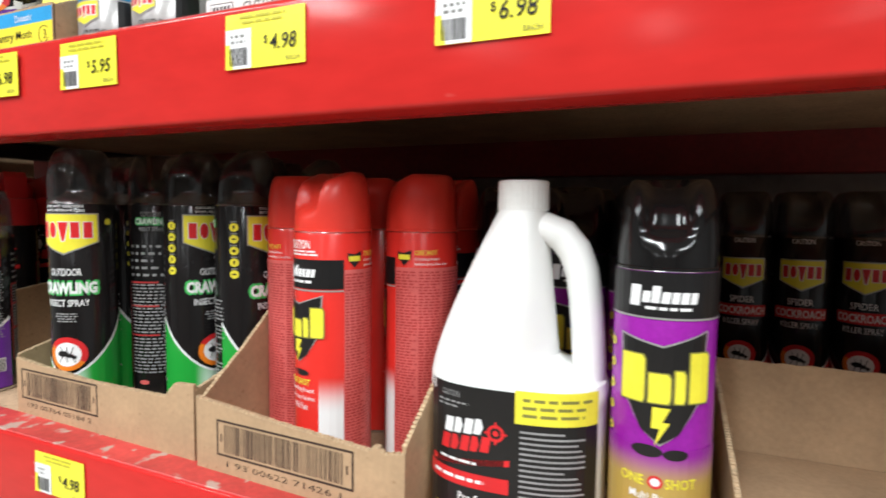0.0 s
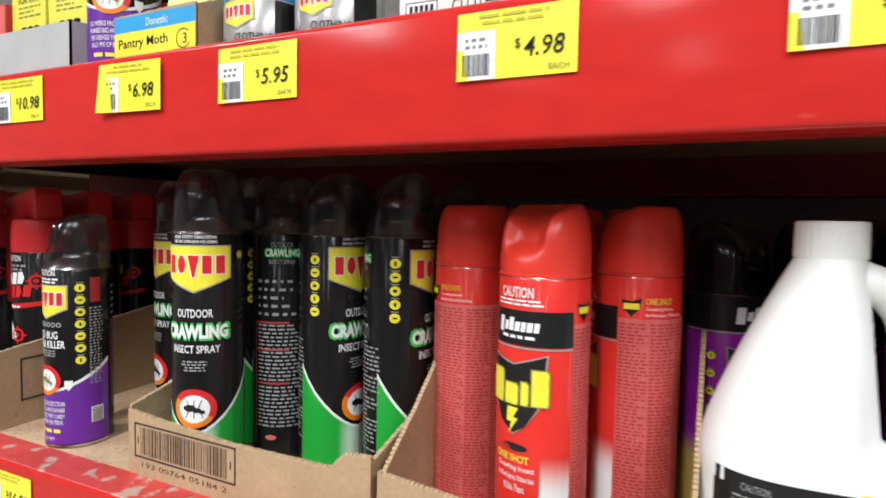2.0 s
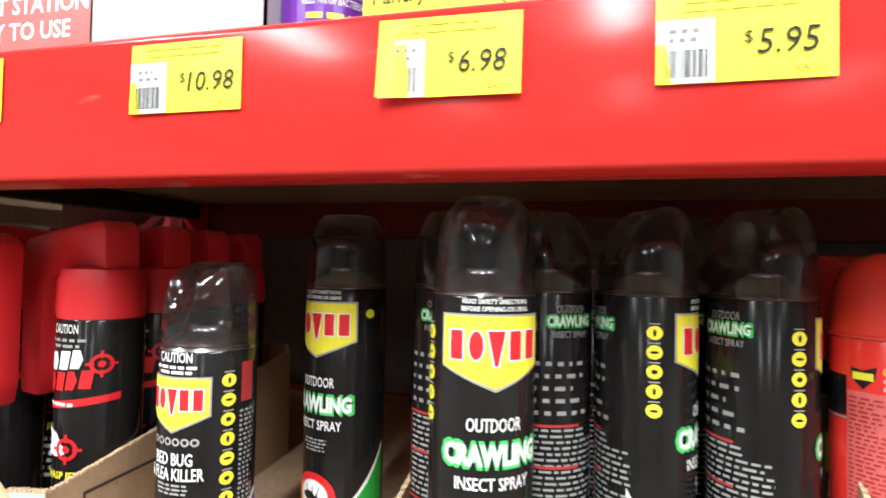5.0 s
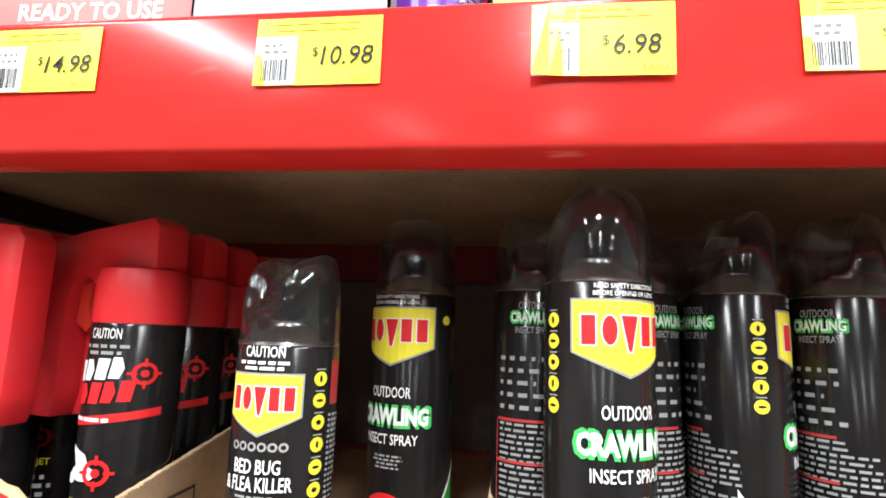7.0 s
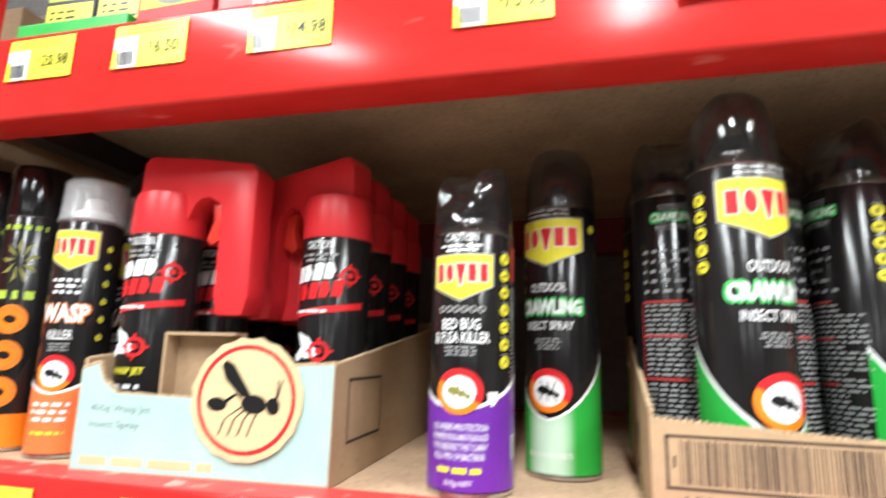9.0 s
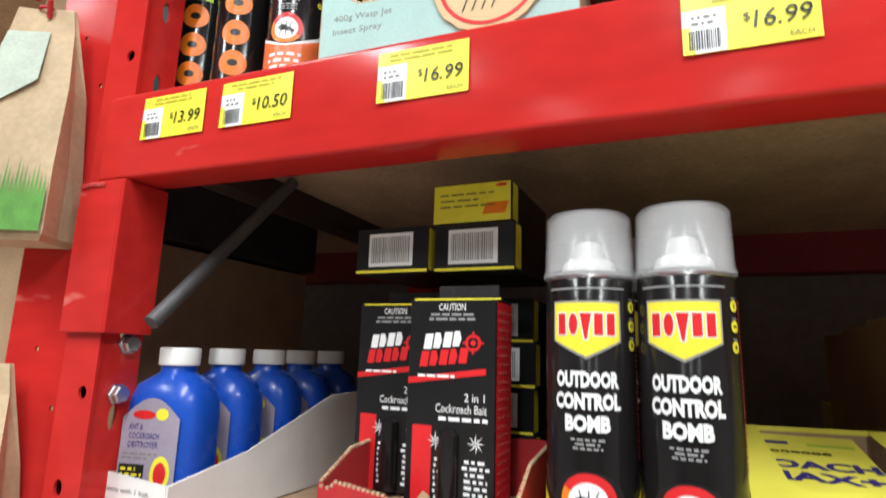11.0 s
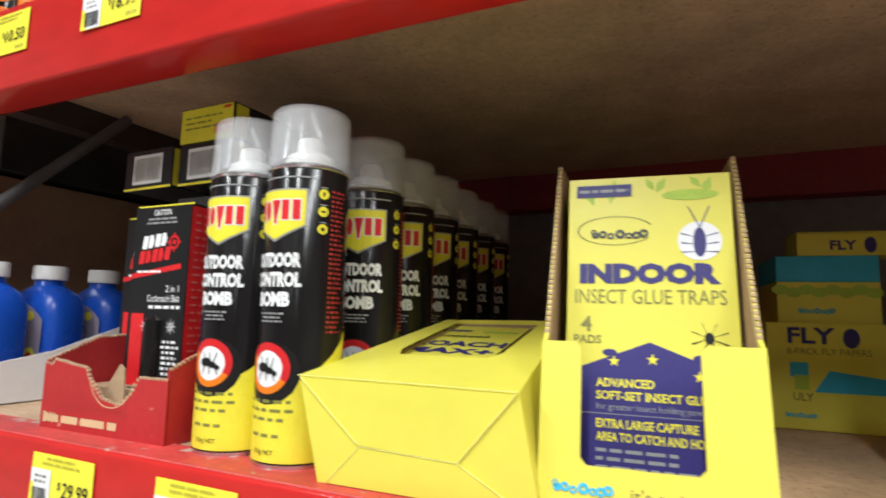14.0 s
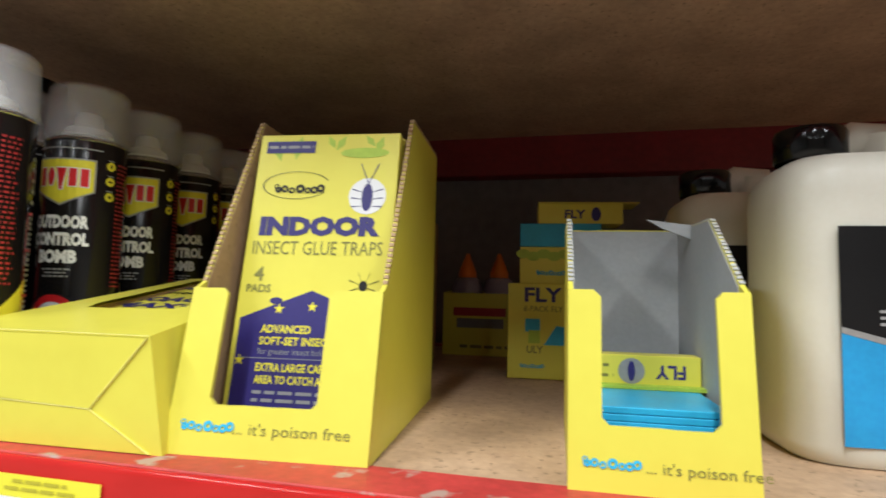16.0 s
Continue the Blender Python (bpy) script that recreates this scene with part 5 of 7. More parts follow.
def cream_jug(x, y, turn, cap_mat):
    j = root("weed_killer_jug", "cream plastic jerry jug with blue and black label", "jug", pose(x, y, Cz, 0, 0, turn), "cream jugs")
    w, d = 0.085, 0.058
    prof = [(0.0, 0.92), (0.004, 0.97), (0.012, 1.0), (0.176, 1.0), (0.188, 0.985), (0.197, 0.94), (0.202, 0.86)]
    bm = bmesh.new()
    rings = []
    for z, k in prof:
        ring = []
        for q in range(36):
            an = 2 * math.pi * q / 36
            c, s = math.cos(an), math.sin(an)
            ring.append(bm.verts.new((w * k * math.copysign(abs(c) ** 0.45, c), d * k * math.copysign(abs(s) ** 0.45, s), z)))
        rings.append(ring)
    for p, q in zip(rings, rings[1:]):
        for i in range(36):
            bm.faces.new((p[i], p[(i + 1) % 36], q[(i + 1) % 36], q[i]))
    bm.faces.new(list(reversed(rings[0]))), bm.faces.new(rings[-1])
    part("body", bm, "jug_cream", j, "", True)
    part("neck", lathe([(0.021, 0.194), (0.021, 0.224), (0, 0.224)], 28), "jug_cream", j, "", True)
    part("handle", tube([(-0.006, 0, 0.186), (0.008, 0, 0.208), (0.030, 0, 0.224), (0.052, 0, 0.222), (0.062, 0, 0.206), (0.062, 0, 0.182)], 0.013, 12), "jug_cream", j, "", True)
    for v in j.children[1].data.vertices:
        v.co.x -= 0.050
    cap = lathe([(0.0235, 0.206), (0.0242, 0.207), (0.0242, 0.227), (0.0228, 0.230), (0.0, 0.230)], 40)
    bmesh.ops.translate(cap, vec=(-0.050, 0, 0), verts=cap.verts)
    part("cap", cap, cap_mat, j, "ribbed black screw cap", True)
    a = Art()
    a.rect("label", "black_ink", -0.060, 0.014, 0.072, 0.152, 1)
    a.poly("blue_field", "blue_ink", [(-0.060, 0.014), (0.072, 0.014), (0.072, 0.058), (0.0, 0.068), (-0.060, 0.084)], 2)
    a.poly("silver_sweep", "silver_ink", [(-0.060, 0.084), (0.0, 0.068), (0.072, 0.058), (0.072, 0.063), (0.0, 0.072), (-0.060, 0.088)], 3)
    a.lines("small_print", "print_white", -0.038, 0.060, 0.088, 0.100, 3, 4, 0.45, 2)
    a.text("kind_lettering", "white_ink", "T", -0.005, 0.106, 0.007, None, 2)
    a.lines("small_print", "white_ink", -0.020, 0.060, 0.036, 0.044, 1, 6, 0.5, 3)
    a.lay(j, Matrix.Translation((0, -d - 0.0006, 0)))
    return j


cream_jug(0.308, 0.192, 3, "cap_black")
cream_jug(0.264, 0.332, 3, "cap_black")


# ---- blue bottles in a white tray ----
def blue_bottle():
    b = root("insecticide_bottle", "blue plastic bottle with white cap and mauve label", "bottle", None, "blue bottles in the white tray")
    bm = bmesh.new()
    rings = []
    for z, w, d in ((0.0, 0.040, 0.028), (0.005, 0.045, 0.032), (0.095, 0.045, 0.032), (0.112, 0.043, 0.031), (0.127, 0.036, 0.027), (0.136, 0.025, 0.021), (0.140, 0.018, 0.018), (0.150, 0.017, 0.017)):
        ring = []
        for q in range(32):
            an = 2 * math.pi * q / 32
            c, s = math.cos(an), math.sin(an)
            e = 0.6 if z < 0.13 else 0.95
            ring.append(bm.verts.new((w * math.copysign(abs(c) ** e, c), d * math.copysign(abs(s) ** e, s), z)))
        rings.append(ring)
    for p, q in zip(rings, rings[1:]):
        for i in range(32):
            bm.faces.new((p[i], p[(i + 1) % 32], q[(i + 1) % 32], q[i]))
    bm.faces.new(list(reversed(rings[0]))), bm.faces.new(rings[-1])
    part("body", bm, "bottle_blue", b, "", True)
    part("cap", lathe([(0.0195, 0.147), (0.0208, 0.148), (0.0208, 0.164), (0.0195, 0.166), (0, 0.166)], 40), "nozzle_white", b, "white screw cap", True)
    a = Art()
    n = 10
    a.poly("label", "label_mauve", [(-0.034, 0.012), (0.030, 0.012), (0.030, 0.095)] + [(0.030 - 0.064 * i / n, 0.095 + 0.020 * math.sin(math.pi * i / n)) for i in range(1, n)] + [(-0.034, 0.095)], 1)
    a.disc("brand_field", "red_ink", -0.010, 0.098, 0.013, 0.0045, 2), a.disc("brand_field_small", "yellow_ink", 0.010, 0.099, 0.007, 0.006, 2)
    for i, s in enumerate(("ANT &", "COCKROACH", "DESTROYER")):
        a.text("kind_lettering", "navy_ink", s, -0.010 + (0.002 if i else -0.008), 0.086 - 0.0085 * i, 0.006, 0.034 if i else 0.016, 2, 0.01)
    a.lines("small_print", "grey_ink", -0.030, 0.010, 0.054, 0.062, 2, 4, 0.45, 2)
    a.rect("dark_field", "black_ink", -0.032, 0.030, -0.004, 0.050, 2)
    a.lines("yellow_print", "yellow_ink", -0.030, -0.006, 0.032, 0.048, 3, 6, 0.55, 3)
    a.disc("sun_mark", "yellow_ink", 0.014, 0.042, 0.011, 0.017, 2), a.disc("sun_mark_core", "red_ink", 0.014, 0.042, 0.007, 0.011, 3)
    a.lay(b, Matrix.Translation((0, -0.0326, 0)))
    return b


place(blue_bottle(), [(-0.870, 0.080, Cz + T, 12), (-0.873, 0.154, Cz + T, 12), (-0.870, 0.228, Cz + T, 12), (-0.873, 0.302, Cz + T, 12), (-0.870, 0.376, Cz + T, 12)])
wtr = tray("display_tray", "white card tray holding blue bottles", "display box", pose(-0.946, 0.036, Cz + 0.001, 0, 0, -3), 0.132, 0.42,
           [(0, 0.050), (0.02, 0.046), (0.130, 0.040)], [(0, 0.040), (0.10, 0.058), (0.25, 0.110), (0.42, 0.115)], 0.11, "card_white", "card_white", 0.0022, 0.0003, 15, edge="card_white")
a = Art()
for i, s in enumerate(("-Kills 2 pests with 1 bait.", "Kills the pests you can see,", "and the ones you can't!")):
    a.text("claim_lettering", "black_ink", s, 0.064, 0.030 - 0.0105 * i, 0.0062, 0.092, 1)
a.lay(wtr)
a = Art()
a.text("claim_lettering", "black_ink", "Game", 0.20, 0.066, 0.007, None, 1)
barcode_print(a, 0.225, 0.045, 0.30, 0.075, "9 310", 3)
a.lay(wtr, Matrix.Translation((0.1302, 0, 0)) @ Matrix.Rotation(radians(90), 4, "Z"))

# ---- red tray of bait packs ----
rt = tray("display_tray", "red printed card tray holding black bait packs", "display box", pose(-0.650, 0.029, Cz, 0, 0, 1), 0.168, 0.150,
          [(0, 0.062), (0.012, 0.060), (0.014, 0.066), (0.062, 0.060), (0.065, 0.052), (0.085, 0.034), (0.108, 0.030), (0.125, 0.042), (0.132, 0.056), (0.168, 0.056)], [(0, 0.064), (0.05, 0.085), (0.15, 0.09)], 0.09, "card_red", "kraft_in", 0.0025, 0.0012, 21)
a = Art()
a.lines("foot_lettering", "card_tan", 0.006, 0.152, 0.006, 0.015, 1, 5, 0.75, 1)
a.text("foot_lettering_bold", "card_tan", "DIY", 0.014, 0.0110, 0.010, 0.018, 2, 0.01)
a.text("faded_lettering", "dull_red_ink", "2 in 1 Cockroach Bait", 0.070, 0.024, 0.007, 0.100, 1)
a.ring("roundel_ring", "card_tan", 0.097, 0.056, 0.0290, 0.0300, 1, 190, 350, 40)
a.lay(rt)
part("torn_flap", prism([(0.062, 0.0), (0.072, 0.042), (0.088, 0.064), (0.094, 0.060), (0.098, 0.0)], 0.014, 0.0155), "kraft", rt, "torn kraft flap")


def bait_pack():
    p = root("bait_pack", "black card pack with red side and syringe window", "bait pack", None, "black bait packs in the red tray")
    part("box", block(-0.040, 0, 0.002, 0.040, 0.046, 0.180, 0.0006, 1), "black_ink", p)
    part("hang_tab", block(-0.030, 0.040, 0.180, 0.030, 0.0415, 0.196, 0.0004, 1), "dark_goods", p)
    a = Art()
    a.rect("top_line", "yellow_ink", -0.040, 0.1785, 0.040, 0.180, 1)
    a.text("caution_lettering", "white_ink", "CAUTION", 0, 0.1725, 0.006, 0.025, 1, 0.01)
    a.lines("small_print", "print_white", -0.022, 0.022, 0.160, 0.168, 2, 3, 0.5, 1, True)
    expert_mark(a, -0.006, 0.136, 0.0130)
    a.text("kind_lettering", "white_ink", "2 in 1", 0.022, 0.0965, 0.0065, 0.018, 2)
    a.text("kind_lettering", "white_ink", "Cockroach Bait", 0.010, 0.0870, 0.0070, 0.046, 2)
    a.lines("small_print", "white_ink", -0.010, 0.034, 0.076, 0.081, 1, 4, 0.6, 1)
    a.rect("red_tube_print", "red_ink", -0.034, 0.002, -0.016, 0.072, 1)
    for cx in (-0.012, 0.024):
        for q in range(8):
            an = q * 45
            a.poly("burst_print", "white_ink", [(cx, 0.060), (cx + 0.008 * math.cos(radians(an)), 0.060 + 0.008 * math.sin(radians(an))), (cx + 0.003 * math.cos(radians(an + 22)), 0.060 + 0.003 * math.sin(radians(an + 22)))], 2 + q * 0.05)
    a.lines("small_print", "white_ink", 0.012, 0.036, 0.008, 0.048, 8, 9, 0.5, 1, True)
    a.lines("small_print", "white_ink", -0.014, -0.004, 0.008, 0.048, 8, 19, 0.5, 1, True)
    a.lay(p)
    part("syringe", lathe([(0, 0.004), (0.009, 0.004), (0.009, 0.066), (0.005, 0.070), (0, 0.070)], 20), "black_gloss", p, "black bait syringe behind the window", True)
    for v in p.children[-1].data.vertices:
        v.co.x += 0.004
    a = Art()
    a.rect("side_print", "red_ink", 0.001, 0.004, 0.045, 0.177, 1)
    a.lines("side_lettering", "pink_ink", 0.006, 0.040, 0.012, 0.172, 22, 4, 0.3, 2)
    a.lay(p, Matrix.Translation((0.0404, 0, 0)) @ Matrix.Rotation(radians(90), 4, "Z"))
    return p


place(bait_pack(), [(-0.549, 0.066, Cz + 0.0036 + 0.036, -1), (-0.628, 0.114, Cz + 0.0036 + 0.036, -1)])
part("pack_step", block(0.010, 0.030, 0.0035, 0.150, 0.140, 0.038), "kraft_in", rt, "raised kraft floor of the tray")


def roach_carton(x, y, z, turn, w=0.082, d=0.14, h=0.046, label_on="front"):
    c = root("small_carton", "black and yellow small carton with white barcode", "carton", pose(x, y, z, 0, 0, turn), "stacked black cartons")
    part("box", block(0, 0, 0, w, d, h, 0.0006, 1), "black_ink", c)
    a = Art()
    if label_on == "front":
        a.rect("barcode_field", "white_ink", w * 0.18, h * 0.14, w * 0.80, h * 0.88, 1)
        rng = random.Random(int(1000 * (x + 3)))
        bx = w * 0.22
        while bx < w * 0.74:
            bw = rng.choice((0.0006, 0.001, 0.0014))
            a.rect("barcode", "grey_ink", bx, h * 0.22, bx + bw, h * 0.80, 2)
            bx += bw + 0.001
        a.rect("yellow_edge", "yellow_ink", 0.0, 0.0, w, h * 0.06, 1)
    else:
        a.rect("yellow_field", "yellow_ink", 0.001, 0.001, w - 0.001, h - 0.001, 1)
        a.lines("small_print", "olive", w * 0.1, w * 0.8, h * 0.35, h * 0.8, 3, 4, 0.3, 2)
        a.rect("brand_field", "orange_ink", w * 0.64, h * 0.20, w * 0.92, h * 0.48, 2, 0.004)
        a.rect("red_corner", "red_ink", w * 0.8, h * 0.86, w * 0.93, h * 0.93, 2, 0.002)
    a.lay(c)
    a = Art()
    a.rect("yellow_side", "yellow_ink", 0.002, 0.002, d * 0.14, h - 0.002, 1)
    a.lay(c, Matrix.Translation((w + 0.0003, 0, 0)) @ Matrix.Rotation(radians(90), 4, "Z"))
    return c


for bx in (-0.676, -0.588):
    for k in range(6):
        roach_carton(bx + 0.002 * (k % 2), 0.195 if k < 5 else 0.110, Cz + 0.0465 * k if k < 5 else 1.247, -2 if k < 5 else -3)
roach_carton(-0.590, 0.112, 1.2940, -2, 0.082, 0.14, 0.0405, "yellow")


# ---- yellow cartons ----
def folded_carton():
    """Yellow carton lying on its back: gift-wrap folds in front, a window cut in its top."""
    c = root("display_carton", "bright yellow card carton lying with folded end forward", "carton", pose(-0.309, 0.016, Cz, 0, 0, 0))
    w, d, h, tw = 0.162, 0.235, 0.072, 0.022
    bm = bmesh.new()
    # front leans back to the top edge; the top rises towards the back
    v = [bm.verts.new(p) for p in ((0.0, 0.0, 0.0), (0.156, 0.006, 0.0), (0.142, 0.006, h), (-0.022, 0.002, h),
                                   (-0.006, d, 0.0), (0.126, d, 0.0), (0.122, d, h + 0.042), (-0.010, d, h + 0.040))]
    for f in ((0, 1, 2, 3), (1, 5, 6, 2), (4, 0, 3, 7), (5, 4, 7, 6), (0, 4, 5, 1)):
        bm.faces.new([v[i] for i in f])
    # top with a window
    t = [v[3].co, v[2].co, v[6].co, v[7].co]

    def on_top(u, s):
        return (t[0] * (1 - u) + t[1] * u) * (1 - s) + (t[3] * (1 - u) + t[2] * u) * s
    win = [(0.15, 0.98), (0.19, 0.40), (0.24, 0.32), (0.73, 0.32), (0.78, 0.40), (0.82, 0.98)]
    wi = [bm.verts.new(on_top(u, s)) for u, s in win]
    bm.faces.new((v[3], v[2], wi[3], wi[2]))
    bm.faces.new((v[7], v[3], wi[2], wi[1], wi[0]))
    bm.faces.new((v[2], v[6], wi[5], wi[4], wi[3]))
    bmesh.ops.recalc_face_normals(bm, faces=bm.faces[:])
    part("shell", bm, "card_yellow", c, "", False)
    inn = bmesh.new()
    iv = [inn.verts.new(on_top(u, s) + Vector((0, 0, -0.004))) for u, s in ((0.14, 0.30), (0.84, 0.30), (0.84, 0.99), (0.14, 0.99))]
    lo = [inn.verts.new(on_top(u, s) + Vector((0, 0, -0.032))) for u, s in ((0.14, 0.30), (0.84, 0.30), (0.84, 0.99), (0.14, 0.99))]
    for i in range(4):
        inn.faces.new((iv[i], iv[(i + 1) % 4], lo[(i + 1) % 4], lo[i]))
    inn.faces.new(lo)
    part("inside", inn, "kraft_in", c, "bare brown inside of the carton")
    a = Art()
    a.rect("pack_print", "card_yellow", -0.047, -0.084, 0.047, 0.062, 1)
    for i in range(7):
        a.ring("brand_mark", "black_ink", -0.030 + 0.0078 * i, 0.014, 0.0016, 0.0036, 3, seg=10)
    a.ring("brand_loop", "black_ink", -0.010, 0.016, 0.0300, 0.0308, 3, 20, 330, 36, 0.32)
    a.text("kind_lettering", "navy_ink", "ROACH", 0.0, -0.016, 0.019, 0.092, 3, 0.04)
    a.text("kind_lettering", "navy_ink", "MAX+", 0.0, -0.042, 0.019, 0.086, 3, 0.04)
    a.rect("dark_field", "navy_ink", -0.040, 0.034, -0.008, 0.042, 2)
    a.rect("green_field", "leaf_ink", 0.006, 0.032, 0.042, 0.039, 2)
    mid = on_top(0.49, 0.72) + Vector((0, 0, -0.005))
    a.lay(c, Matrix.Translation(mid) @ Matrix.Rotation(radians(-79), 4, "X"))
    # folds on the front, laid proud
    seams = bmesh.new()

    def on_front(u, s):
        return (v0 * (1 - u) + v1 * u) * (1 - s) + (v3 * (1 - u) + v2 * u) * s + Vector((0, -0.0012, 0))
    v0, v1, v2, v3 = Vector((0, 0, 0)), Vector((0.156, 0.006, 0)), Vector((0.142, 0.006, h)), Vector((-0.022, 0.002, h))
    quad = [on_front(u, s) for u, s in ((0.01, 0.98), (0.25, 0.40), (0.70, 0.36), (0.99, 0.98))]
    q2 = [p + Vector((0, 0.0010, 0)) for p in quad]
    seams.faces.new([seams.verts.new(p) for p in quad])
    for i in range(4):
        j = (i + 1) % 4
        seams.faces.new([seams.verts.new(p) for p in (quad[i], quad[j], q2[j], q2[i])])
    part("upper_flap", seams, "card_yellow", c)
    sm = bmesh.new()
    quad = [on_front(u, s) for u, s in ((0.05, 0.02), (0.95, 0.02), (0.70, 0.345), (0.25, 0.385))]
    q2 = [p + Vector((0, 0.0010, 0)) for p in quad]
    sm.faces.new([sm.verts.new(p) for p in quad])
    for i in range(4):
        j = (i + 1) % 4
        sm.faces.new([sm.verts.new(p) for p in (quad[i], quad[j], q2[j], q2[i])])
    part("lower_flap", sm, "card_yellow", c)
    def crease(*uv):
        return tube([on_front(u, s) + Vector((0, -0.0003, 0)) for u, s in uv], 0.00032, 6)
    for line in (((0.01, 0.98), (0.25, 0.40)), ((0.99, 0.98), (0.70, 0.36)), ((0.25, 0.39), (0.70, 0.355)), ((0.25, 0.38), (0.05, 0.02)), ((0.70, 0.35), (0.95, 0.02)), ((0.0, 1.0), (0.5, 1.004), (1.0, 1.0))):
        part("crease", crease(*line), "crease", c)
    a = Art()
    for i in range(6):
        a.disc("brand_mark", "cyan_ink", 0.012 + 0.006 * i, 0.0, 0.0024, 0.003, 2, 8)
    p = on_top(0.05, 0.14) + Vector((0, 0, 0.0004))
    a.lay(c, Matrix.Translation(p) @ Matrix.Rotation(radians(-80), 4, "X"))
    a = Art()
    a.text("slogan_lettering", "olive", "it's poison free", 0.030, 0.0, 0.007, 0.055, 2)
    a.lay(c, Matrix.Translation(on_top(0.45, 0.14) + Vector((0, 0, 0.0004))) @ Matrix.Rotation(radians(-80), 4, "X"))
    return c


folded_carton()


def brand_swarm(a, cx, cz, s, ink):
    """The maker's cartoon lettering as a row of round blobs."""
    for i, (dx, dz, rx, rz) in enumerate(((-2.7, 0.3, 0.45, 0.2), (-2.5, -0.1, 0.2, 0.6), (-1.7, 0.0, 0.42, 0.5), (-0.8, -0.2, 0.42, 0.38), (0.25, 0.0, 0.5, 0.62), (1.2, -0.2, 0.40, 0.38), (2.0, -0.15, 0.42, 0.5), (2.8, 0.05, 0.45, 0.55))):
        a.ring("brand_mark", ink, cx + dx * s, cz + dz * s, rx * s * 0.45, (rx + rz) * s * 0.5, 3, seg=14)


def notched_box(name, label, m, w, d, hf, hs, hb, notch, inner, seed):
    """Yellow shelf box with a U cut in its front, sides rising to the back."""
    b = root(name, label, "display box", m)
    n0, n1, nz = notch
    t = 0.0028
    front = [(0, hf), (n0 - 0.004, hf), (n0, hf - 0.004), (n0, nz + 0.004), (n0 + 0.004, nz), (n1 - 0.004, nz), (n1, nz + 0.004), (n1, hf - 0.004), (n1 + 0.004, hf), (w, hf)]
    part("front_panel", panel(front, t, Matrix(), 0.0003, seed), "card_yellow", b)
    side = [(0, hf), (0.008, hf + 0.004), (d * 0.40, hs), (d, hb)]
    for x in (0.0, w - t):
        part("side_panel", panel(side, t, Matrix.Translation((x + t, 0.0016, 0)) @ Matrix.Rotation(radians(90), 4, "Z"), 0.0003, seed + 1), "card_yellow", b)
        part("side_lining", panel([(q[0], q[1] - 0.0006) for q in side[1:]], 0.0006, Matrix.Translation((x + (t + 0.0008 if x == 0 else -0.0002), 0.003, 0)) @ Matrix.Rotation(radians(90), 4, "Z"), 0.0001, seed), inner, b)
        part("side_edge", edge_strip(side[1:], t * 0.9, Matrix.Translation((x + t, 0.0016, 0)) @ Matrix.Rotation(radians(90), 4, "Z"), seed), inner, b)
    part("front_lining", panel([(q[0], q[1] - 0.0004) for q in front], 0.0005, Matrix.Translation((0, t + 0.0002, 0)), 0.0001, seed), inner, b)
    part("back_panel", panel([(t, hb), (w - t, hb)], t, Matrix.Translation((0, d - t, 0)), 0.0004, seed + 2), "card_yellow", b)
    part("back_lining", panel([(t, hb - 0.001), (w - t, hb - 0.001)], 0.0005, Matrix.Translation((0, d - t - 0.0009, 0)), 0.0001, seed + 2), inner, b)
    part("base", block(0.001, 0.002, 0, w - 0.001, d - 0.002, 0.0026), inner, b)
    return b


def bow(box, high, kick):
    """Let the foot of a box bulge forward."""
    for piece in box.children:
        for v in piece.data.vertices:
            v.co.y -= kick * max(0.0, 1 - v.co.z / high) * max(0.0, 1 - v.co.y / 0.12)


ib = notched_box("display_box", "bright yellow notched display box full of glue trap packs", pose(-0.160, 0.051, Cz, 0, 0, 5.5), 0.130, 0.200, 0.103, 0.240, 0.241, (0.025, 0.095, 0.030), "kraft", 31)
a = Art()
brand_swarm(a, 0.026, 0.018, 0.0056, "cyan_ink")
a.text("slogan_lettering", "olive", "... it's poison free", 0.081, 0.0165, 0.0088, 0.074, 2)
a.lay(ib)
bow(ib, 0.103, 0.024)


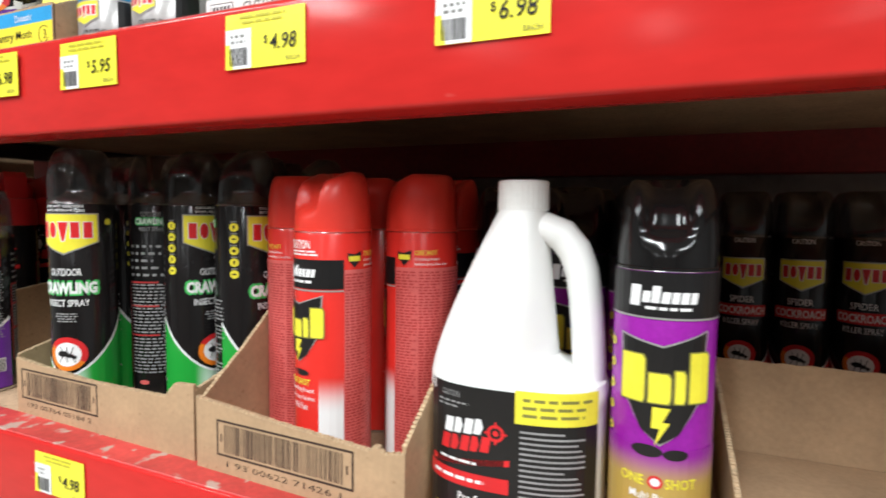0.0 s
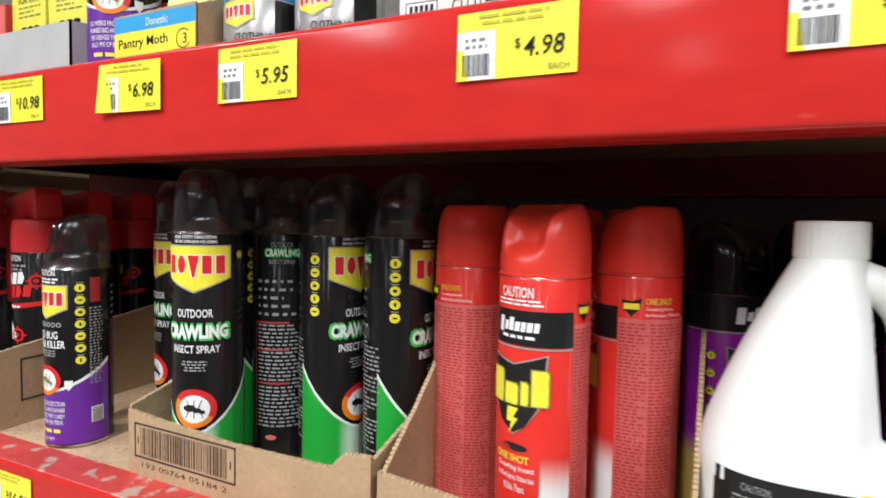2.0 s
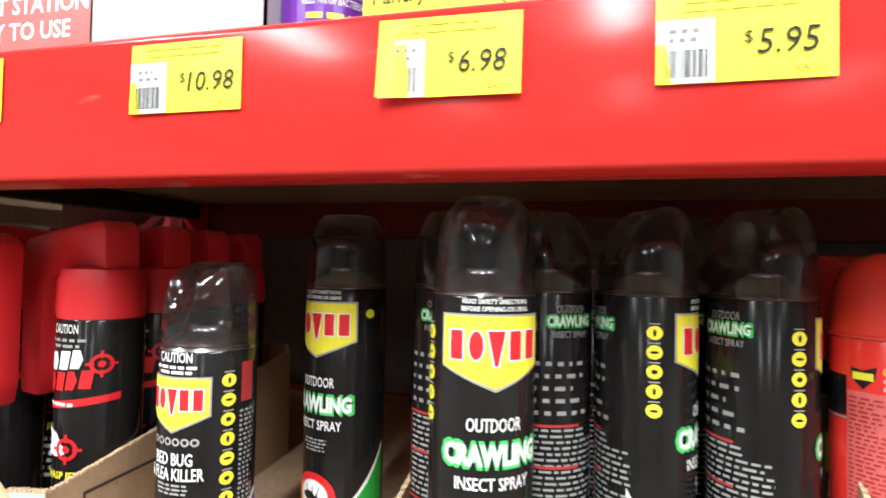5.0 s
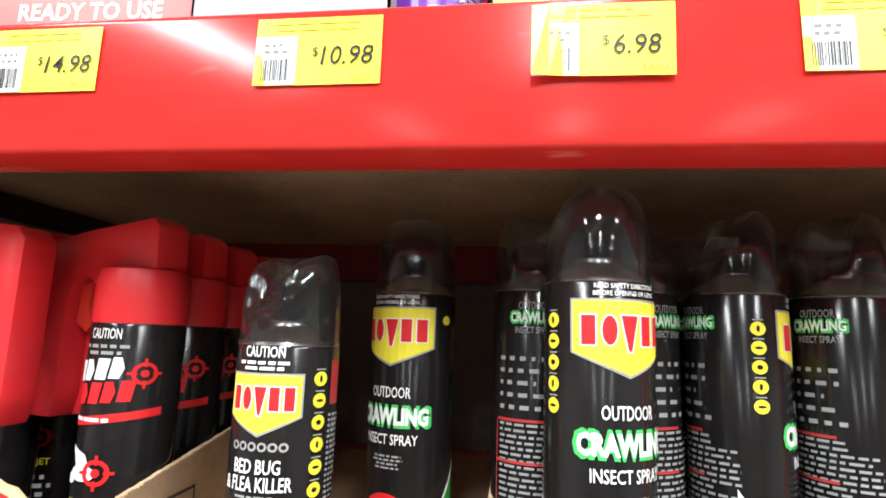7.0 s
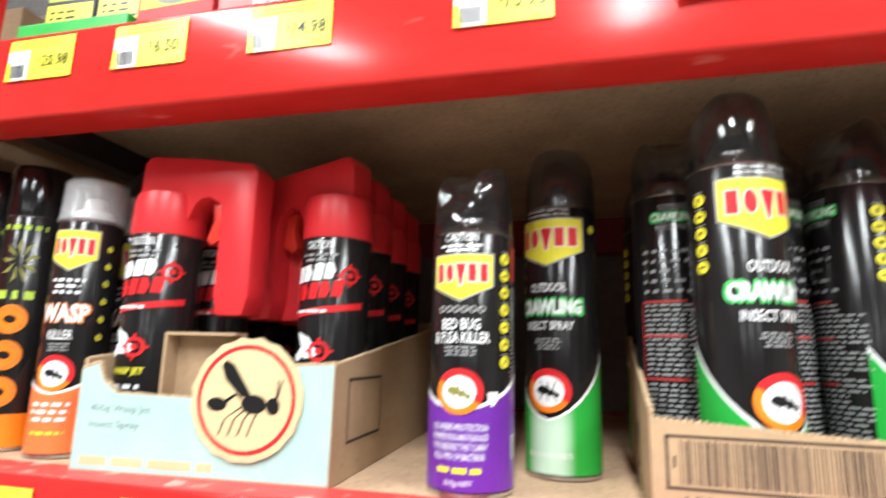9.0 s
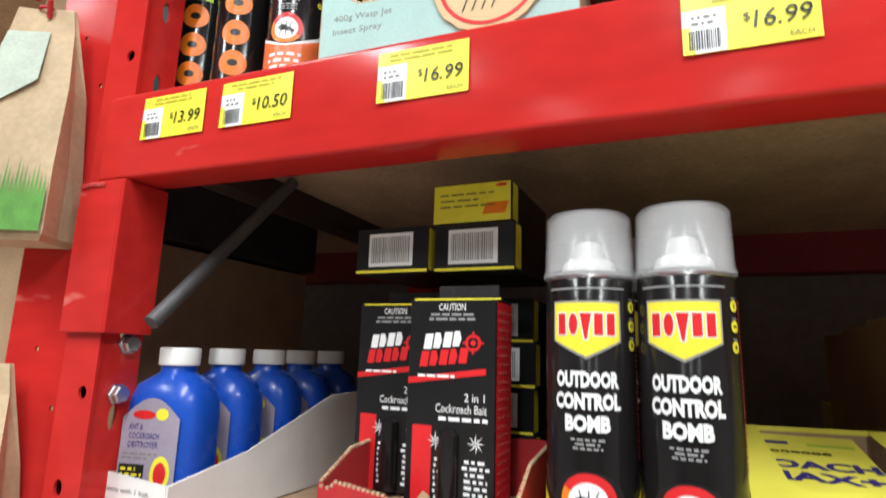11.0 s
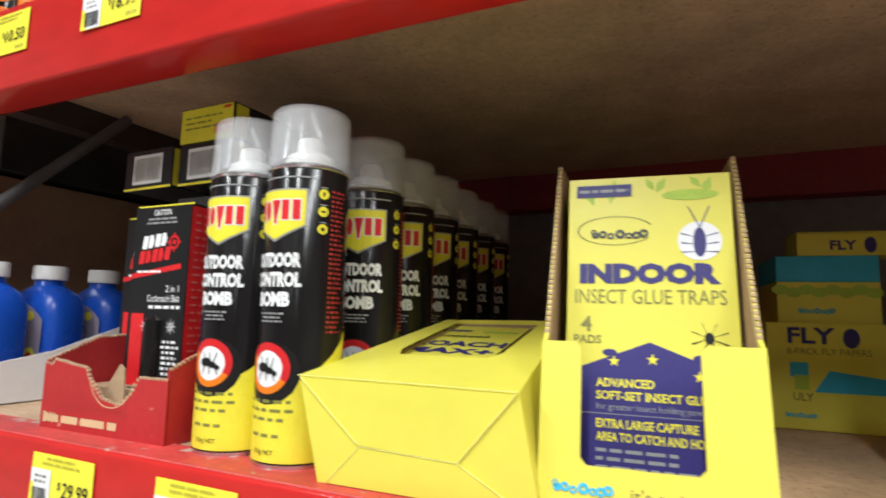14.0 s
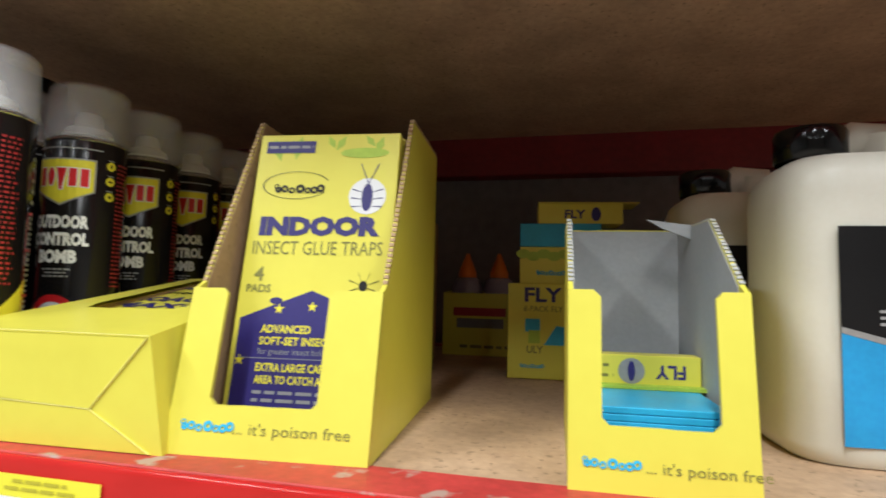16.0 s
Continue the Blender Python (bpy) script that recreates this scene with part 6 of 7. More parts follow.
def trap_pack():
    p = root("glue_trap_pack", "yellow card pack of indoor insect glue traps", "trap pack", None, "glue trap packs in the yellow box")
    w, h = 0.113, 0.226
    part("box", block(0, 0, 0.003, w, 0.012, h, 0.0005, 1), "card_yellow", p)
    a = Art()
    n = 9
    for i, (lx, lz, ll, an) in enumerate(((0.012, 0.004, 0.020, -70), (0.034, 0.002, 0.020, -100), (0.056, 0.002, 0.012, -60), (0.070, 0.002, 0.014, -120), (0.086, 0.002, 0.012, -50), (0.100, 0.003, 0.015, -110))):
        c, s = math.cos(radians(an)), math.sin(radians(an))
        a.poly("leaf_print", "leaf_ink", [(lx, h - lz), (lx + ll * 0.5 * c - ll * 0.22 * s, h - lz + ll * 0.5 * s + ll * 0.22 * c), (lx + ll * c, h - lz + ll * s), (lx + ll * 0.5 * c + ll * 0.22 * s, h - lz + ll * 0.5 * s - ll * 0.22 * c)], 1 + 0.1 * i)
    a.rect("dark_field", "navy_ink", 0.006, h - 0.016, 0.046, h - 0.006, 2)
    a.lines("field_lettering", "print_white", 0.008, 0.044, h - 0.013, h - 0.009, 1, 3, 0.6, 3)
    a.disc("green_field", "leaf_ink", 0.086, h - 0.0165, 0.019, 0.0042, 2)
    brand_swarm(a, 0.036, h - 0.046, 0.0064, "black_ink")
    a.ring("brand_loop", "black_ink", 0.034, h - 0.043, 0.0262, 0.0270, 3, 20, 330, 36, 0.42)
    a.disc("insect_disc", "white_ink", 0.091, h - 0.052, 0.0145, layer=2)
    a.disc("insect_print", "navy_ink", 0.091, h - 0.053, 0.0042, 0.0110, 3)
    for k in range(3):
        for s in (1, -1):
            a.poly("insect_print", "navy_ink", [(0.091, h - 0.050 - 0.005 * k), (0.091 + s * 0.012, h - 0.046 - 0.007 * k), (0.091 + s * 0.012, h - 0.047 - 0.007 * k)], 3.2)
    for s in (1, -1):
        a.poly("insect_print", "navy_ink", [(0.091, h - 0.042), (0.091 + s * 0.007, h - 0.026), (0.0917 + s * 0.007, h - 0.026), (0.0918, h - 0.042)], 3.1)
    a.text("title_lettering", "navy_ink", "INDOOR", 0.056, h - 0.076, 0.0155, 0.094, 2, 0.065)
    a.text("kind_lettering", "olive", "INSECT GLUE TRAPS", 0.056, h - 0.093, 0.0105, 0.100, 2, 0.0)
    a.text("count_lettering", "olive", "4", 0.014, h - 0.113, 0.011, None, 2, 0.02)
    a.text("count_lettering", "olive", "PADS", 0.015, h - 0.124, 0.006, None, 2, 0.02)
    a.disc("spider_print", "black_ink", 0.094, h - 0.121, 0.003, 0.004, 2)
    for k in range(8):
        an = 20 + 45 * k
        a.poly("spider_print", "black_ink", [(0.094, h - 0.121), (0.094 + 0.012 * math.cos(radians(an)), h - 0.121 + 0.011 * math.sin(radians(an))), (0.0945 + 0.012 * math.cos(radians(an + 4)), h - 0.121 + 0.011 * math.sin(radians(an + 4)))], 2.1 + 0.05 * k)
    for q in ((0.030, h - 0.133), (0.088, h - 0.135)):
        a.disc("gnat_print", "navy_ink", *q, 0.005, 0.0025, 2, 10)
    a.poly("house_print", "navy_ink", [(0.004, 0.004), (w - 0.004, 0.004), (w - 0.004, 0.080), (w * 0.50, 0.101), (0.004, 0.080)], 1)
    for sx, sz in ((0.033, 0.087), (0.058, 0.089), (0.087, 0.079), (0.008, 0.050), (0.104, 0.056)):
        a.poly("star_print", "yellow_ink", [(sx + (0.0042 if k % 2 == 0 else 0.0016) * math.sin(radians(36 * k)), sz + (0.0042 if k % 2 == 0 else 0.0016) * math.cos(radians(36 * k))) for k in range(10)], 2)
    for i, (s, ww) in enumerate((("ADVANCED", 0.044), ("SOFT-SET INSECT GLUE", 0.086))):
        a.text("claim_lettering", "yellow_ink", s, 0.021 + ww * 0.43, 0.0725 - 0.0085 * i, 0.0060, ww * 0.86, 2, 0.03)
    a.text("claim_small", "print_white", "for greater insect holding power", 0.057, 0.0560, 0.0056, 0.072, 2)
    for i, (s, ww) in enumerate((("EXTRA LARGE CAPTURE", 0.074), ("AREA TO CATCH AND HOLD", 0.086))):
        a.text("claim_lettering", "yellow_ink", s, 0.021 + ww * 0.43, 0.0455 - 0.0085 * i, 0.0060, ww * 0.86, 2, 0.03)
    a.lines("claim_small", "print_white", 0.021, 0.094, 0.0150, 0.031, 3, 5, 0.42, 2, word=(0.06, 0.18))
    for z in (0.0515, 0.0110):
        a.rect("rule", "print_white", 0.008, z, w - 0.010, z + 0.0005, 2)
    a.lay(p)
    return p


pack = trap_pack()
for i in range(6):
    lean = pose(-0.1515 - 0.0012 * i, 0.073 + 0.0145 * i, Cz + 0.0032, -11, 0, 5.5)
    if i == 0:
        pack.matrix_basis = lean
    else:
        copy_thing(pack, lean)
fb = notched_box("display_box", "yellow notched display box nearly empty with grey inside", pose(0.0845, 0.053, Cz, 0, 0, 2), 0.0955, 0.170, 0.107, 0.156, 0.160, (0.018, 0.078, 0.034), "card_grey", 35)
a = Art()
brand_swarm(a, 0.022, 0.0155, 0.0048, "cyan_ink")
a.text("slogan_lettering", "olive", "... it's poison free", 0.070, 0.0140, 0.0075, 0.060, 2)
a.lay(fb)
bow(fb, 0.107, 0.014)
part("bent_flap", prism([(0.060, 0.163), (0.096, 0.158), (0.097, 0.146), (0.072, 0.156)], 0.120, 0.1215), "card_grey", fb, "creased grey flap")


def flat_pack(i):
    p = root("fly_trap_pack", "thin blue and yellow fly trap pack lying flat", "trap pack", pose(0.0890, 0.066, Cz + 0.0028 + 0.0042 * i, 0, 0, 3), "fly trap packs lying flat")
    part("box", block(0, 0, 0, 0.084, 0.125, 0.004, 0.0005, 1), "cyan_ink", p)
    return p


for i in range(9):
    flat_pack(i)
lp = root("fly_trap_pack", "yellow fly trap pack leaning upside down", "trap pack", pose(0.0865, 0.141, Cz + 0.0408, 0, 0, 3))
part("box", block(0, 0, 0, 0.086, 0.020, 0.022, 0.0005, 1), "card_yellow", lp)
part("green_edge", block(0, -0.010, -0.0001, 0.088, 0.0, 0.0022), "leaf_ink", lp)
a = Art()
a.text("title_lettering", "navy_ink", "FLY", 0.066, 0.011, 0.0095, 0.020, 1, 0.03, 0, 180)
a.disc("insect_disc", "print_white", 0.040, 0.011, 0.009, 0.009, 1)
a.disc("insect_print", "navy_ink", 0.040, 0.011, 0.0025, 0.007, 2)
a.lines("small_print", "olive", 0.006, 0.028, 0.004, 0.018, 2, 4, 0.3, 1)
a.lay(lp)


# ---- fly paper box further back ----
def fly_box():
    b = root("fly_trap_box", "yellow and blue carton of fly papers", "carton", pose(0.004, 0.430, Cz, 0, 0, 4))
    part("box", block(0.014, 0.010, 0, 0.115, 0.12, 0.165, 0.0008, 1), "card_yellow", b)
    part("sleeve", block(0, 0, 0, 0.128, 0.13, 0.118, 0.0008, 1), "card_yellow", b)
    part("blue_top", block(0.014, 0.010, 0.1652, 0.115, 0.12, 0.195, 0.0008, 1), "cyan_ink", b)
    a = Art()
    for i in range(8):
        a.disc("leaf_print", "leaf_ink", 0.018 + 0.013 * i, 0.156 - 0.003 * (i % 2), 0.009, 0.006, 1 + 0.1 * i, 10)
    brand_swarm(a, 0.052, 0.132, 0.0058, "cyan_ink")
    a.lay(b, Matrix.Translation((0, 0.0097, 0)))
    a = Art()
    a.text("title_lettering", "navy_ink", "FLY", 0.044, 0.104, 0.018, 0.046, 1, 0.03)
    a.disc("insect_print", "navy_ink", 0.082, 0.102, 0.008, 0.011, 1)
    a.text("kind_lettering", "olive", "8-PACK FLY PAPERS", 0.060, 0.0865, 0.007, 0.080, 1)
    a.rect("blue_panel", "cyan_ink", 0.022, 0.058, 0.040, 0.074, 1), a.poly("blue_panel", "cyan_ink", [(0.045, 0.042), (0.12, 0.042), (0.12, 0.058), (0.06, 0.066)], 1)
    a.rect("green_panel", "leaf_ink", 0.026, 0.044, 0.040, 0.060, 2)
    a.text("kind_lettering", "olive", "ULY", 0.034, 0.036, 0.009, 0.020, 1, 0.02)
    brand_swarm(a, 0.030, 0.016, 0.0048, "cyan_ink")
    a.lay(b)
    return b


fly_box()
tp2 = root("fly_trap_pack", "small yellow pack lying on the fly carton", "trap pack", pose(0.040, 0.442, Cz + 0.1953, 0, 0, 6))
part("box", block(0, 0, 0, 0.105, 0.05, 0.026, 0.0005, 1), "card_yellow", tp2)
part("lid_flap", block(0.0, -0.002, 0.0262, 0.125, 0.052, 0.0272), "card_yellow", tp2)
a = Art()
a.text("title_lettering", "navy_ink", "FLY", 0.046, 0.012, 0.011, 0.026, 1, 0.03)
a.disc("insect_print", "navy_ink", 0.072, 0.012, 0.006, 0.009, 1)
a.lay(tp2)


def lure_bottle():
    b = root("lure_bottle", "small white bottle with pointed orange tip", "bottle", None, "lure bottles at the back")
    part("body", lathe([(0, 0), (0.026, 0), (0.027, 0.004), (0.027, 0.108), (0.022, 0.124), (0.012, 0.130), (0.012, 0.136), (0, 0.136)], 24), "label_mauve", b, "", True)
    part("tip", lathe([(0.016, 0.128), (0.016, 0.136), (0.003, 0.170), (0, 0.171)], 20), "orange_ink", b, "pointed orange nozzle", True)
    return b


lt = tray("display_tray", "yellow display tray of small bottles in the shade", "display box", pose(-0.135, 0.660, Cz, 0, 0, 0), 0.125, 0.10, [(0, 0.104), (0.125, 0.104)], [(0, 0.104), (0.10, 0.11)], 0.11, "card_yellow", "card_yellow", 0.0025, 0.0003, 40, edge="card_yellow")
a = Art()
a.rect("red_print", "dull_red_ink", 0.018, 0.066, 0.108, 0.080, 1)
a.rect("grey_print", "grey_ink", 0.024, 0.046, 0.104, 0.062, 1)
a.lines("small_print", "olive", 0.03, 0.115, 0.010, 0.020, 1, 4, 0.5, 1)
a.lay(lt)
place(lure_bottle(), [(-0.100, 0.692, Cz + 0.0035, 0), (-0.044, 0.692, Cz + 0.0035, 0)])
# tall dark carton stack behind the glue trap box
for i in range(3):
    cc = root("dark_carton", "dark cardboard carton in the shade behind the display box", "carton", pose(-0.165 + 0.004 * i, 0.272 + 0.11 * i, Cz, 0, 0, 2))
    part("box", block(0, 0, 0, 0.082 - 0.026 * i, 0.10, 0.222 - 0.004 * i, 0.001, 1), "kraft_in", cc)
    part("tape", block(0.010, -0.0004, 0.06, 0.024, 0.1004, 0.2224 - 0.004 * i), "kraft", cc)


# ---- goods on the top shelf, seen from below ----
def upper_goods():
    gt = root("display_tray", "pale grey card tray with yellow rat bait packs", "display box", pose(-0.395, 0.030, Az))
    part("front_panel", panel([(0, 0.058), (0.148, 0.058)], 0.002, Matrix(), 0.0003, 3), "card_grey", gt)
    part("side_panel", panel([(0, 0.058), (0.22, 0.09)], 0.002, Matrix.Translation((0.148, 0, 0)) @ Matrix.Rotation(radians(90), 4, "Z"), 0.0003, 4), "card_grey", gt)
    part("side_panel", panel([(0, 0.058), (0.22, 0.09)], 0.002, Matrix.Translation((0.002, 0, 0)) @ Matrix.Rotation(radians(90), 4, "Z"), 0.0003, 4), "card_grey", gt)
    part("base", block(0.0005, 0.001, 0, 0.1475, 0.22, 0.002), "card_grey", gt)
    for i in range(2):
        p = root("rat_bait_pack", "yellow bait pack with black drawings", "bait pack", pose(-0.388 + 0.070 * i, 0.050, Az + 0.002, 0, 0, 3 * i), "rat bait packs")
        part("box", block(0, 0, 0, 0.064, 0.15, 0.170, 0.001, 1), "card_yellow", p)
        a = Art()
        a.text("kind_lettering", "black_ink", "FOR RATS", 0.034, 0.100, 0.008, 0.040, 1, 0.01)
        a.lines("small_print", "olive", 0.014, 0.056, 0.078, 0.094, 3, 4, 0.4, 1)
        for k in range(3):
            a.disc("mouse_print", "black_ink", 0.024 + 0.012 * k, 0.066, 0.006, 0.003, 1, 10)
        a.rect("black_field", "black_ink", 0.010, 0.108, 0.056, 0.150, 1)
        a.lay(p)
    place(bug_can(), [(-0.222, 0.076, Az, 30), (-0.288 + 0.02, 0.150, Az, 60), (-0.215, 0.150, Az, 20)])
    mt = tray("display_tray", "yellow and blue tray of pantry moth traps", "display box", pose(-0.176, 0.030, Az, 0, 0, 0), 0.114, 0.22, [(0, 0.050), (0.114, 0.052)], [(0, 0.050), (0.05, 0.075), (0.22, 0.13)], 0.13, "kraft", "kraft_in", 0.0025, 0.0005, 50)
    a = Art()
    a.rect("yellow_front", "yellow_ink", 0.0005, 0.001, 0.1135, 0.034, 1)
    a.rect("blue_band", "blue_ink", 0.0005, 0.034, 0.1135, 0.0495, 1)
    a.text("band_lettering", "white_ink", "Domestic", 0.062, 0.0415, 0.008, 0.030, 2)
    a.text("title_lettering", "black_ink", "Pantry Moth", 0.042, 0.0215, 0.0120, 0.070, 2, 0.01)
    a.lines("small_print", "dull_red_ink", 0.008, 0.06, 0.002, 0.010, 1, 4, 0.7, 2)
    a.ring("count_ring", "black_ink", 0.098, 0.020, 0.0085, 0.0095, 2, 40, 330)
    a.text("count_lettering", "black_ink", "3", 0.100, 0.020, 0.010, None, 2)
    a.lay(mt)
    for i in range(2):
        p = root("moth_trap_pack", "yellow and blue pantry moth trap pack", "trap pack", pose(-0.150 + 0.03 * i, 0.060 + 0.05 * i, Az + 0.004, -10, 0, 4), "pantry moth packs")
        part("box", block(0, 0, 0, 0.098, 0.020, 0.140, 0.0008, 1), "yellow_ink", p)
        a = Art()
        a.text("title_lettering", "black_ink", "Pantry", 0.046, 0.082, 0.016, 0.062, 1, 0.015, 0.1)
        a.text("title_lettering", "black_ink", "Moth", 0.060, 0.060, 0.016, 0.046, 1, 0.015, 0.1)
        a.rect("blue_mark", "blue_ink", 0.010, 0.054, 0.034, 0.066, 1)
        a.lay(p)
    for x in (-0.018, 0.068):
        c = root("moth_killer_tub", "silver and black tub with blue lid", "tub", pose(x, 0.078, Az), "moth killer tubs")
        part("body", lathe([(0, 0), (0.040, 0), (0.041, 0.003), (0.041, 0.050), (0.039, 0.053), (0, 0.053)], 36), "silver_ink", c, "", True)
        part("lid", lathe([(0.0390, 0.052), (0.0402, 0.053), (0.0402, 0.064), (0.037, 0.067), (0, 0.067)], 36), "blue_ink", c, "pale blue lid", True)
        a = Art()
        a.rect("black_sides", "black_ink", -0.060, 0.001, -0.036, 0.050, 1), a.rect("black_side", "black_ink", 0.036, 0.001, 0.060, 0.050, 1)
        badge(a, 0, 0.025, 0.049, 0.034)
        a.text("kind_lettering", "black_ink", "CLOTHING", 0.016, 0.0160, 0.0070, 0.036, 2, 0.01)
        a.text("kind_lettering", "black_ink", "MOTH KILLER", 0.016, 0.0070, 0.0070, 0.040, 2, 0.01)
        a.lines("range_print", "navy_ink", -0.034, -0.008, 0.010, 0.020, 1, 5, 0.6, 2)
        a.lay(c, None, 0.041, base=0.041)
    for i, x in enumerate((0.148, 0.262, 0.376, 0.490)):
        c = root("moth_ball_box", "white carton of clothing moth repellent lying flat", "carton", pose(x, 0.045 + 0.006 * (i % 2), Az, 0, 0, 2 - 3 * (i % 2)), "white moth cartons")
        part("box", block(0, 0, 0, 0.106, 0.15, 0.030, 0.0008, 1), "card_white", c)
        part("upper_box", block(0.006, 0.006, 0.0304, 0.104, 0.14, 0.058, 0.0008, 1), "pale_green" if i % 2 == 0 else "card_white", c)
        a = Art()
        a.text("kind_lettering", "black_ink", "CLOTHING", 0.072, 0.019, 0.0095, 0.052, 1, 0.01)
        a.rect("brand_field", "black_ink", 0.006, 0.012, 0.034, 0.025, 1), a.rect("brand_blank", "white_ink", 0.007, 0.013, 0.033, 0.024, 2)
        for k in range(5):
            a.rect("brand_mark", "black_ink", 0.0095 + 0.0045 * k, 0.015, 0.0125 + 0.0045 * k, 0.022, 3)
        a.lines("small_print", "grey_ink", 0.046, 0.10, 0.003, 0.010, 1, 4, 0.6, 1)
        a.lay(c)
    bt = root("bait_station_box", "faded red carton reading bait station ready to use", "carton", pose(-0.585, 0.036, Az, 0, 0, 2))
    part("box", block(0, 0, 0, 0.198, 0.16, 0.100, 0.0012, 2), "card_red", bt)
    a = Art()
    a.rect("pink_front", "pink_ink", 0.002, 0.002, 0.196, 0.098, 1)
    for i, s in enumerate(("1KG BAIT STATION", "READY TO USE")):
        a.text("title_lettering", "white_ink", s, 0.100, 0.052 - 0.021 * i, 0.0145, 0.150 if i == 0 else 0.118, 2, 0.02)
    a.lines("small_print", "dull_red_ink", 0.02, 0.18, 0.006, 0.018, 2, 4, 0.4, 2)
    a.lay(bt)
    b2 = root("bait_station_box", "faded red and yellow bait station carton", "carton", pose(-0.690, 0.040, Az, 0, 0, -2))
    part("box", block(0, 0, 0, 0.098, 0.15, 0.130, 0.0012, 2), "card_red", b2)
    a = Art()
    a.rect("yellow_field", "leaf_ink", 0.004, 0.040, 0.094, 0.126, 1)
    a.disc("mouse_print", "grey_ink", 0.050, 0.052, 0.026, 0.010, 2), a.disc("mouse_print", "white_ink", 0.045, 0.058, 0.016, 0.008, 3)
    a.text("kind_lettering", "dull_red_ink", "BAIT STATION", 0.050, 0.022, 0.010, 0.080, 1, 0.01)
    a.lay(b2)
    gb = root("green_carton", "bright green carton on the top shelf", "carton", pose(-0.850, 0.036, Az, 0, 0, 1))
    part("box", block(0, 0, 0, 0.150, 0.15, 0.040, 0.0012, 2), "green_ink", gb)
    a = Art()
    a.lines("small_print", "white_ink", 0.10, 0.135, 0.012, 0.026, 2, 4, 0.5, 1)
    a.lay(gb)
    for i in range(2):
        p = root("rat_bait_pack", "black and yellow bait pack on the green carton", "bait pack", pose(-0.845 + 0.076 * i, 0.060, Az + 0.0402, 0, 0, 2), "packs on the green carton")
        part("box", block(0, 0, 0, 0.070, 0.12, 0.110, 0.001, 1), "dark_goods", p)
        a = Art()
        a.rect("yellow_field", "yellow_ink", 0.003, 0.004, 0.067, 0.040, 1), a.rect("green_field", "leaf_ink", 0.003, 0.045, 0.067, 0.060, 1)
        a.lines("small_print", "black_ink", 0.008, 0.060, 0.010, 0.034, 3, 5, 0.4, 2)
        a.lay(p)


upper_goods()


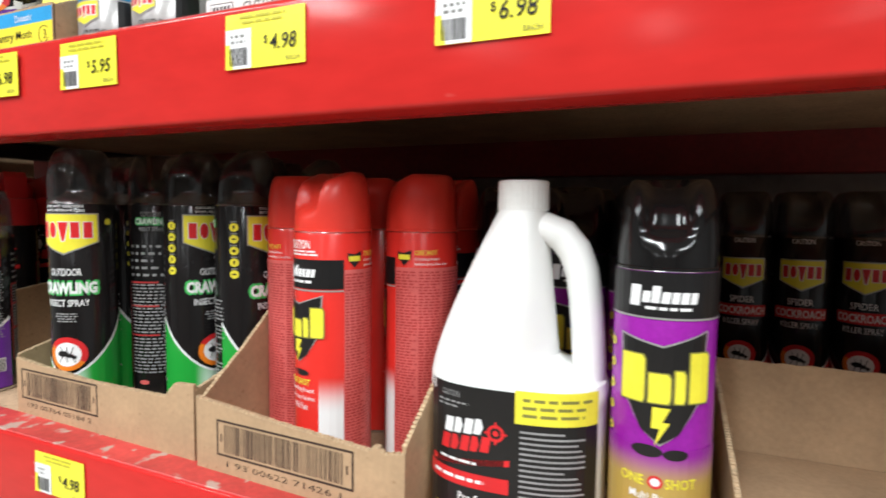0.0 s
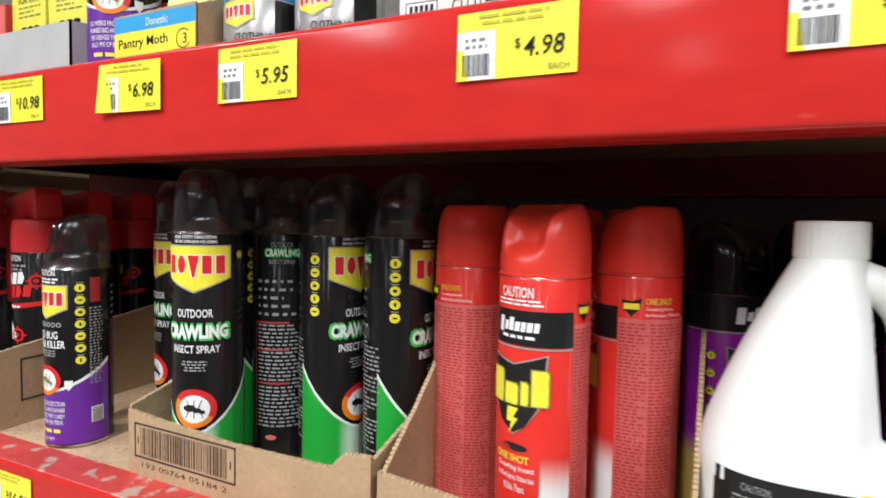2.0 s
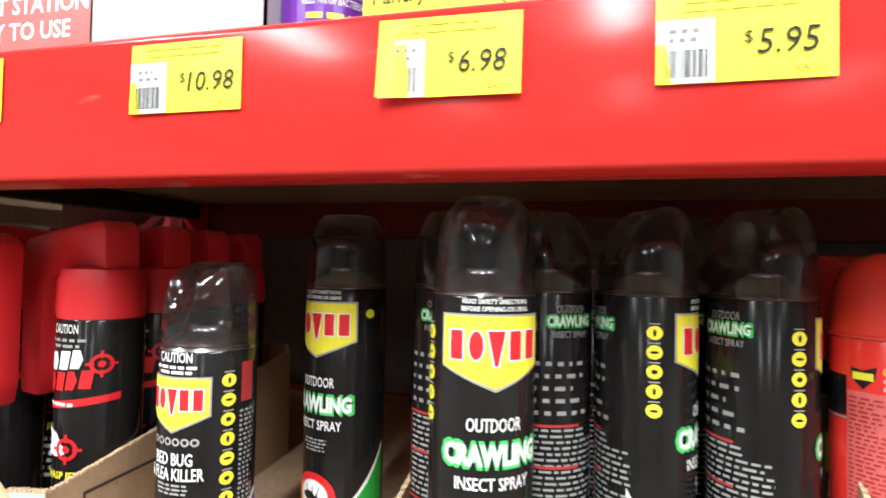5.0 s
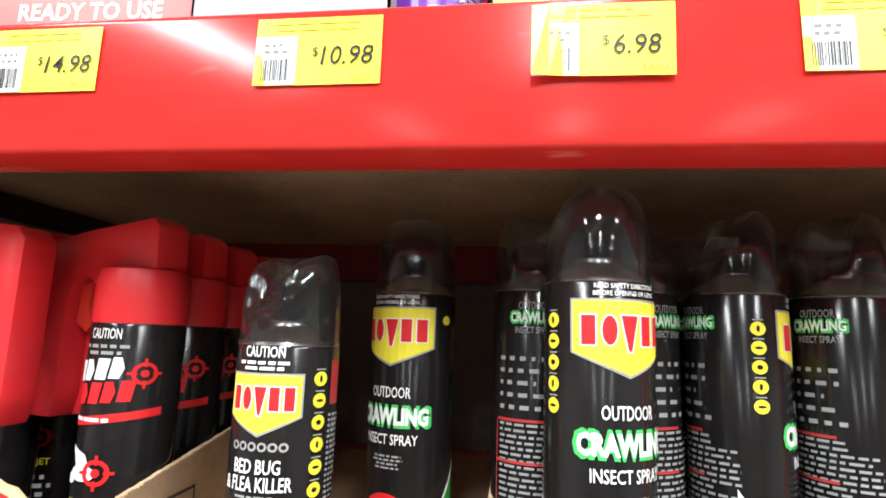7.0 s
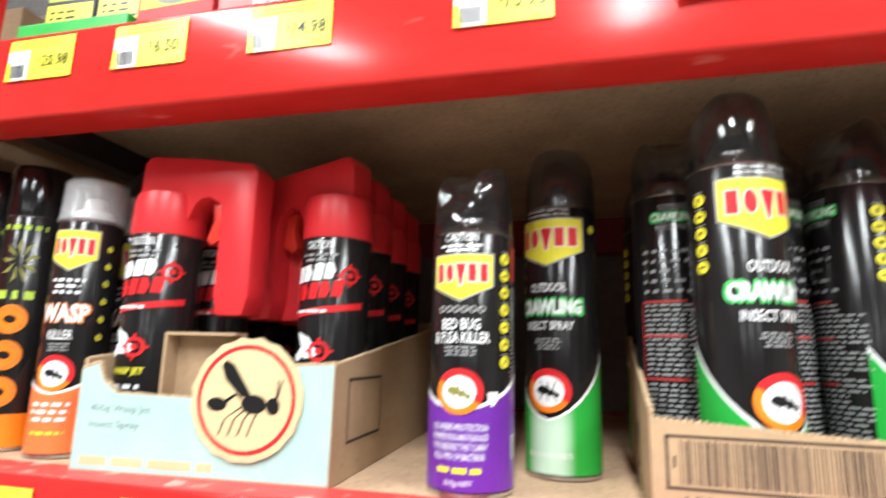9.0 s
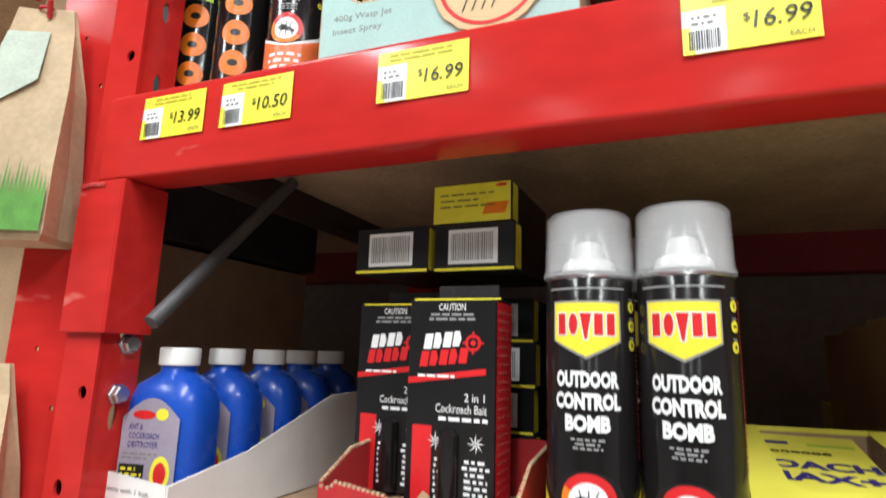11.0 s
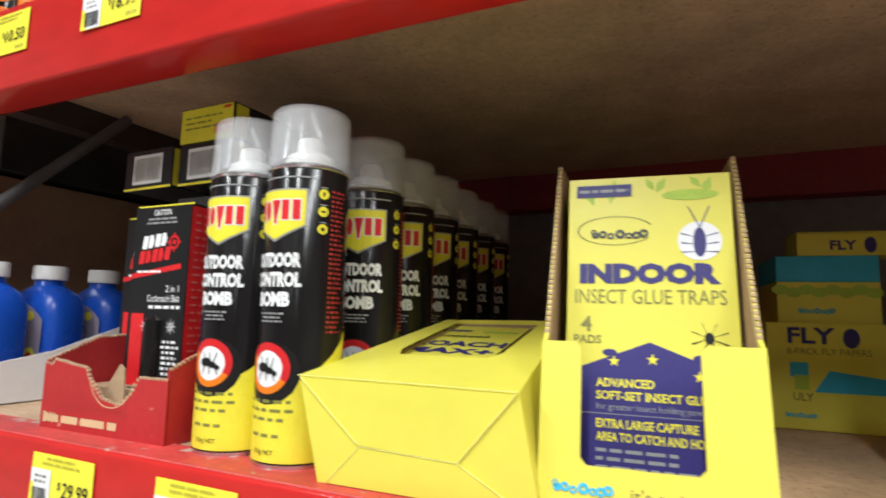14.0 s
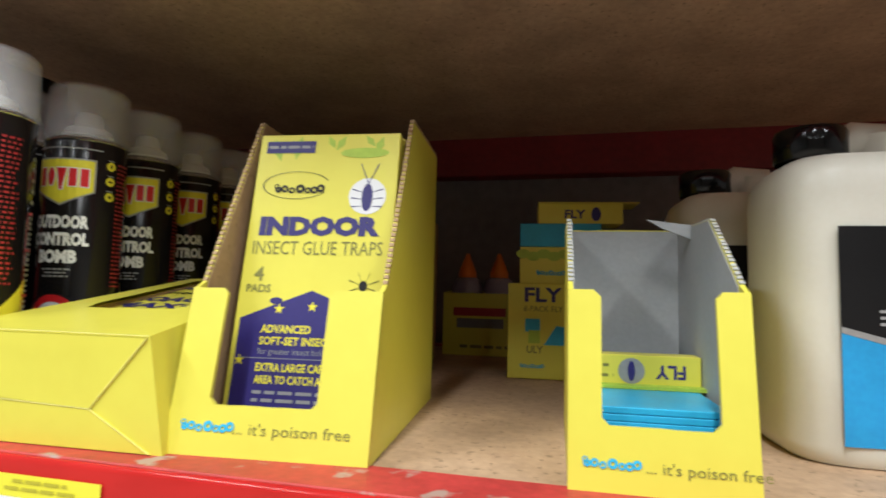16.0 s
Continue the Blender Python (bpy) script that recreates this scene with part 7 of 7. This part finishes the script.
# ---- paper bags on clips left of the post ----
def paper_bag(x, y, top, turn):
    b = root("paper_bag", "brown paper bag with green grass print hanging on a red clip", "paper bag", pose(x, y, top, 0, 0, turn), "hanging paper bags")
    bm = bmesh.new()
    prof = [(0.0, 0.030, 0.003), (-0.03, 0.036, 0.004), (-0.10, 0.047, 0.016), (-0.19, 0.053, 0.026), (-0.262, 0.055, 0.030), (-0.268, 0.050, 0.026)]
    rings = []
    rng = random.Random(int(top * 100))
    for z, w, d in prof:
        pts = [(-w, -d), (-w * 0.3, -d * 1.1), (w * 0.35, -d * 0.95), (w, -d), (w * 0.93, 0), (w, d), (0, d), (-w, d), (-w * 0.93, 0)]
        rings.append([bm.verts.new((px + rng.uniform(-0.0015, 0.0015), py + rng.uniform(-0.002, 0.002), z)) for px, py in pts])
    for p, q in zip(rings, rings[1:]):
        for i in range(len(p)):
            j = (i + 1) % len(p)
            bm.faces.new((p[i], q[i], q[j], p[j]))
    bm.faces.new(rings[-1])
    bm.faces.new(list(reversed(rings[0])))
    bmesh.ops.recalc_face_normals(bm, faces=bm.faces[:])
    part("bag", bm, "paper_bag", b, "creased brown paper")

    def face(u, z, k):
        """A place on the bag's front at height z."""
        for (z0, w0, d0), (z1, w1, d1) in zip(prof, prof[1:]):
            if z1 <= z <= z0:
                f = (z - z0) / (z1 - z0)
                w, d = w0 + (w1 - w0) * f, d0 + (d1 - d0) * f
                return (u * w, -d * 1.12 - 0.0016 - 0.0003 * k, z)
        return (u * 0.05, -0.034, z)
    g = bmesh.new()
    n = 26
    tops = [-0.205 + 0.028 * rng.random() for _ in range(n + 1)]
    for i in range(n):
        u0, u1 = -0.98 + 1.96 * i / n, -0.98 + 1.96 * (i + 1) / n
        z = tops[i]
        g.faces.new([g.verts.new(face(u, zz, 1)) for u, zz in ((u0, -0.260), (u1, -0.260), (u1, -0.225), ((u0 + u1) / 2, z), (u0, -0.225))])
    part("grass_print", g, "bag_green", b)
    s = bmesh.new()
    for i in range(8):
        u0, u1 = -0.95 + 0.16 * i, -0.95 + 0.16 * (i + 1)
        s.faces.new([s.verts.new(face(u, zz, 1)) for u, zz in ((u0, -0.14 + 0.006 * i), (u1, -0.134 + 0.006 * i), (u1, -0.03), (u0, -0.03))])
    part("sky_print", s, "bag_teal", b)
    t = bmesh.new()
    for r in range(4):
        z = -0.150 - 0.010 * r
        for q in range(5):
            u0 = -0.75 + 0.24 * q
            t.faces.new([t.verts.new(face(u, zz, 2)) for u, zz in ((u0, z), (u0 + 0.18, z), (u0 + 0.18, z + 0.004), (u0, z + 0.004))])
    part("small_print", t, "grey_ink", b)
    part("clip", tube([(0.006, -0.004, -0.012), (0.010, -0.012, 0.004), (0.0, -0.012, 0.018), (-0.012, -0.002, 0.012), (-0.03, 0.010, 0.030)], 0.0028, 8), "clip_red", b, "red plastic hook", True)
    part("eyelet", lathe([(0.006, -0.001), (0.009, -0.001), (0.009, 0.001), (0.006, 0.001), (0.006, -0.001)], 16), "clip_red", b)
    for v in b.children[-1].data.vertices:
        x0, y0, z0 = v.co
        v.co = (x0, z0 - 0.005, y0 - 0.014)
    return b


paper_bag(-1.010, -0.030, 1.535, 24)
paper_bag(-1.020, -0.030, 1.145, 24)
cs = root("clip_strip", "red plastic strip carrying hanging bags", "clip strip", pose(-1.035, 0.012, 0.9))
part("strip", block(-0.012, 0, 0, 0.012, 0.003, 0.90, 0.0008, 1), "clip_red", cs)
# shaded goods of the next bay
for i in range(4):
    nb = root("stacked_carton", "brown carton in the shaded next bay", "carton", pose(-1.42 + 0.02 * i, 0.16, 0.6 + 0.36 * i), "cartons of the next bay")
    part("box", block(0, 0, 0, 0.34, 0.4, 0.355, 0.003, 2), "kraft_in" if i % 2 else "dark_goods", nb)
    part("tape", block(0.15, -0.0006, 0.0, 0.20, 0.4006, 0.3552), "kraft", nb)
# carton that carries the next bay's stack
st = root("pallet_carton", "large brown carton standing on the floor", "carton", pose(-1.46, 0.10, 0.0))
part("box", block(0, 0, 0, 0.46, 0.6, 0.598, 0.004, 2), "kraft_in", st)
part("tape", block(0.20, -0.0006, 0.0, 0.26, 0.6006, 0.5985), "kraft", st)

# ---- bring the rack and its goods to true size ----
for ob in list(scene.objects):
    if ob.parent is None and ob.type in {"EMPTY", "MESH"} and ob.get("kind", "") != "structure":
        ob.matrix_basis = TRUE @ ob.matrix_basis
